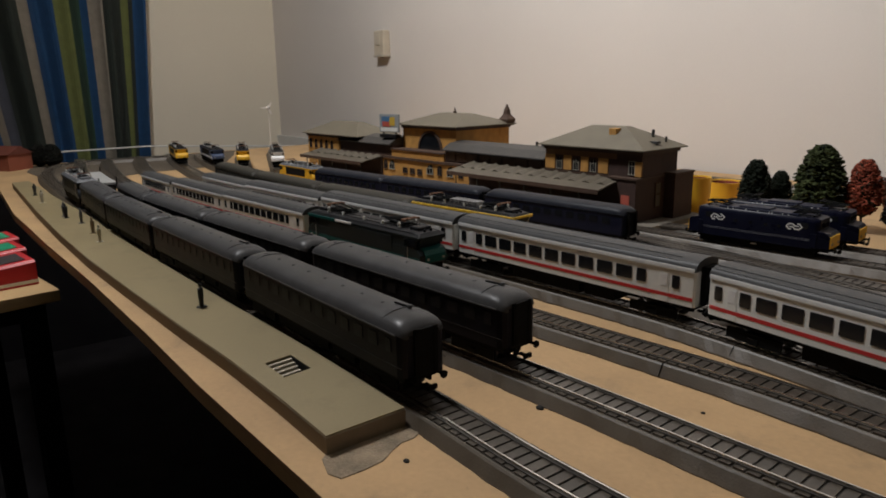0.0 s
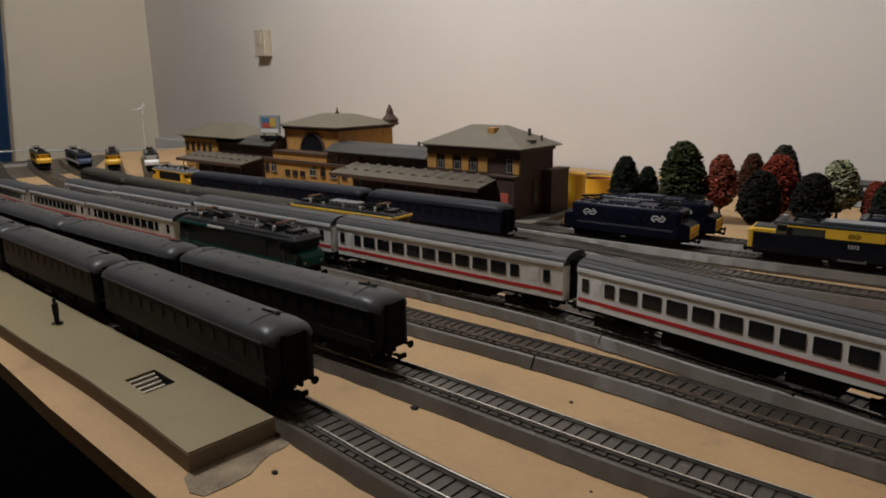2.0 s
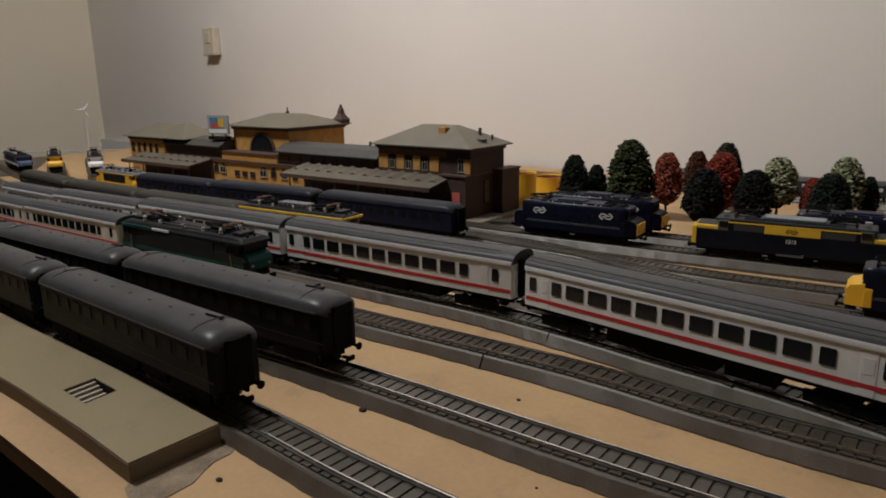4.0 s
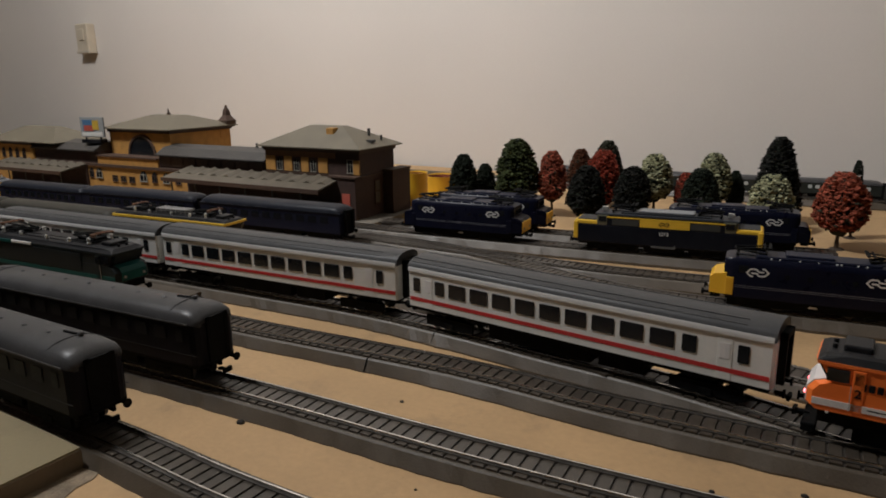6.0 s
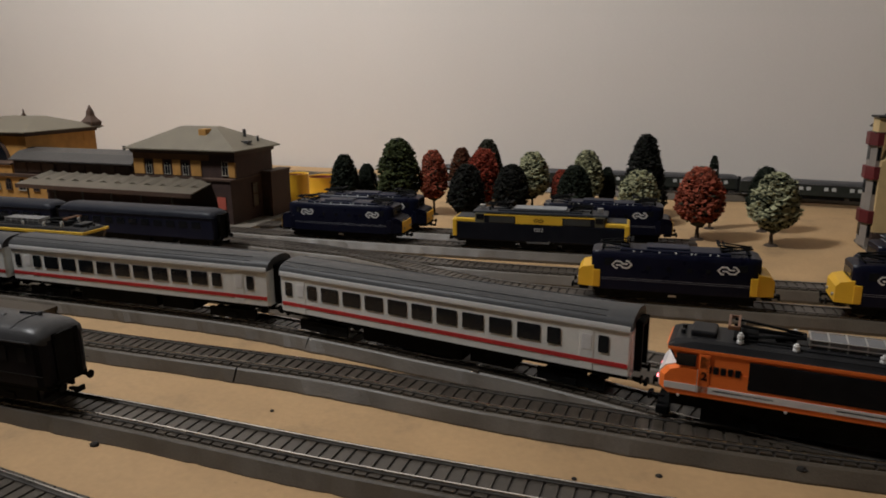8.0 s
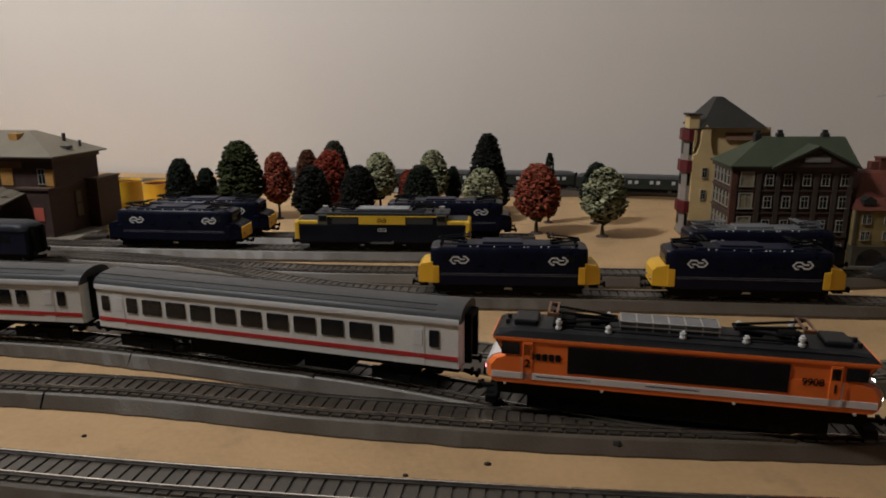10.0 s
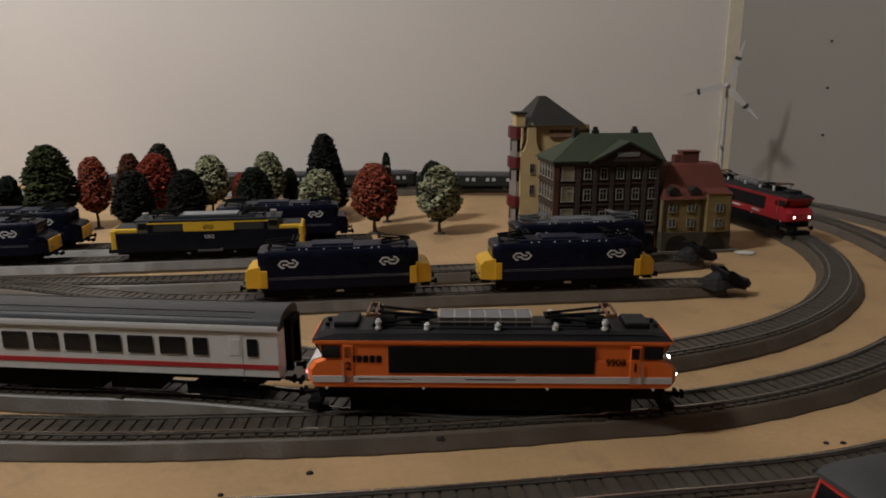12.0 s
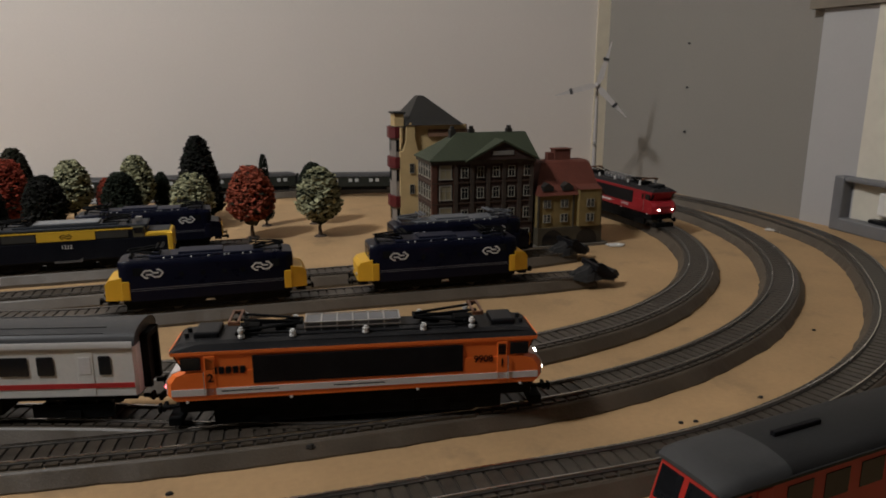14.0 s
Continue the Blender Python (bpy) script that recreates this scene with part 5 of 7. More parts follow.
def window(parent, x, z, wid, hei, y, face=-1, arch=False, bars=WINDOW_WHITE, pane=GLASS):
    """A window on a wall that faces -y: frame proud of the wall, a dark pane and a cross of bars."""
    w = part("window", arched(x, z - hei / 2, z + hei / 2, wid, y - 0.0002, y + 0.001) if arch else boxes((x - wid / 2, x + wid / 2, y - 0.0002, y + 0.001, z - hei / 2, z + hei / 2)), pane, parent)
    t = min(wid, hei) * 0.10
    rows = [(x - wid / 2 - t, x - wid / 2, y - 0.0008, y + 0.0004, z - hei / 2, z + hei / 2 - (wid / 2 if arch else 0)), (x + wid / 2, x + wid / 2 + t, y - 0.0008, y + 0.0004, z - hei / 2, z + hei / 2 - (wid / 2 if arch else 0)), (x - wid / 2 - t * 1.6, x + wid / 2 + t * 1.6, y - 0.0013, y + 0.0004, z - hei / 2 - t, z - hei / 2), (x - t * 0.35, x + t * 0.35, y - 0.0005, y + 0.0004, z - hei / 2, z + hei / 2 - t), (x - wid / 2, x + wid / 2, y - 0.0005, y + 0.0004, z + hei * 0.12, z + hei * 0.12 + t * 0.8)]
    if not arch:
        rows.append((x - wid / 2 - t, x + wid / 2 + t, y - 0.0008, y + 0.0004, z + hei / 2, z + hei / 2 + t * 0.8))
    part("window_frame", boxes(*rows), bars, w)
    return w


# -- station: local x runs along its front (left: minus), y away from the tracks --
station = thing("railway_station", Matrix.Translation((-0.50, 0.868, 0)) @ Matrix.Rotation(radians(-5), 4, "Z"), "brick model station with ochre trim and beige roofs", "station building")


def S(name, rows, mat, label="", bevel=0.0):
    return part(name, boxes(*rows, bevel=bevel), mat, station, label)


S("plinth", [(-0.92, 0.030, -0.050, 0.115, 0.0, 0.0065), (-0.92, 0.018, -0.060, -0.0495, 0.0, 0.005)], PAVING)
# right block
S("wall", [(-0.166, 0.0, 0.0, 0.083, 0.0062, 0.1010)], BRICK_DARK, "dark red brick wall block")
S("cornice", [(-0.1685, 0.0025, -0.0025, 0.0855, 0.0950, 0.1000)], BROWN_TRIM)
S("belt_course", [(-0.1675, 0.0015, -0.0015, 0.0895, 0.0625, 0.0650)], BROWN_TRIM)
part("roof", hip_roof(-0.174, 0.009, -0.010, 0.093, 0.1003, 0.1285, 0.062, 0.046, 0.0016), ROOF_BEIGE, station)
part("chimney", boxes((-0.068, -0.056, 0.018, 0.030, 0.112, 0.1265), bevel=0.0005), BRICK_YELLOW, station)
part("vent_pipe", tubes(((-0.022, 0.055, 0.113), (-0.022, 0.055, 0.1245), 0.0022), n=10), DARKGREY, station)
part("vent_pipe", tubes(((-0.006, 0.062, 0.108), (-0.006, 0.062, 0.1155), 0.0016), n=10), DARKGREY, station)
S("skylight", [(-0.010, 0.000, 0.030, 0.040, 0.1075, 0.1110)], DARKGREY)
for x0, x1 in ((-0.1660, -0.1480), (-0.1315, -0.1170), (-0.1000, -0.0870), (-0.0695, -0.0535)):
    S("pilaster", [(x0, x1, -0.0012, 0.002, 0.0665, 0.0870)], BRICK_YELLOW)
S("upper_band", [(-0.166, -0.040, -0.0010, 0.002, 0.0872, 0.0948)], surface("brown_ochre_brick", (0.13, 0.062, 0.022), 0.8, vary=0.2, scale=80))
for x in (-0.1400, -0.1087, -0.0785):
    window(station, x, 0.0760, 0.0080, 0.0165, -0.0004, arch=True)
window(station, -0.0150, 0.0775, 0.0085, 0.0170, -0.0004)
S("pilaster", [(-0.010, 0.000, -0.0012, 0.002, 0.0665, 0.0860)], BRICK_YELLOW)
sw_pane = S("side_window", [(-0.0002, 0.0008, 0.033, 0.045, 0.024, 0.054)], surface("grey_frosted_pane", (0.10, 0.085, 0.06), 0.4), "tall greyish window in the side wall")
for y0, y1, z0, z1 in ((0.0320, 0.0332, 0.023, 0.055), (0.0448, 0.0460, 0.023, 0.055), (0.0320, 0.0460, 0.0545, 0.0562), (0.0320, 0.0460, 0.0395, 0.0410), (0.0320, 0.0460, 0.0225, 0.0240)):
    part("bar", boxes((0.0003, 0.0018, y0, y1, z0, z1)), BROWN_TRIM, sw_pane)
S("porch", [(-0.042, 0.0, -0.012, 0.001, 0.0062, 0.0630)], BRICK_DARK)
S("porch_cap", [(-0.044, 0.002, -0.0138, 0.001, 0.0630, 0.0652)], BROWN_TRIM)
S("poster", [(-0.022, -0.009, -0.0128, -0.0118, 0.026, 0.042)], paint_once("faded_red_poster", (0.42, 0.09, 0.06), 0.6), "faded red poster")
S("annex", [(0.0, 0.016, 0.055, 0.100, 0.0062, 0.066)], BRICK_DARK)
S("annex_cap", [(-0.001, 0.0175, 0.0535, 0.1015, 0.066, 0.0685)], BROWN_TRIM)
# hall between right block and centre, centre block, hall to the left, left block
for x0, x1 in ((-0.402, -0.1665), (-0.742, -0.556)):
    S("wall", [(x0, x1, 0.004, 0.080, 0.0062, 0.0765)], BRICK_DARK)
    S("wall_band", [(x0, x1, 0.0005, 0.0045, 0.0062, 0.0520)], BRICK_YELLOW, "ochre arcade wall")
    S("eaves_band", [(x0, x1, -0.0025, 0.0045, 0.0520, 0.0565)], BROWN_TRIM)
    part("hall_roof", loft([[(x, -0.004, 0.0765), (x, -0.004, 0.0785), (x, 0.014, 0.0885), (x, 0.040, 0.0925), (x, 0.070, 0.0885), (x, 0.084, 0.0785), (x, 0.084, 0.0765)] for x in (x0 + 0.0005, x1 - 0.0005)]), ROOF_SLATE, station)
for k in range(4):
    part("roof_pot", tubes(((-0.185 - 0.012 * k, 0.040, 0.090), (-0.185 - 0.012 * k, 0.040, 0.0985), 0.0021), n=8), DARKGREY, station)
S("wall", [(-0.556, -0.4025, 0.030, 0.162, 0.0062, 0.1140)], BRICK_YELLOW, "ochre brick centre block")
S("wall", [(-0.556, -0.4025, 0.001, 0.0295, 0.0062, 0.0700)], BRICK_YELLOW)
S("eaves_band", [(-0.556, -0.4025, -0.0025, 0.0295, 0.0520, 0.0565), (-0.556, -0.4025, -0.0015, 0.0295, 0.0690, 0.0712)], BROWN_TRIM)
S("cornice", [(-0.5585, -0.400, 0.0275, 0.1645, 0.1085, 0.1140)], BROWN_TRIM)
part("roof", hip_roof(-0.566, -0.392, 0.020, 0.172, 0.1140, 0.1350, 0.052, 0.066, 0.0016), ROOF_BEIGE, station)
part("finial", tubes(((-0.480, 0.096, 0.134), (-0.480, 0.096, 0.1385), 0.0034), ((-0.480, 0.096, 0.1385), (-0.480, 0.096, 0.1460), 0.0016, 0.0008), n=10), BROWN_TRIM, station)
part("turret", loft([[(x0 * s - 0.404, y0 * s + 0.158, z) for x0, y0 in ((-1, -1), (1, -1), (1, 1), (-1, 1))] for s, z in ((0.0095, 0.112), (0.0115, 0.123), (0.0085, 0.1265), (0.0050, 0.132), (0.0042, 0.140), (0.0024, 0.1440), (0.0009, 0.1500))]), BROWN_TRIM, station)
S("side_window", [(-0.4030, -0.4018, 0.138, 0.148, 0.094, 0.105)], BRICK_YELLOW)
part("great_arch", arched(-0.4735, 0.0700, 0.1035, 0.064, 0.0285, 0.034, 14), GLASS, station, "dark arched hall window")
part("arch_rim", loft([[(-0.4735 + r * math.cos(a), y, 0.0710 + r * math.sin(a)) for r, y in ((0.0310, 0.0270), (0.0345, 0.0270), (0.0345, 0.0305), (0.0310, 0.0305))] for a in [math.pi * k / 14 for k in range(15)]]), BROWN_TRIM, station)
S("wall", [(-0.870, -0.7425, 0.000, 0.085, 0.0062, 0.0865)], BRICK_YELLOW, "ochre brick end block")
S("cornice", [(-0.8725, -0.740, -0.0025, 0.0875, 0.0815, 0.0868)], BROWN_TRIM)
part("roof", hip_roof(-0.880, -0.660, -0.009, 0.096, 0.0868, 0.1130, 0.062, 0.046, 0.0016), ROOF_BEIGE, station)
for x in (-0.858, -0.836, -0.814, -0.792, -0.770):
    window(station, x, 0.0660, 0.0085, 0.0185, -0.0003, arch=True, bars=BROWN_TRIM)
S("wall", [(-0.7424, -0.668, 0.0105, 0.088, 0.0770, 0.0866)], BROWN_TRIM)
for x, wid in ((-0.575, 0.010), (-0.597, 0.010), (-0.555, 0.014), (-0.440, 0.015), (-0.413, 0.010), (-0.385, 0.013), (-0.357, 0.010), (-0.330, 0.010)):
    window(station, x, 0.0405, wid, 0.0160, -0.0001, arch=True, bars=WINDOW_WHITE if wid > 0.0125 else BROWN_TRIM)
for x in (-0.470, -0.492, -0.514):
    window(station, x, 0.0330, 0.0120, 0.0090, 0.0004, bars=BROWN_TRIM)
for k in range(8):
    x = -0.40 + 0.028 * k
    S("clerestory", [(x + 0.001, x + 0.0255, 0.0028, 0.0042, 0.0600, 0.0735)], BROWN_TRIM)
# platform canopies with ribs and posts
for x0, x1, zb, zf in ((-0.332, -0.030, 0.0600, 0.0500), (-0.815, -0.584, 0.0535, 0.0450)):
    cn = part("canopy", loft([[(x, -0.052, zf), (x, -0.052, zf + 0.002), (x, 0.000, zb + 0.002), (x, 0.000, zb)] for x in (x0, x1)]), CANOPY, station, "weathered sloping platform canopy")
    nn = round((x1 - x0) / 0.026)
    for k in range(nn):
        x = x0 + (x1 - x0) * (k + 0.5) / nn
        part("skylight", loft([[(x - 0.0085, -0.030, zf + 0.0060), (x + 0.0085, -0.030, zf + 0.0060), (x, -0.030, zf + 0.0090)], [(x - 0.0085, -0.003, zb + 0.0010), (x + 0.0085, -0.003, zb + 0.0010), (x, -0.003, zb + 0.0052)]]), CANOPY, cn)
        if k % 2 == 0:
            part("post", tubes(((x, -0.044, 0.005), (x, -0.044, zf + 0.001), 0.0011), n=8), DARKGREY, cn)
    part("valance", boxes((x0, x1, -0.0532, -0.0520, zf - 0.0035, zf + 0.0022)), BROWN_TRIM, cn)
    part("back_wall", boxes((x0, x1, -0.004, -0.0005, 0.0064, zb - 0.0005)), BRICK_DARK, cn)

# advertising board on the hall's roof: plain colour shapes
board = thing("roof_billboard", station.matrix_basis @ Matrix.Translation((-0.575, 0.012, 0.090)) @ Matrix.Rotation(radians(8), 4, "Z"), "framed colour billboard with plain blocks on the station roof", "billboard")
part("stand", boxes((-0.022, 0.022, -0.006, 0.008, 0.0, 0.006), (-0.018, -0.016, -0.001, 0.001, 0.005, 0.018), (0.016, 0.018, -0.001, 0.001, 0.005, 0.018)), BLACK, board)
part("panel", boxes((-0.0265, 0.0265, -0.0015, 0.0015, 0.0100, 0.0440), bevel=0.0004), paint_once("pale_grey_board", (0.24, 0.25, 0.25), 0.5), board)
for c, rows in (((0.05, 0.13, 0.24), (-0.020, 0.008, 0.021, 0.0395)), ((0.36, 0.07, 0.05), (-0.018, 0.004, 0.0205, 0.0300)), ((0.45, 0.30, 0.04), (0.002, 0.016, 0.0225, 0.0385)), ((0.55, 0.55, 0.52), (-0.023, 0.023, 0.0115, 0.0185))):
    part("colour_block", boxes((rows[0], rows[1], -0.0021 - 0.0002 * c[0], -0.0014, rows[2], rows[3])), paint_once("billboard_%d" % int(c[0] * 100), c, 0.5), board)

# -- two open yellow drums behind the station --
for x, y, r, h in ((-0.4925, 1.020, 0.0178, 0.052), (-0.4965, 1.122, 0.0268, 0.034)):
    d = thing("round_tank", Matrix.Translation((x, y, 0)), "open round yellow tank behind the station", "tank", "yellow tanks")
    rim = [(r, 0.0), (r, h - 0.002), (r + 0.0008, h), (r - 0.0008, h), (r - 0.0016, h - 0.002), (r - 0.0016, 0.004)]
    part("shell", loft([[(p * math.cos(k * math.tau / 40), p * math.sin(k * math.tau / 40), z) for p, z in rim] for k in range(41)]), YELLOW, d, smooth=True)
    part("inside", tubes(((0, 0, 0.0005), (0, 0, 0.0045), r - 0.001), n=40), paint_once("dull_red_inside", (0.25, 0.05, 0.04), 0.7), d)
    part("lining", loft([[(p * math.cos(k * math.tau / 40), p * math.sin(k * math.tau / 40), z) for p, z in ((r - 0.0018, 0.005), (r - 0.0018, h - 0.0025), (r - 0.0022, h - 0.0025), (r - 0.0022, 0.005))] for k in range(41)]), paint_once("dull_red_inside", (0.25, 0.05, 0.04), 0.7), d)

# -- brick corner house with a green roof --
house = thing("corner_house", Matrix.Translation((0.258, 0.797, 0)), "four-storey brick town house with mossy green hipped roof", "house", "town houses")
part("plinth", boxes((-0.010, 0.205, -0.014, 0.170, 0.0, 0.003)), PAVING, house)
part("wall", boxes((0.0, 0.116, 0.0, 0.060, 0.0028, 0.100)), TOWN_BRICK, house)
part("cornice", boxes((-0.002, 0.118, -0.002, 0.062, 0.0965, 0.1005)), surface("dark_moulding", (0.05, 0.035, 0.025), 0.7), house)
part("roof", loft([[(-0.004, -0.004, 0.1005), (0.1205, -0.004, 0.1005), (0.1205, 0.064, 0.1005), (-0.004, 0.064, 0.1005)], [(-0.004, -0.004, 0.1018), (0.1205, -0.004, 0.1018), (0.1205, 0.064, 0.1018), (-0.004, 0.064, 0.1018)], [(0.036, 0.027, 0.1280), (0.1165, 0.027, 0.1280), (0.1165, 0.033, 0.1280), (0.036, 0.033, 0.1280)]]), GREEN_ROOF, house)
part("pediment", loft([[(0.040, y, 0.1010), (0.116, y, 0.1010), (0.078, y, 0.1205)] for y in (-0.005, 0.020)]), TOWN_BRICK, house)
part("pediment_roof", loft([[(0.036, y, 0.1012), (0.078, y, 0.1222), (0.120, y, 0.1012), (0.120, y, 0.0994), (0.078, y, 0.1200), (0.036, y, 0.0994)] for y in (-0.0075, 0.022)]), GREEN_ROOF, house)
part("relief", boxes((0.066, 0.090, -0.0058, -0.0048, 0.1060, 0.1105)), paint_once("grey_relief", (0.20, 0.19, 0.17), 0.7), house)
for x in (0.031, 0.053, 0.0975):
    part("chimney", boxes((x - 0.0034, x + 0.0034, 0.0266, 0.0334, 0.118, 0.1318), (x - 0.0022, x + 0.0022, 0.0278, 0.0322, 0.1318, 0.1350), bevel=0.0006), BLACK_TILE, house)
for z in (0.018, 0.0425, 0.0665, 0.0890):
    window(house, 0.0145, z, 0.0115, 0.0145, -0.0003, pane=surface("curtained_pane", (0.26, 0.22, 0.13), 0.4) if "curtained_pane" not in bpy.data.materials else bpy.data.materials["curtained_pane"])
    for x in (0.036, 0.054, 0.072, 0.090, 0.1085):
        window(house, x, z - 0.0012, 0.0066, 0.0108, -0.0003)
    part("string_course", boxes((-0.001, 0.117, -0.0012, 0.061, z - 0.0128, z - 0.0114)), BROWN_TRIM, house)
    for y in (0.008, 0.019, 0.030, 0.041, 0.052):
        w = part("window", boxes((-0.0004, 0.001, y - 0.0034, y + 0.0034, z - 0.007, z + 0.007)), GLASS, house)
        part("window_frame", boxes((-0.0010, 0.0002, y - 0.0044, y - 0.0034, z - 0.007, z + 0.007), (-0.0010, 0.0002, y + 0.0034, y + 0.0044, z - 0.007, z + 0.007), (-0.0010, 0.0002, y - 0.0044, y + 0.0044, z - 0.0080, z - 0.007), (-0.0007, 0.0002, y - 0.0034, y + 0.0034, z + 0.0015, z + 0.0023)), WINDOW_WHITE, w)
for x in (0.026, 0.0445, 0.0630, 0.0812, 0.0995, 0.1135):
    part("pilaster", boxes((x - 0.0022, x + 0.0022, -0.0014, 0.001, 0.030, 0.0964)), surface("brown_pilaster", (0.05, 0.034, 0.023), 0.8, vary=0.2, scale=80) if "brown_pilaster" not in bpy.data.materials else bpy.data.materials["brown_pilaster"], house)

part("corner_bay", boxes((-0.0008, 0.0052, -0.0010, 0.003, 0.0032, 0.0964), (0.0232, 0.0258, -0.0010, 0.003, 0.0032, 0.0964)), surface("red_brown_corner_brick", (0.085, 0.030, 0.016), 0.8, vary=0.25, scale=90, bump=0.15), house)

# -- cream house with a steep dark roof behind it --
tower = thing("gabled_house", Matrix.Translation((0.262, 0.928, 0)), "tall cream gabled house with red balconies and dark steep roof", "house", "town houses")
part("wall", boxes((0.0, 0.076, 0.0, 0.075, 0.0028, 0.130)), CREAM, tower)
part("gable", loft([[(gx - 0.0095, y, gz) for gx, gz in ((0.000, 0.020), (0.027, 0.020), (0.027, 0.098), (0.0225, 0.100), (0.0190, 0.112), (0.0185, 0.128), (0.0135, 0.1335), (0.0085, 0.128), (0.0080, 0.112), (0.0045, 0.100), (0.000, 0.098))] for y in (-0.005, 0.012)]), CREAM, tower)
part("gable_base", boxes((-0.0095, 0.0175, -0.0055, 0.012, 0.0028, 0.0205)), TOWN_BRICK, tower)
part("roof", loft([[(-0.003, -0.006, 0.130), (0.072, -0.006, 0.130), (0.072, 0.080, 0.130), (-0.003, 0.080, 0.130)], [(0.022, 0.030, 0.1645), (0.030, 0.030, 0.1645), (0.030, 0.044, 0.1645), (0.022, 0.044, 0.1645)]]), BLACK_TILE, tower)
part("side_roof", loft([[(0.027, -0.003, 0.116), (0.078, -0.003, 0.116), (0.078, 0.002, 0.1302), (0.027, 0.002, 0.1302)], [(0.027, 0.010, 0.116), (0.078, 0.010, 0.116), (0.078, 0.010, 0.1302), (0.027, 0.010, 0.1302)]]), surface("brown_tile", (0.15, 0.075, 0.04), 0.7, vary=0.2, scale=80), tower)
for z in (0.052, 0.078):
    window(tower, 0.0050, z, 0.0050, 0.0110, -0.0052)
part("bay", loft([[(-0.0170, 0.010, z), (-0.0138, 0.000, z), (-0.0090, 0.000, z), (-0.0050, 0.022, z), (-0.0170, 0.022, z)] for z in (0.0028, 0.128)]), surface("pale_bay_render", (0.215, 0.187, 0.16), 0.8, vary=0.1), tower)
for k, z in enumerate((0.030, 0.0785, 0.1150)):
    part("balcony", loft([[(-0.0205, 0.008, zz), (-0.0155, -0.0045, zz), (-0.0097, -0.0045, zz), (-0.0097, 0.0, zz), (-0.0140, 0.002, zz), (-0.0175, 0.011, zz), (-0.0175, 0.020, zz), (-0.0205, 0.020, zz)] for zz in (z, z + 0.0135)]), RED_BALCONY, tower, "dark red balcony front")
    part("bay_window", boxes((-0.0132, -0.0102, -0.0006, 0.001, z - 0.0165, z - 0.0025), (-0.0176, -0.0162, 0.012, 0.020, z - 0.0165, z - 0.0025)), GLASS, tower)
part("attic", boxes((-0.0150, -0.0030, 0.001, 0.022, 0.128, 0.1440), bevel=0.0006), CREAM, tower)
part("attic_cap", boxes((-0.0170, -0.0015, -0.001, 0.024, 0.1440, 0.1462)), BLACK_TILE, tower)
part("attic_line", boxes((-0.0178, -0.0020, -0.0015, 0.023, 0.1275, 0.1290)), BLACK_TILE, tower)

# -- small stone house with a red roof --
small = thing("stone_house", Matrix.Translation((0.3775, 0.789, 0)), "small yellowish stone house with red mansard roof and arcade", "house", "town houses")
part("wall", boxes((0.0, 0.0775, 0.0, 0.075, 0.0028, 0.0600)), STONE, small)
part("bay", boxes((0.0480, 0.0750, -0.0050, 0.0, 0.0232, 0.0655), bevel=0.0003), STONE, small)
part("bay_roof", loft([[(x, -0.0062, 0.0655), (x, 0.012, 0.0655), (x, 0.012, 0.0700)] for x in (0.0470, 0.0760)]), RED_TILE, small)
part("arcade", boxes((-0.0005, 0.0785, -0.0025, 0.010, 0.0028, 0.0230)), STONE_DARK, small)
for x in (0.0175, 0.0595):
    part("arch", arched(x, 0.0035, 0.0205, 0.026, -0.0030, -0.0020), GLASS, small)
part("roof", loft([[(-0.001, -0.003, 0.0595), (0.0800, -0.003, 0.0595), (0.0800, 0.078, 0.0595), (-0.001, 0.078, 0.0595)], [(0.003, 0.010, 0.0700), (0.0770, 0.010, 0.0700), (0.0770, 0.068, 0.0700), (0.003, 0.068, 0.0700)], [(0.014, 0.026, 0.0925), (0.0740, 0.026, 0.0925), (0.0740, 0.052, 0.0925), (0.014, 0.052, 0.0925)], [(0.016, 0.030, 0.0945), (0.0720, 0.030, 0.0945), (0.0720, 0.048, 0.0945), (0.016, 0.048, 0.0945)]]), RED_TILE, small)
part("chimney", boxes((0.026, 0.036, 0.036, 0.044, 0.090, 0.1030), (0.034, 0.054, 0.034, 0.046, 0.090, 0.1060), (0.033, 0.055, 0.033, 0.047, 0.1060, 0.1075), bevel=0.0004), surface("red_chimney_brick", (0.12, 0.034, 0.02), 0.8, vary=0.2, scale=90), small)
for x in (0.012, 0.036):
    part("dormer", loft([[(x - 0.006, 0.000, 0.0640), (x + 0.006, 0.000, 0.0640), (x + 0.006, 0.000, 0.0690), (x, 0.000, 0.0730), (x - 0.006, 0.000, 0.0690)], [(x - 0.006, 0.015, 0.0640), (x + 0.006, 0.015, 0.0640), (x + 0.006, 0.015, 0.0690), (x, 0.015, 0.0730), (x - 0.006, 0.015, 0.0690)]]), BLACK_TILE, small)
for z in (0.0335, 0.0500):
    for x, y in ((0.0085, -0.0003), (0.0130, -0.0003), (0.0295, -0.0003), (0.0340, -0.0003), (0.0590, -0.0053), (0.0640, -0.0053)):
        window(small, x, z, 0.0034, 0.0085, y)
for x0, x1 in ((0.0420, 0.0440), (0.0755, 0.0782), (-0.0006, 0.0016)):
    part("quoin", boxes((x0, x1, -0.0012, 0.001, 0.023, 0.0600)), STONE_DARK, small)

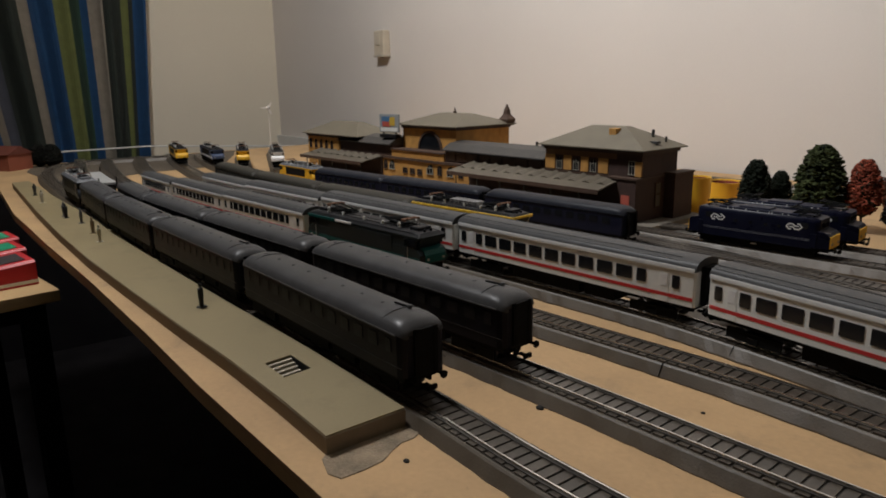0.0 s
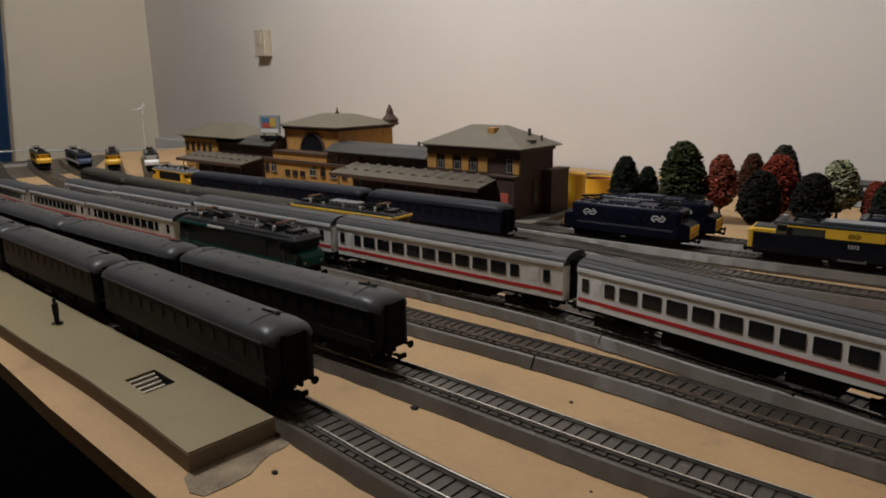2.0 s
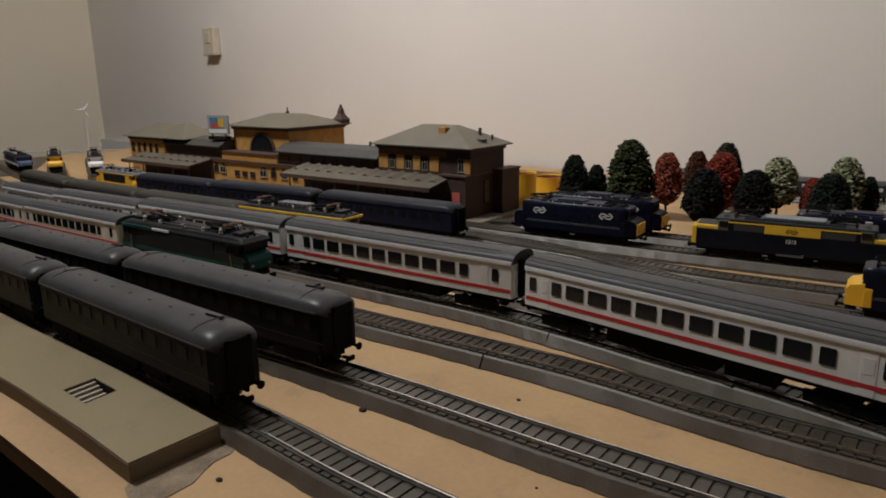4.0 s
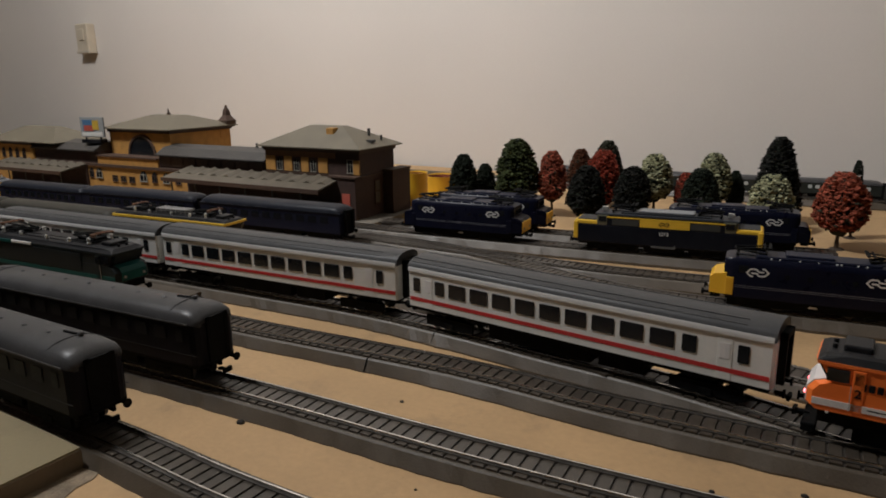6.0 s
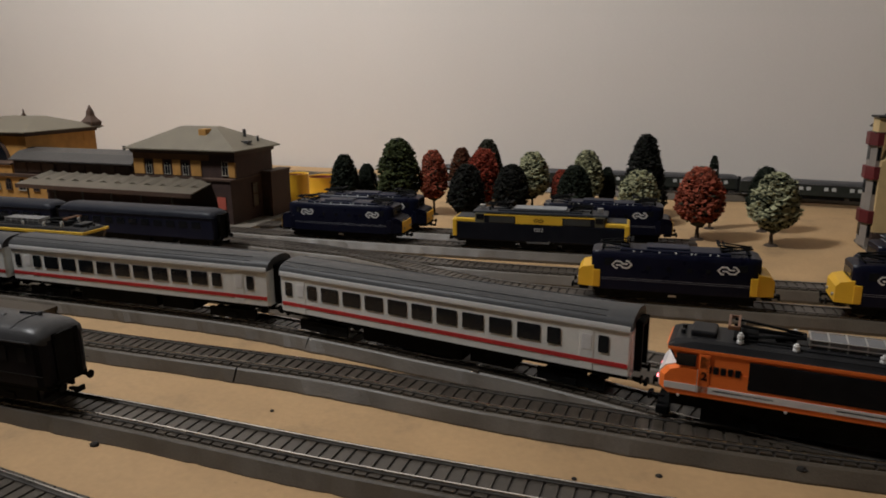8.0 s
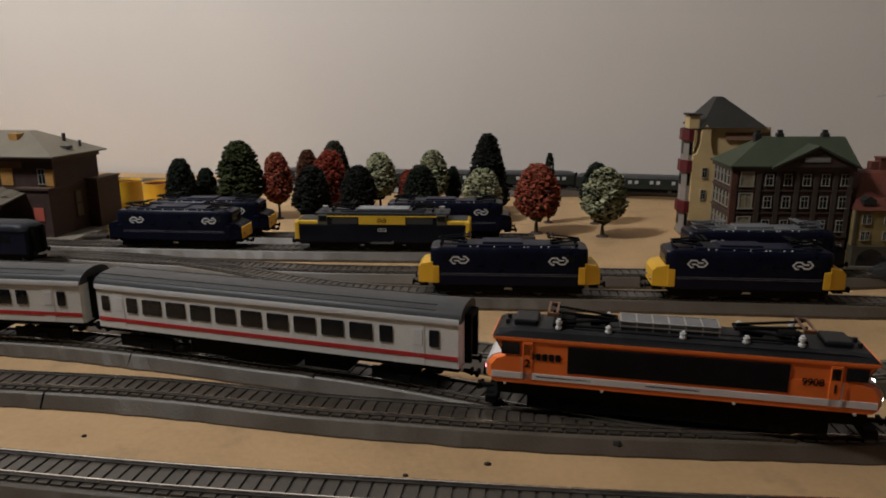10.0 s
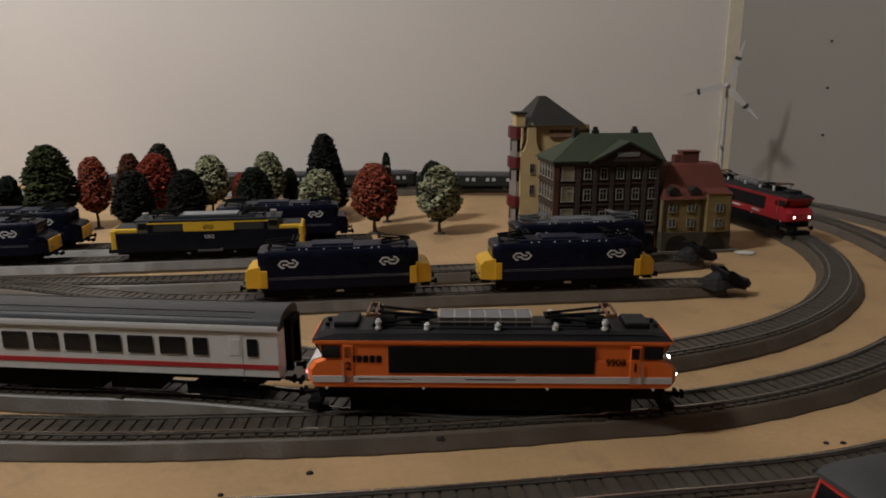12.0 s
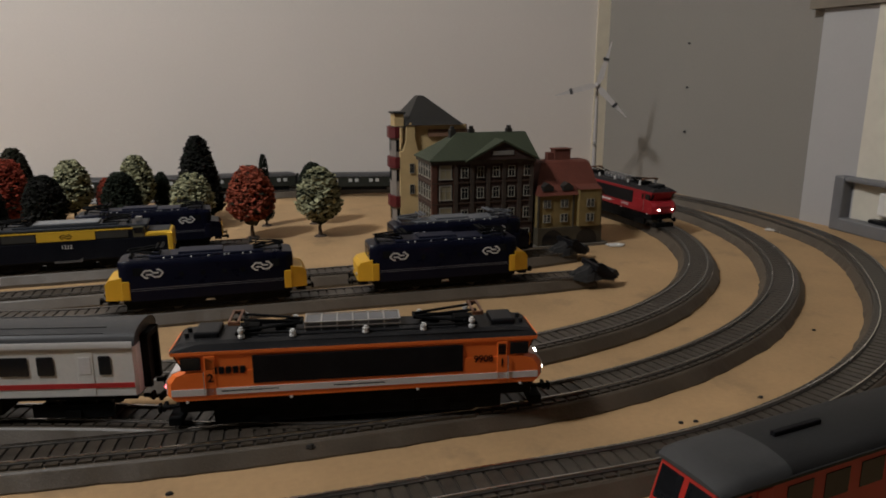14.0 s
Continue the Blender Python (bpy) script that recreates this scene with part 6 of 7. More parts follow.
# -- buffer stops --
for x, y, a in ((0.3676, 0.6403, -3), (0.3874, 0.7321, 4)):
    b = thing("buffer_stop", Matrix.Translation((x, y, BED_TOP + 0.0015)) @ Matrix.Rotation(radians(a), 4, "Z"), "small black buffer stop at the end of a siding", "buffer stop", "buffer stops")
    part("frame", loft([[(-0.012, yy, 0.0), (0.020, yy, 0.0), (0.004, yy, 0.0145), (-0.002, yy, 0.0145)] for yy in (-0.0105, -0.0075)]), BLACK, b)
    part("frame", loft([[(-0.012, yy, 0.0), (0.020, yy, 0.0), (0.004, yy, 0.0145), (-0.002, yy, 0.0145)] for yy in (0.0075, 0.0105)]), BLACK, b)
    part("beam", boxes((-0.005, -0.0015, -0.0165, 0.0165, 0.0090, 0.0142), bevel=0.0005), BLACK, b)
    part("coal_mound", loft([[(rr * math.cos(k * math.tau / 14) * (1 + 0.18 * math.sin(3 * k + 90 * rr)), rr * 0.62 * math.sin(k * math.tau / 14) * (1 + 0.2 * math.sin(5 * k)), zz + 0.0012 * math.sin(4 * k + 300 * rr)) for k in range(14)] for rr, zz in ((0.023, -0.001), (0.020, 0.005), (0.014, 0.0085), (0.007, 0.0112), (0.002, 0.0118))]), surface("coal_black_heap", (0.012, 0.011, 0.010), 0.9, vary=0.4, scale=200, bump=0.5) if "coal_black_heap" not in bpy.data.materials else bpy.data.materials["coal_black_heap"], b)


# -- wind turbine models --
TURBINE_GREY = surface("dull_white_turbine_plastic", (0.46, 0.425, 0.40), 0.5, vary=0.06, scale=50)


def turbine(x, y, h, blade, turn, spin, label, slim=1.0):
    t = thing("wind_turbine", Matrix.Translation((x, y, 0)) @ Matrix.Rotation(radians(turn), 4, "Z"), label, "wind turbine", "wind turbines")
    part("foot", tubes(((0, 0, 0), (0, 0, 0.003), 0.014, 0.010), n=20), TURBINE_GREY, t)
    part("mast", tubes(((0, 0, 0.002), (0, 0, h), 0.0042 * slim, 0.0022 * slim), n=14), TURBINE_GREY if slim == 1.0 else WALL, t)
    part("nacelle", loft([[(yy * 0 + rx, yy, h + 0.002 + rz) for rx, rz in ((-r, -r), (r, -r), (r, r), (-r, r))] for yy, r in ((-0.012, 0.0025), (-0.008, 0.0042), (0.010, 0.0040), (0.016, 0.0022))]), TURBINE_GREY, t)
    hub = part("hub", loft([[(r * math.cos(k * math.tau / 14), yy, h + 0.002 + r * math.sin(k * math.tau / 14)) for k in range(14)] for yy, r in ((-0.020, 0.0008), (-0.018, 0.0032), (-0.012, 0.0042))]), TURBINE_GREY, t)
    for k in range(3):
        bl = part("blade", loft([[(c0, yy, zz), (c1, yy, zz), (c1, yy + 0.0012, zz), (c0, yy + 0.0012, zz)] for zz, c0, c1, yy in ((0.002, -0.0022, 0.0022, 0.0), (min(0.012, blade * 0.4), -0.0038 * min(1, slim * 1.4), 0.0060 * min(1, slim * 1.4), -0.0006), (min(0.035, blade * 0.7), -0.0028 * min(1, slim * 1.4), 0.0042 * min(1, slim * 1.4), -0.0008), (blade, -0.0006, 0.0008, -0.001))]), TURBINE_GREY if slim == 1.0 else WALL, t)
        bl.matrix_basis = Matrix.Translation((0, -0.0155, h + 0.002)) @ Matrix.Rotation(radians(spin + 120 * k), 4, "Y")
        if slim < 1.0:
            continue
        part("blade_tip_mark", boxes((-0.0042, 0.0052, -0.0022, 0.0020, blade * 0.58, blade * 0.64)), DARKGREY, bl)
    if slim == 1.0:
        part("mast_joint", tubes(((0, -0.006, h * 0.48), (0, 0.006, h * 0.50), 0.0032), ((0, -0.010, h * 0.47), (0, -0.004, h * 0.48), 0.0022), n=10), SILVER, t)
    return t


turbine(0.615, 1.104, 0.1725, 0.067, -30, -104, "white model wind turbine in the corner by the wall")
turbine(-1.78, 1.10, 0.128, 0.020, 55, -88, "pale model wind turbine before the far wall", 0.3)

# ---- model trees ----
BARK = surface("dark_bark", (0.055, 0.035, 0.022), 0.85, vary=0.3, scale=200, bump=0.3)
SPOTS = {
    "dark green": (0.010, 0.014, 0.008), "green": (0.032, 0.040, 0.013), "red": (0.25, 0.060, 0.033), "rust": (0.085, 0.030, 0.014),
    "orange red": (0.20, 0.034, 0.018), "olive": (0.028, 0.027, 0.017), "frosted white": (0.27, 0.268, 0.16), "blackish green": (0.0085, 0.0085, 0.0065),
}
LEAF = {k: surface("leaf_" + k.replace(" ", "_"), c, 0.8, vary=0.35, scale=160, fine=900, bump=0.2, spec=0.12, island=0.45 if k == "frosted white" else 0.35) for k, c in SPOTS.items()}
PHI = (1 + 5**0.5) / 2
ICO_V = np.array([(-1, PHI, 0), (1, PHI, 0), (-1, -PHI, 0), (1, -PHI, 0), (0, -1, PHI), (0, 1, PHI), (0, -1, -PHI), (0, 1, -PHI), (PHI, 0, -1), (PHI, 0, 1), (-PHI, 0, -1), (-PHI, 0, 1)]) / 1.9
ICO_F = [(0, 11, 5), (0, 5, 1), (0, 1, 7), (0, 7, 10), (0, 10, 11), (1, 5, 9), (5, 11, 4), (11, 10, 2), (10, 7, 6), (7, 1, 8), (3, 9, 4), (3, 4, 2), (3, 2, 6), (3, 6, 8), (3, 8, 9), (4, 9, 5), (2, 4, 11), (6, 2, 10), (8, 6, 7), (9, 8, 1)]


def crown_mesh(rng, height, radius, cone, count, lump):
    """Many small ragged tufts over an egg or a cone, round a dense core."""
    verts, faces = [], []
    for k in range(9):
        hh = (k + 0.5) / 9
        verts_core = ICO_V * radius * (0.80 * (1 - hh) ** 0.5 if cone else 0.80 * (1 - 0.5 * hh ** 3) * math.sin(math.pi * (0.12 + 0.8 * hh)) ** 0.7) + np.array([0, 0, height * hh])
        n0 = len(verts)
        verts += [tuple(p) for p in verts_core]
        faces += [tuple(n0 + i for i in f) for f in ICO_F]
    tilt = rng.uniform(0, math.tau)
    for k in range(count):
        h = rng.random()
        prof = (1 - h) ** 0.42 * min(1, 0.82 + 2.2 * h) if cone else min(1, (h / 0.30 + 0.28) ** 0.6) * max(0.0, 1 - ((h - 0.28) / 0.74) ** 2 if h > 0.28 else 1) ** 0.55
        a = rng.uniform(0, math.tau)
        bulge = 1 + 0.05 * math.sin(3 * a + tilt + 9 * h) + 0.05 * math.sin(5 * a - 14 * h)
        depth = rng.uniform(0.80, 1.0)
        r = radius * prof * bulge * depth
        c = np.array([r * math.cos(a), r * math.sin(a), height * h])
        size = lump * rng.uniform(0.5, 1.35)
        q = np.array(Euler((rng.uniform(-0.6, 0.6), rng.uniform(-0.6, 0.6), rng.uniform(0, 6))).to_matrix())
        v = ICO_V * np.array([1.35, 0.95, 0.42]) * size * np.array([[rng.uniform(0.45, 1.5)] for _ in range(12)])
        n0 = len(verts)
        verts += [tuple(p) for p in (v @ q.T + c)]
        faces += [tuple(n0 + i for i in f) for f in ICO_F]
    return verts, faces


def tree(x, y, height, radius, colour, seed, cone=False, bare=0.30, label=""):
    rng = random.Random(seed)
    t = thing("model_tree", Matrix.Translation((x, y, 0)) @ Matrix.Rotation(rng.uniform(0, 6), 4, "Z"), label or "%s model tree on a thin trunk" % colour, "tree", "model trees")
    z0 = height * bare
    r = max(0.0016, radius * 0.075)
    bm = bmesh.new()
    pts = [(0, 0, 0.0), (0.0006, 0, z0 * 0.5), (-0.0004, 0.0005, z0), (0, 0, z0 + (height - z0) * 0.55)]
    for a, b, ra, rb in zip(pts, pts[1:], (r * 1.4, r, r * 0.9), (r, r * 0.9, r * 0.3)):
        tube(bm, a, b, ra, rb, n=8)
    for k in range(6):
        a = k * 1.05 + rng.uniform(-0.3, 0.3)
        tube(bm, (0, 0, z0 * (0.8 + 0.05 * k)), (radius * 0.6 * math.cos(a), radius * 0.6 * math.sin(a), z0 + (height - z0) * 0.35), r * 0.5, r * 0.15, n=6)
    part("trunk", bm, BARK, t)
    part("foot", tubes(((0, 0, 0), (0, 0, 0.0016), r * 4.2, r * 3.2), n=14), BARK, t)
    count = 2400
    verts, faces = crown_mesh(rng, (height - z0) * 0.96, radius * 1.0, cone, count, radius * (0.080 if colour != "frosted white" else 0.100))
    me = bpy.data.meshes.new("crown")
    me.from_pydata([(a, b, c + z0) for a, b, c in verts], [], faces)
    me.materials.append(LEAF[colour])
    # second, darker leaf colour paints the shade of the core and gaps
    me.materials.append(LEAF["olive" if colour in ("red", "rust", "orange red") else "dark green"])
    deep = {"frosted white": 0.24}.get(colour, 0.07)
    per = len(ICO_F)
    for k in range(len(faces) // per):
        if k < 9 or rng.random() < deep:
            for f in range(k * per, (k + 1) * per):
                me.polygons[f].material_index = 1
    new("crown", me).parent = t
    return t


GROVE = [
    (-0.389, 0.962, 0.091, 0.0205, "dark green", 0), (-0.371, 1.000, 0.074, 0.016, "dark green", 0), (-0.323, 1.000, 0.111, 0.030, "green", 0),
    (-0.276, 1.013, 0.094, 0.0200, "red", 0), (-0.257, 1.100, 0.089, 0.0190, "rust", 0), (-0.219, 1.080, 0.090, 0.0262, "orange red", 0),
    (-0.224, 1.135, 0.099, 0.0230, "olive", 0), (-0.220, 0.980, 0.079, 0.0245, "blackish green", 0), (-0.168, 1.030, 0.074, 0.0247, "blackish green", 0),
    (-0.146, 1.080, 0.086, 0.0234, "frosted white", 0), (-0.080, 1.020, 0.076, 0.0237, "dark green", 0), (-0.104, 1.080, 0.062, 0.0150, "orange red", 0),
    (-0.068, 1.080, 0.090, 0.0220, "frosted white", 0), (-0.042, 1.120, 0.062, 0.0125, "dark green", 0), (0.004, 1.009, 0.072, 0.0250, "frosted white", 0),
    (0.010, 1.070, 0.115, 0.0310, "blackish green", 1),
]
GROVE_OPEN = [(0.073, 0.936, 0.088, 0.0270, "red", 0), (0.092, 1.002, 0.096, 0.0110, "dark green", 1), (0.153, 0.998, 0.082, 0.0195, "dark green", 0), (0.152, 0.922, 0.085, 0.0255, "frosted white", 0)]
for k, (x, y, h, r, c, cone) in enumerate(GROVE + GROVE_OPEN):
    tree(x, y, h, r, c, 11 + k, bool(cone), 0.10 if cone else (0.26 if k >= len(GROVE) or c in ("red", "frosted white") else 0.14))

# ---- the far left: parked locomotives, a red house, dark shrubs ----
FAR_SIZE = Matrix.Diagonal((0.85, 0.85, 0.80, 1))
squared_loco(place_on(LINES["fifth"], -1.645, 0.197) @ FAR_SIZE, "far yellow electric locomotive seen end-on", YELLOW, LOCO_ROOF, YELLOW, bars=False, cage=False, group="far locomotives")
squared_loco(place_on(LINES["sixth"], -1.550, 0.197) @ FAR_SIZE, "far blue-grey electric locomotive beside a yellow one", paint_once("far_blue_paint", (0.05, 0.07, 0.13)), LOCO_ROOF, STRIPE, bars=False, cage=False, group="far locomotives")
squared_loco(place_on(LINES["rear_yard"], -1.390, 0.197) @ FAR_SIZE, "far pale grey locomotive on a rear track", STRIPE, LOCO_ROOF, STRIPE, bars=False, cage=False, group="far locomotives")
squared_loco(place_on(LINES["yard"], -1.485, 0.197) @ FAR_SIZE, "far yellow locomotive with a grey roof", YELLOW, LOCO_ROOF, YELLOW, bars=False, cage=False, group="far locomotives")
far_house = thing("small_house", Matrix.Translation((-2.005, 0.500, 0)) @ Matrix.Rotation(radians(30), 4, "Z"), "small reddish brown model house at the layout's far end", "house")
part("wall", boxes((-0.06, 0.040, -0.035, 0.035, 0.0, 0.040)), paint_once("red_brown_render", (0.22, 0.06, 0.03), 0.8), far_house)
part("roof", loft([[(x, -0.039, 0.039), (x, 0.0, 0.058), (x, 0.039, 0.039)] for x in (-0.064, 0.044)]), RED_TILE, far_house)
window(far_house, 0.0, 0.022, 0.014, 0.018, -0.0352)
for k, (x, y) in enumerate(((-2.005, 0.572), (-1.975, 0.592))):
    tree(x, y, 0.058, 0.024, "blackish green", 70 + k, bare=0.1, label="dark shrub-like model tree at the far end")

# ---- small platform figurines, plain shapes ----
def figurine(x, y, h, coat, seed, bend=0.0):
    rng = random.Random(seed)
    s = h / 0.0205
    rings = []
    for z, rx, ry in ((0.0, 0.0042, 0.0042), (0.0006, 0.0042, 0.0042), (0.0007, 0.0016, 0.0022), (0.006, 0.0017, 0.0022), (0.0095, 0.0021, 0.0027), (0.0130, 0.0020, 0.0031), (0.0160, 0.0017, 0.0032), (0.0168, 0.0008, 0.0010), (0.0174, 0.0013, 0.0013), (0.0192, 0.0015, 0.0015), (0.0204, 0.0007, 0.0007)):
        rings.append([(bend * z + rx * s * math.cos(k * math.tau / 10), ry * s * math.sin(k * math.tau / 10), z * s) for k in range(10)])
    f = part("figurine", loft(rings), coat, smooth=True)
    f.matrix_basis = Matrix.Translation((x, y, PL_Z)) @ Matrix.Rotation(rng.uniform(0, 6), 4, "Z")
    return tagged(f, "tiny plain standing figurine on the platform", "figurine", "platform figurines")


COATS = [paint_once("figure_" + n, c, 0.6) for n, c in (("dark", (0.03, 0.03, 0.03)), ("pale", (0.45, 0.40, 0.30)), ("tan", (0.22, 0.16, 0.09)), ("grey", (0.10, 0.10, 0.11)))]
for k, (x, y, c) in enumerate(((-0.5815, 0.291, 0), (-0.915, 0.328, 1), (-0.975, 0.341, 2), (-1.059, 0.355, 3), (-1.118, 0.354, 0), (-1.135, 0.357, 3), (-1.296, 0.374, 1), (-1.395, 0.391, 0))):
    figurine(x, y, 0.021, COATS[c], 5 + k)

# ---- crumbs and small dark bits on the board ----
CRUMB = surface("dark_crumb", (0.016, 0.013, 0.010), 0.9, vary=0.3, scale=300)
rng = random.Random(4)
for x, y, r in ((0.0862, 0.4150, 0.0040), (0.130, 0.372, 0.0022), (-0.274, 0.352, 0.0022), (-0.268, 0.356, 0.0018), (-0.13, 0.533, 0.0022), (-0.288, 0.256, 0.0016), (-0.20, 0.412, 0.0012), (0.288, 0.390, 0.0013), (0.297, 0.389, 0.0013), (0.353, 0.404, 0.0014), (0.473, 0.488, 0.0013), (0.02, 0.398, 0.0015), (-0.02, 0.385, 0.0012), *[(0.9 * rng.random() - 0.35, 0.24 + 0.17 * rng.random(), 0.0006 + 0.0004 * rng.random()) for _ in range(14)]):
    z0 = 0.0046 if r > 0.0035 else 0.0002
    c = part("crumb", loft([[(q * r * (1 + 0.3 * rng.random()) * math.cos(k * math.tau / 9), q * r * (1 + 0.3 * rng.random()) * 0.8 * math.sin(k * math.tau / 9), zz * r) for k in range(9)] for q, zz in ((1.0, -0.1), (1.05, 0.25), (0.8, 0.6), (0.3, 0.75))]), CRUMB)
    c.matrix_basis = Matrix.Translation((x, y, z0))
    tagged(c, "small dark crumb of ballast on the board", "crumb", "ballast crumbs")
for x, y in ((0.708, 0.776), (0.700, 0.790), (0.468, 0.775)):
    c = part("paper_scrap", loft([[(0.012, 0.0, z), (0.004, 0.007, z), (-0.010, 0.004, z), (-0.008, -0.006, z), (0.005, -0.008, z)] for z in (0.0003, 0.0014)]), PAPER)
    c.matrix_basis = Matrix.Translation((x, y, 0.0006)) @ Matrix.Rotation(x * 40, 4, "Z")
    tagged(c, "small white scrap of paper on the roadbed", "paper scrap", "paper scraps")

# ---- striped curtain before the left wall ----
curtain = thing("striped_curtain", ROOM @ Matrix.Translation((LEFT_U + 0.06, 0, 0)), "long striped curtain in blue, green, black and beige", "curtain")
CLOTH = [surface("cloth_" + n, c, 0.9, vary=0.15, scale=40, fine=900, bump=0.1) for n, c in (("blue", (0.010, 0.055, 0.14)), ("black_green", (0.018, 0.024, 0.018)), ("beige", (0.21, 0.18, 0.14)), ("lime", (0.115, 0.13, 0.036)), ("slate", (0.055, 0.058, 0.075)), ("green", (0.020, 0.050, 0.028)))]
edge, k = -0.58, 0
order = [(0, 0.035), (1, 0.016), (3, 0.020), (1, 0.075), (2, 0.038), (0, 0.030), (5, 0.042), (3, 0.050), (0, 0.075), (2, 0.036), (1, 0.085), (4, 0.040), (2, 0.030), (0, 0.06), (1, 0.06), (3, 0.04), (2, 0.05), (0, 0.06), (1, 0.08), (5, 0.05), (2, 0.04), (0, 0.08)]
for c, wid in order:
    secs = []
    steps = max(2, round(wid / 0.008))
    for j in range(steps + 1):
        v = edge - wid * j / steps
        d = 0.028 * math.sin(v * 42) + 0.010 * math.sin(v * 97 + 1)
        fan = [e0 + (v + 0.58) * q for e0, q in ((-0.600, 0.82), (-0.545, 1.06), (-0.50, 1.35))]
        secs.append([(d, fan[0], -0.150), (d * 0.9, fan[1], 0.6), (d * 0.8, fan[2], 1.5), (d * 0.8 + 0.0015, fan[2], 1.5), (d * 0.9 + 0.0015, fan[1], 0.6), (d + 0.0015, fan[0], -0.150)])
    part("stripe", loft(secs), CLOTH[c], curtain)
    edge -= wid
rod = part("white_rod", tubes(((LEFT_U + 0.16, -0.945, -0.031), (LEFT_U + 0.16, -0.625, -0.030), 0.003), ((LEFT_U + 0.16, -0.625, -0.030), (LEFT_U + 0.2, -0.02, -0.066), 0.003), n=10), WHITE)
rod.matrix_basis = ROOM
tagged(rod, "thin white rod along the far end below the curtain", "rod")
slab("baseboard", [(LEFT_U, -2.2, -0.02, -0.0005, -0.09, -0.03)], PAPER, "pale ledge along the foot of the back wall", "ledge")

# ---- things on the walls ----
sw = thing("wall_switch", ROOM @ Matrix.Translation((-2.677, 0, 0.322)), "small cream switch box high on the back wall", "switch")
part("box", boxes((-0.031, 0.031, -0.028, -0.0005, -0.043, 0.043), bevel=0.004), surface("cream_plastic", (0.50, 0.43, 0.33), 0.5, vary=0.08, scale=40), sw)
part("rocker", boxes((-0.014, 0.014, -0.031, -0.027, -0.006, 0.028), bevel=0.002), bpy.data.materials["cream_plastic"], sw)
part("cover_edge", boxes((-0.033, 0.033, -0.030, -0.001, -0.0445, -0.036), bevel=0.002), surface("grey_brown_edge", (0.44, 0.38, 0.30), 0.6), sw)
slab("door_frame", [(-0.006, -0.0005, -0.5180, -0.444, FLOOR_Z, 0.270)], surface("pale_grey_frame", (0.42, 0.41, 0.40), 0.5, vary=0.05, scale=8), "pale painted upright post against the wall", "frame", ROOM_R)
slab("trim", [(-0.010, -0.0005, -0.600, -0.5185, FLOOR_Z, 0.270)], surface("cream_edge", (0.66, 0.62, 0.52), 0.5, vary=0.05), "cream edge beside the upright post", "trim", ROOM_R)
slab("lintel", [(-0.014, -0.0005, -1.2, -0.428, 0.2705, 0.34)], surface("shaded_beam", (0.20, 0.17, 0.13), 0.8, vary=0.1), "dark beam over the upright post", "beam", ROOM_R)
for u, v, z in ((-0.0003, -0.209, 0.238), (-0.0003, -0.212, 0.171), (-0.0003, -0.214, 0.102)):
    nail = part("nail", tubes(((u, v, z), (u - 0.003, v, z), 0.0015), n=10), DARKGREY)
    nail.matrix_basis = ROOM_R
    tagged(nail, "small dark nail in the greyish wall", "nail", "wall nails")
case = thing("grey_case", Matrix.Translation((0.7765, 0.783, 0)) @ Matrix.Rotation(-SKEW * 0.1, 4, "Z"), "grey plastic case with a dark open front", "case")
GREYCASE = surface("mid_grey_plastic", (0.16, 0.16, 0.165), 0.5, vary=0.08, scale=30)
part("shell", boxes((0.0, 0.045, -0.015, 0.0, 0.0, 0.068), (0.0, 0.045, -0.22, -0.0155, 0.062, 0.068), (0.0, 0.045, -0.22, -0.0125, 0.0, 0.0165), (0.040, 0.045, -0.22, -0.0125, 0.017, 0.0615), bevel=0.002), GREYCASE, case)
part("back", boxes((0.030, 0.0395, -0.22, -0.0155, 0.0168, 0.0618)), BLACK_GLOSS, case)
part("white_block", boxes((0.008, 0.028, -0.16, -0.060, 0.0270, 0.0545), bevel=0.002), WHITE, case)
part("black_base", boxes((0.008, 0.034, -0.17, -0.050, 0.0166, 0.0210), bevel=0.001), BLACK, case)

# added panel; its near black replaces the missing shade on the lower wall
slab("lower_wall_panel", [(LEFT_U, LEFT_U + 0.12, FRONT_V, -0.3, FLOOR_Z, -0.095)], SHADE_BLACK, "dark cloth-covered lower wall in shade", "wall panel")

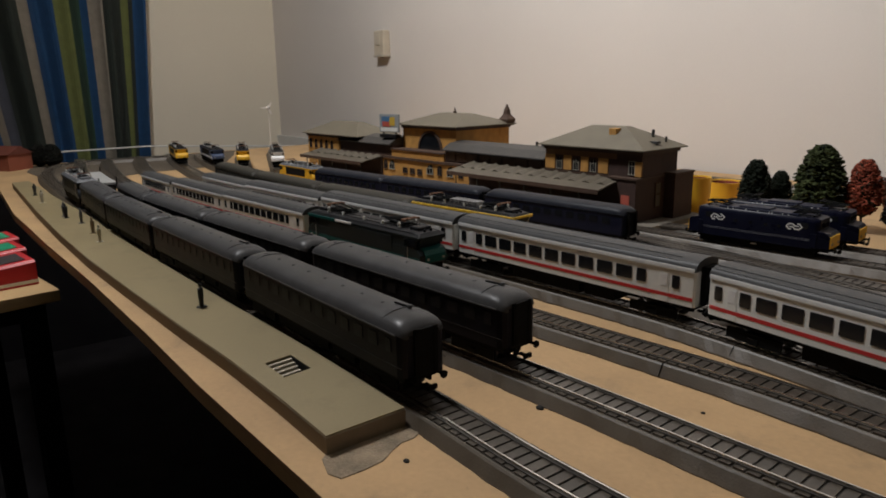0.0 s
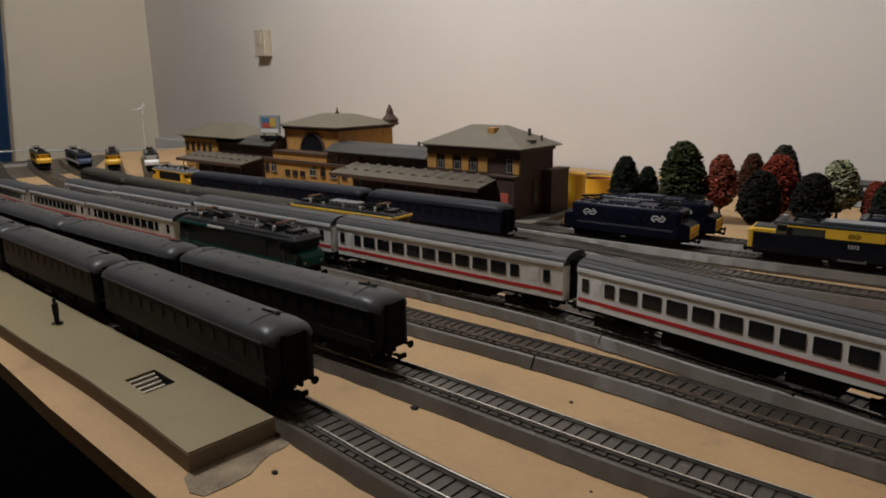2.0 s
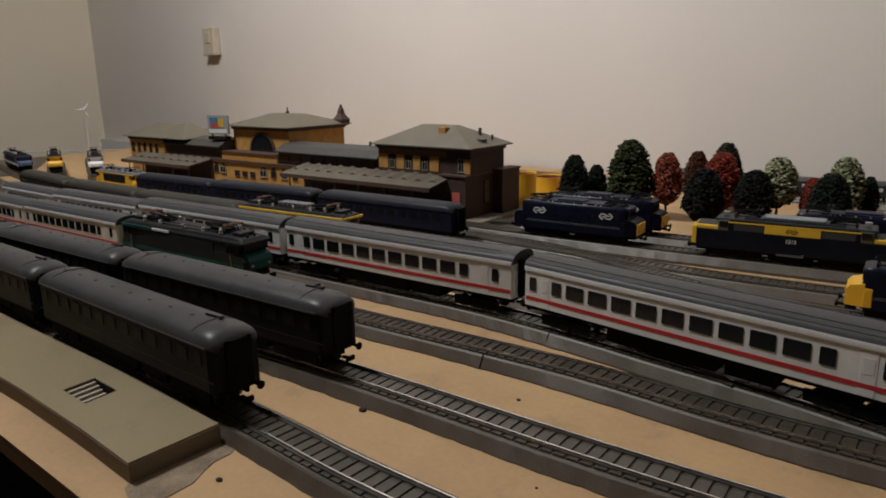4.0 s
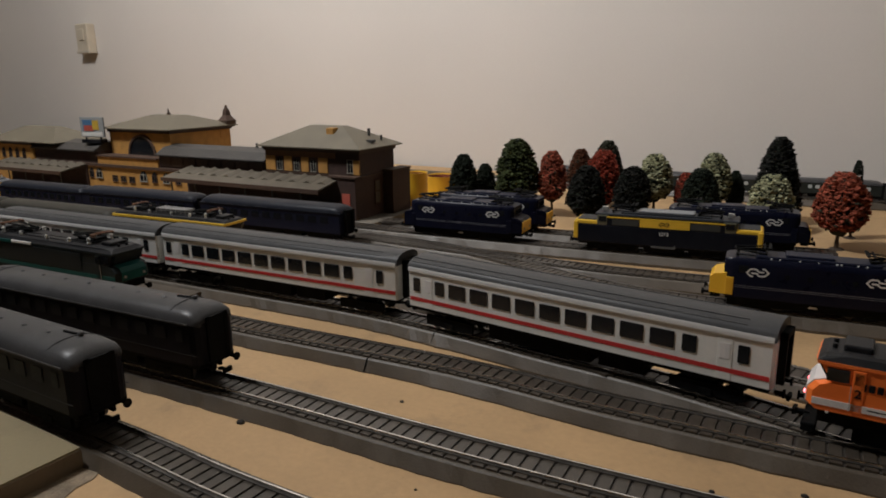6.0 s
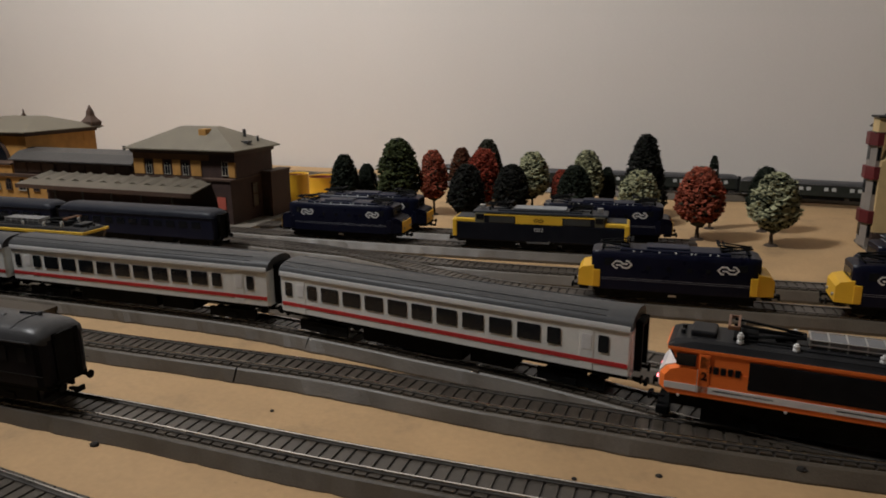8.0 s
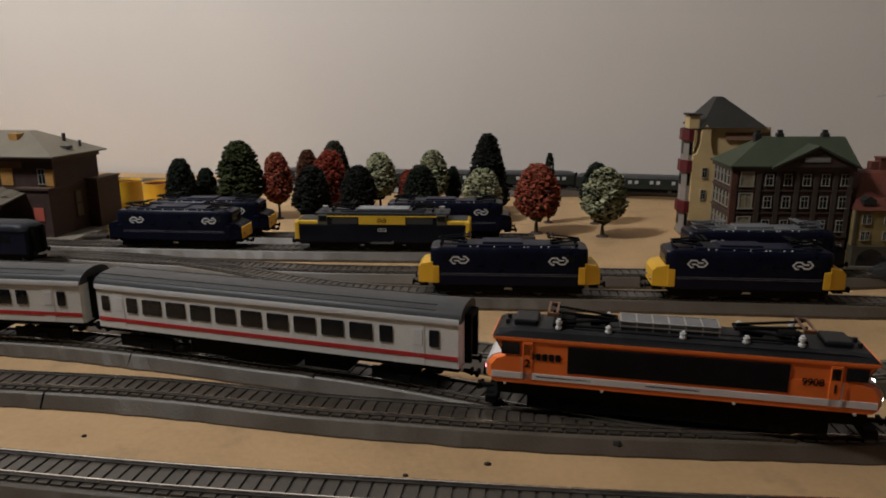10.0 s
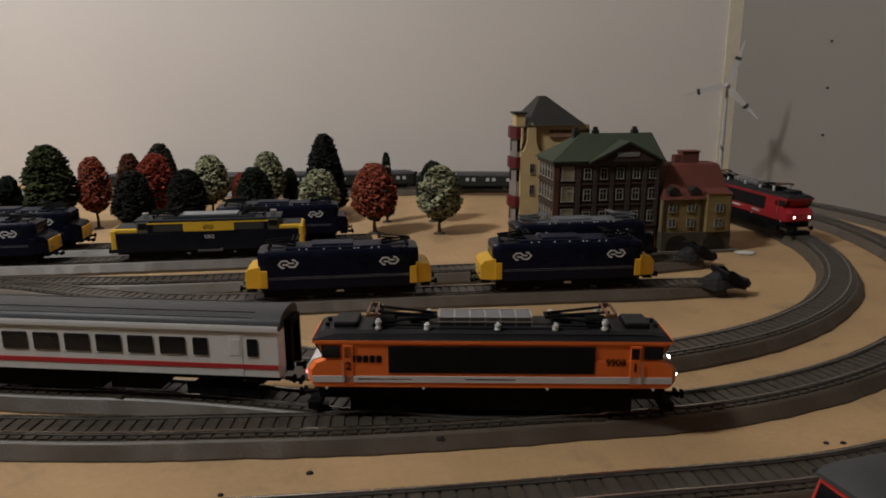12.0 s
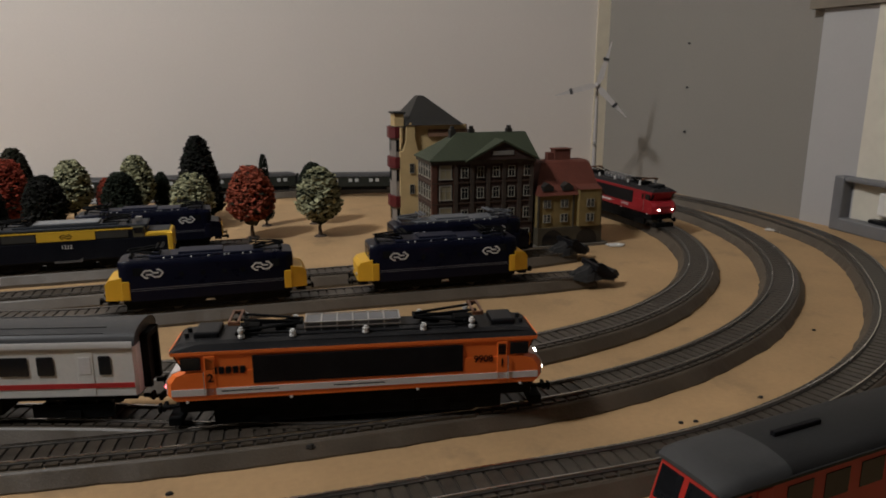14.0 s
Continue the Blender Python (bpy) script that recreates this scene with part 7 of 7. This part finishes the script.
# ---- red controllers on a low shelf before the board ----
shelf = slab("shelf", [(-1.25, -0.955, 0.05, 0.287, -0.062, -0.047)], PLY, "pale wooden shelf below the board's front edge", "shelf", Matrix.Identity(4), 0.001)
for k, (x, y) in enumerate(((-1.205, 0.303), (-1.120, 0.290), (-1.035, 0.277))):
    cbox = thing("train_controller", Matrix.Translation((x, y, -0.047)) @ Matrix.Diagonal((1, 1, 0.68, 1)), "red wedge-shaped train controller with a %s top plate" % ("dark" if k == 2 else "green"), "controller", "red train controllers")
    part("body", loft([[(-0.034, yy, 0.0), (0.034, yy, 0.0), (0.034, yy, zz - 0.004), (0.030, yy, zz), (-0.030, yy, zz), (-0.034, yy, zz - 0.004)] for yy, zz in ((-0.19, 0.030), (-0.12, 0.034), (0.0, 0.046))]), paint_once("controller_red", (0.50, 0.025, 0.03), 0.4), cbox)
    part("top_plate", loft([[(-0.022, yy, zz), (0.022, yy, zz), (0.022, yy, zz + 0.0015), (-0.022, yy, zz + 0.0015)] for yy, zz in ((-0.085, 0.0372), (-0.008, 0.0450))]), paint_once("plate_dark", (0.05, 0.045, 0.045), 0.4) if k == 2 else paint_once("plate_green", (0.02, 0.28, 0.14), 0.4), cbox)
    part("knob", tubes(((0.0, -0.11, 0.034), (0.0, -0.11, 0.044), 0.011, 0.009), n=18), BLACK, cbox)
    part("foot_strip", boxes((-0.030, 0.0345, -0.06, 0.0005, 0.004, 0.010)), WHITE, cbox)

# ---- added thin sheet that makes the board's far end darker ----
yard = part("yard_ground", prism([(-2.03, 0.56), (-1.90, 0.512), (-1.62, 0.490), (-1.60, 0.56), (-1.66, 0.70), (-1.64, 0.84), (-1.72, 0.93), (-1.85, 1.02), (-1.985, 1.10)], 0.0001, 0.0007), surface("dark_brown_sheet", (0.088, 0.068, 0.046), 0.9, vary=0.35, scale=18, fine=300, bump=0.2))
tagged(yard, "thin dark brown sheet over the far end of the board", "ground", kind="structure")
# added shelf supports, painted as dark as the shade around them
for sx in (-1.235, -0.970):
    part("bracket", boxes((sx - 0.012, sx + 0.012, 0.07, 0.27, -0.080, -0.0622), (sx - 0.012, sx + 0.012, 0.245, 0.270, FLOOR_Z, -0.0802)), SHADE_BLACK, shelf)

# ---- joints across two roadbeds, down their near slopes ----
for key, x in (("third", -0.246), ("fourth", -0.222)):
    line = LINES[key]
    i = next(i for i, p in enumerate(line) if p.x >= x)
    d, side = side_of(line, i)
    jo = part("roadbed_joint", loft([[(dx, -0.0128, BED_TOP + 0.0005), (dx, -0.0150, BED_TOP + 0.0002), (dx, -0.0196, 0.0006), (dx, -0.0186, 0.0002), (dx, -0.0140, BED_TOP - 0.0016)] for dx in (-0.00022, 0.00022)]), UNDER)
    jo.matrix_basis = Matrix.Translation((line[i].x, line[i].y, 0.0006)) @ Matrix.Rotation(math.atan2(d.y, d.x), 4, "Z")
    tagged(jo, "thin dark joint down the side of a grey roadbed", "joint", kind="structure")
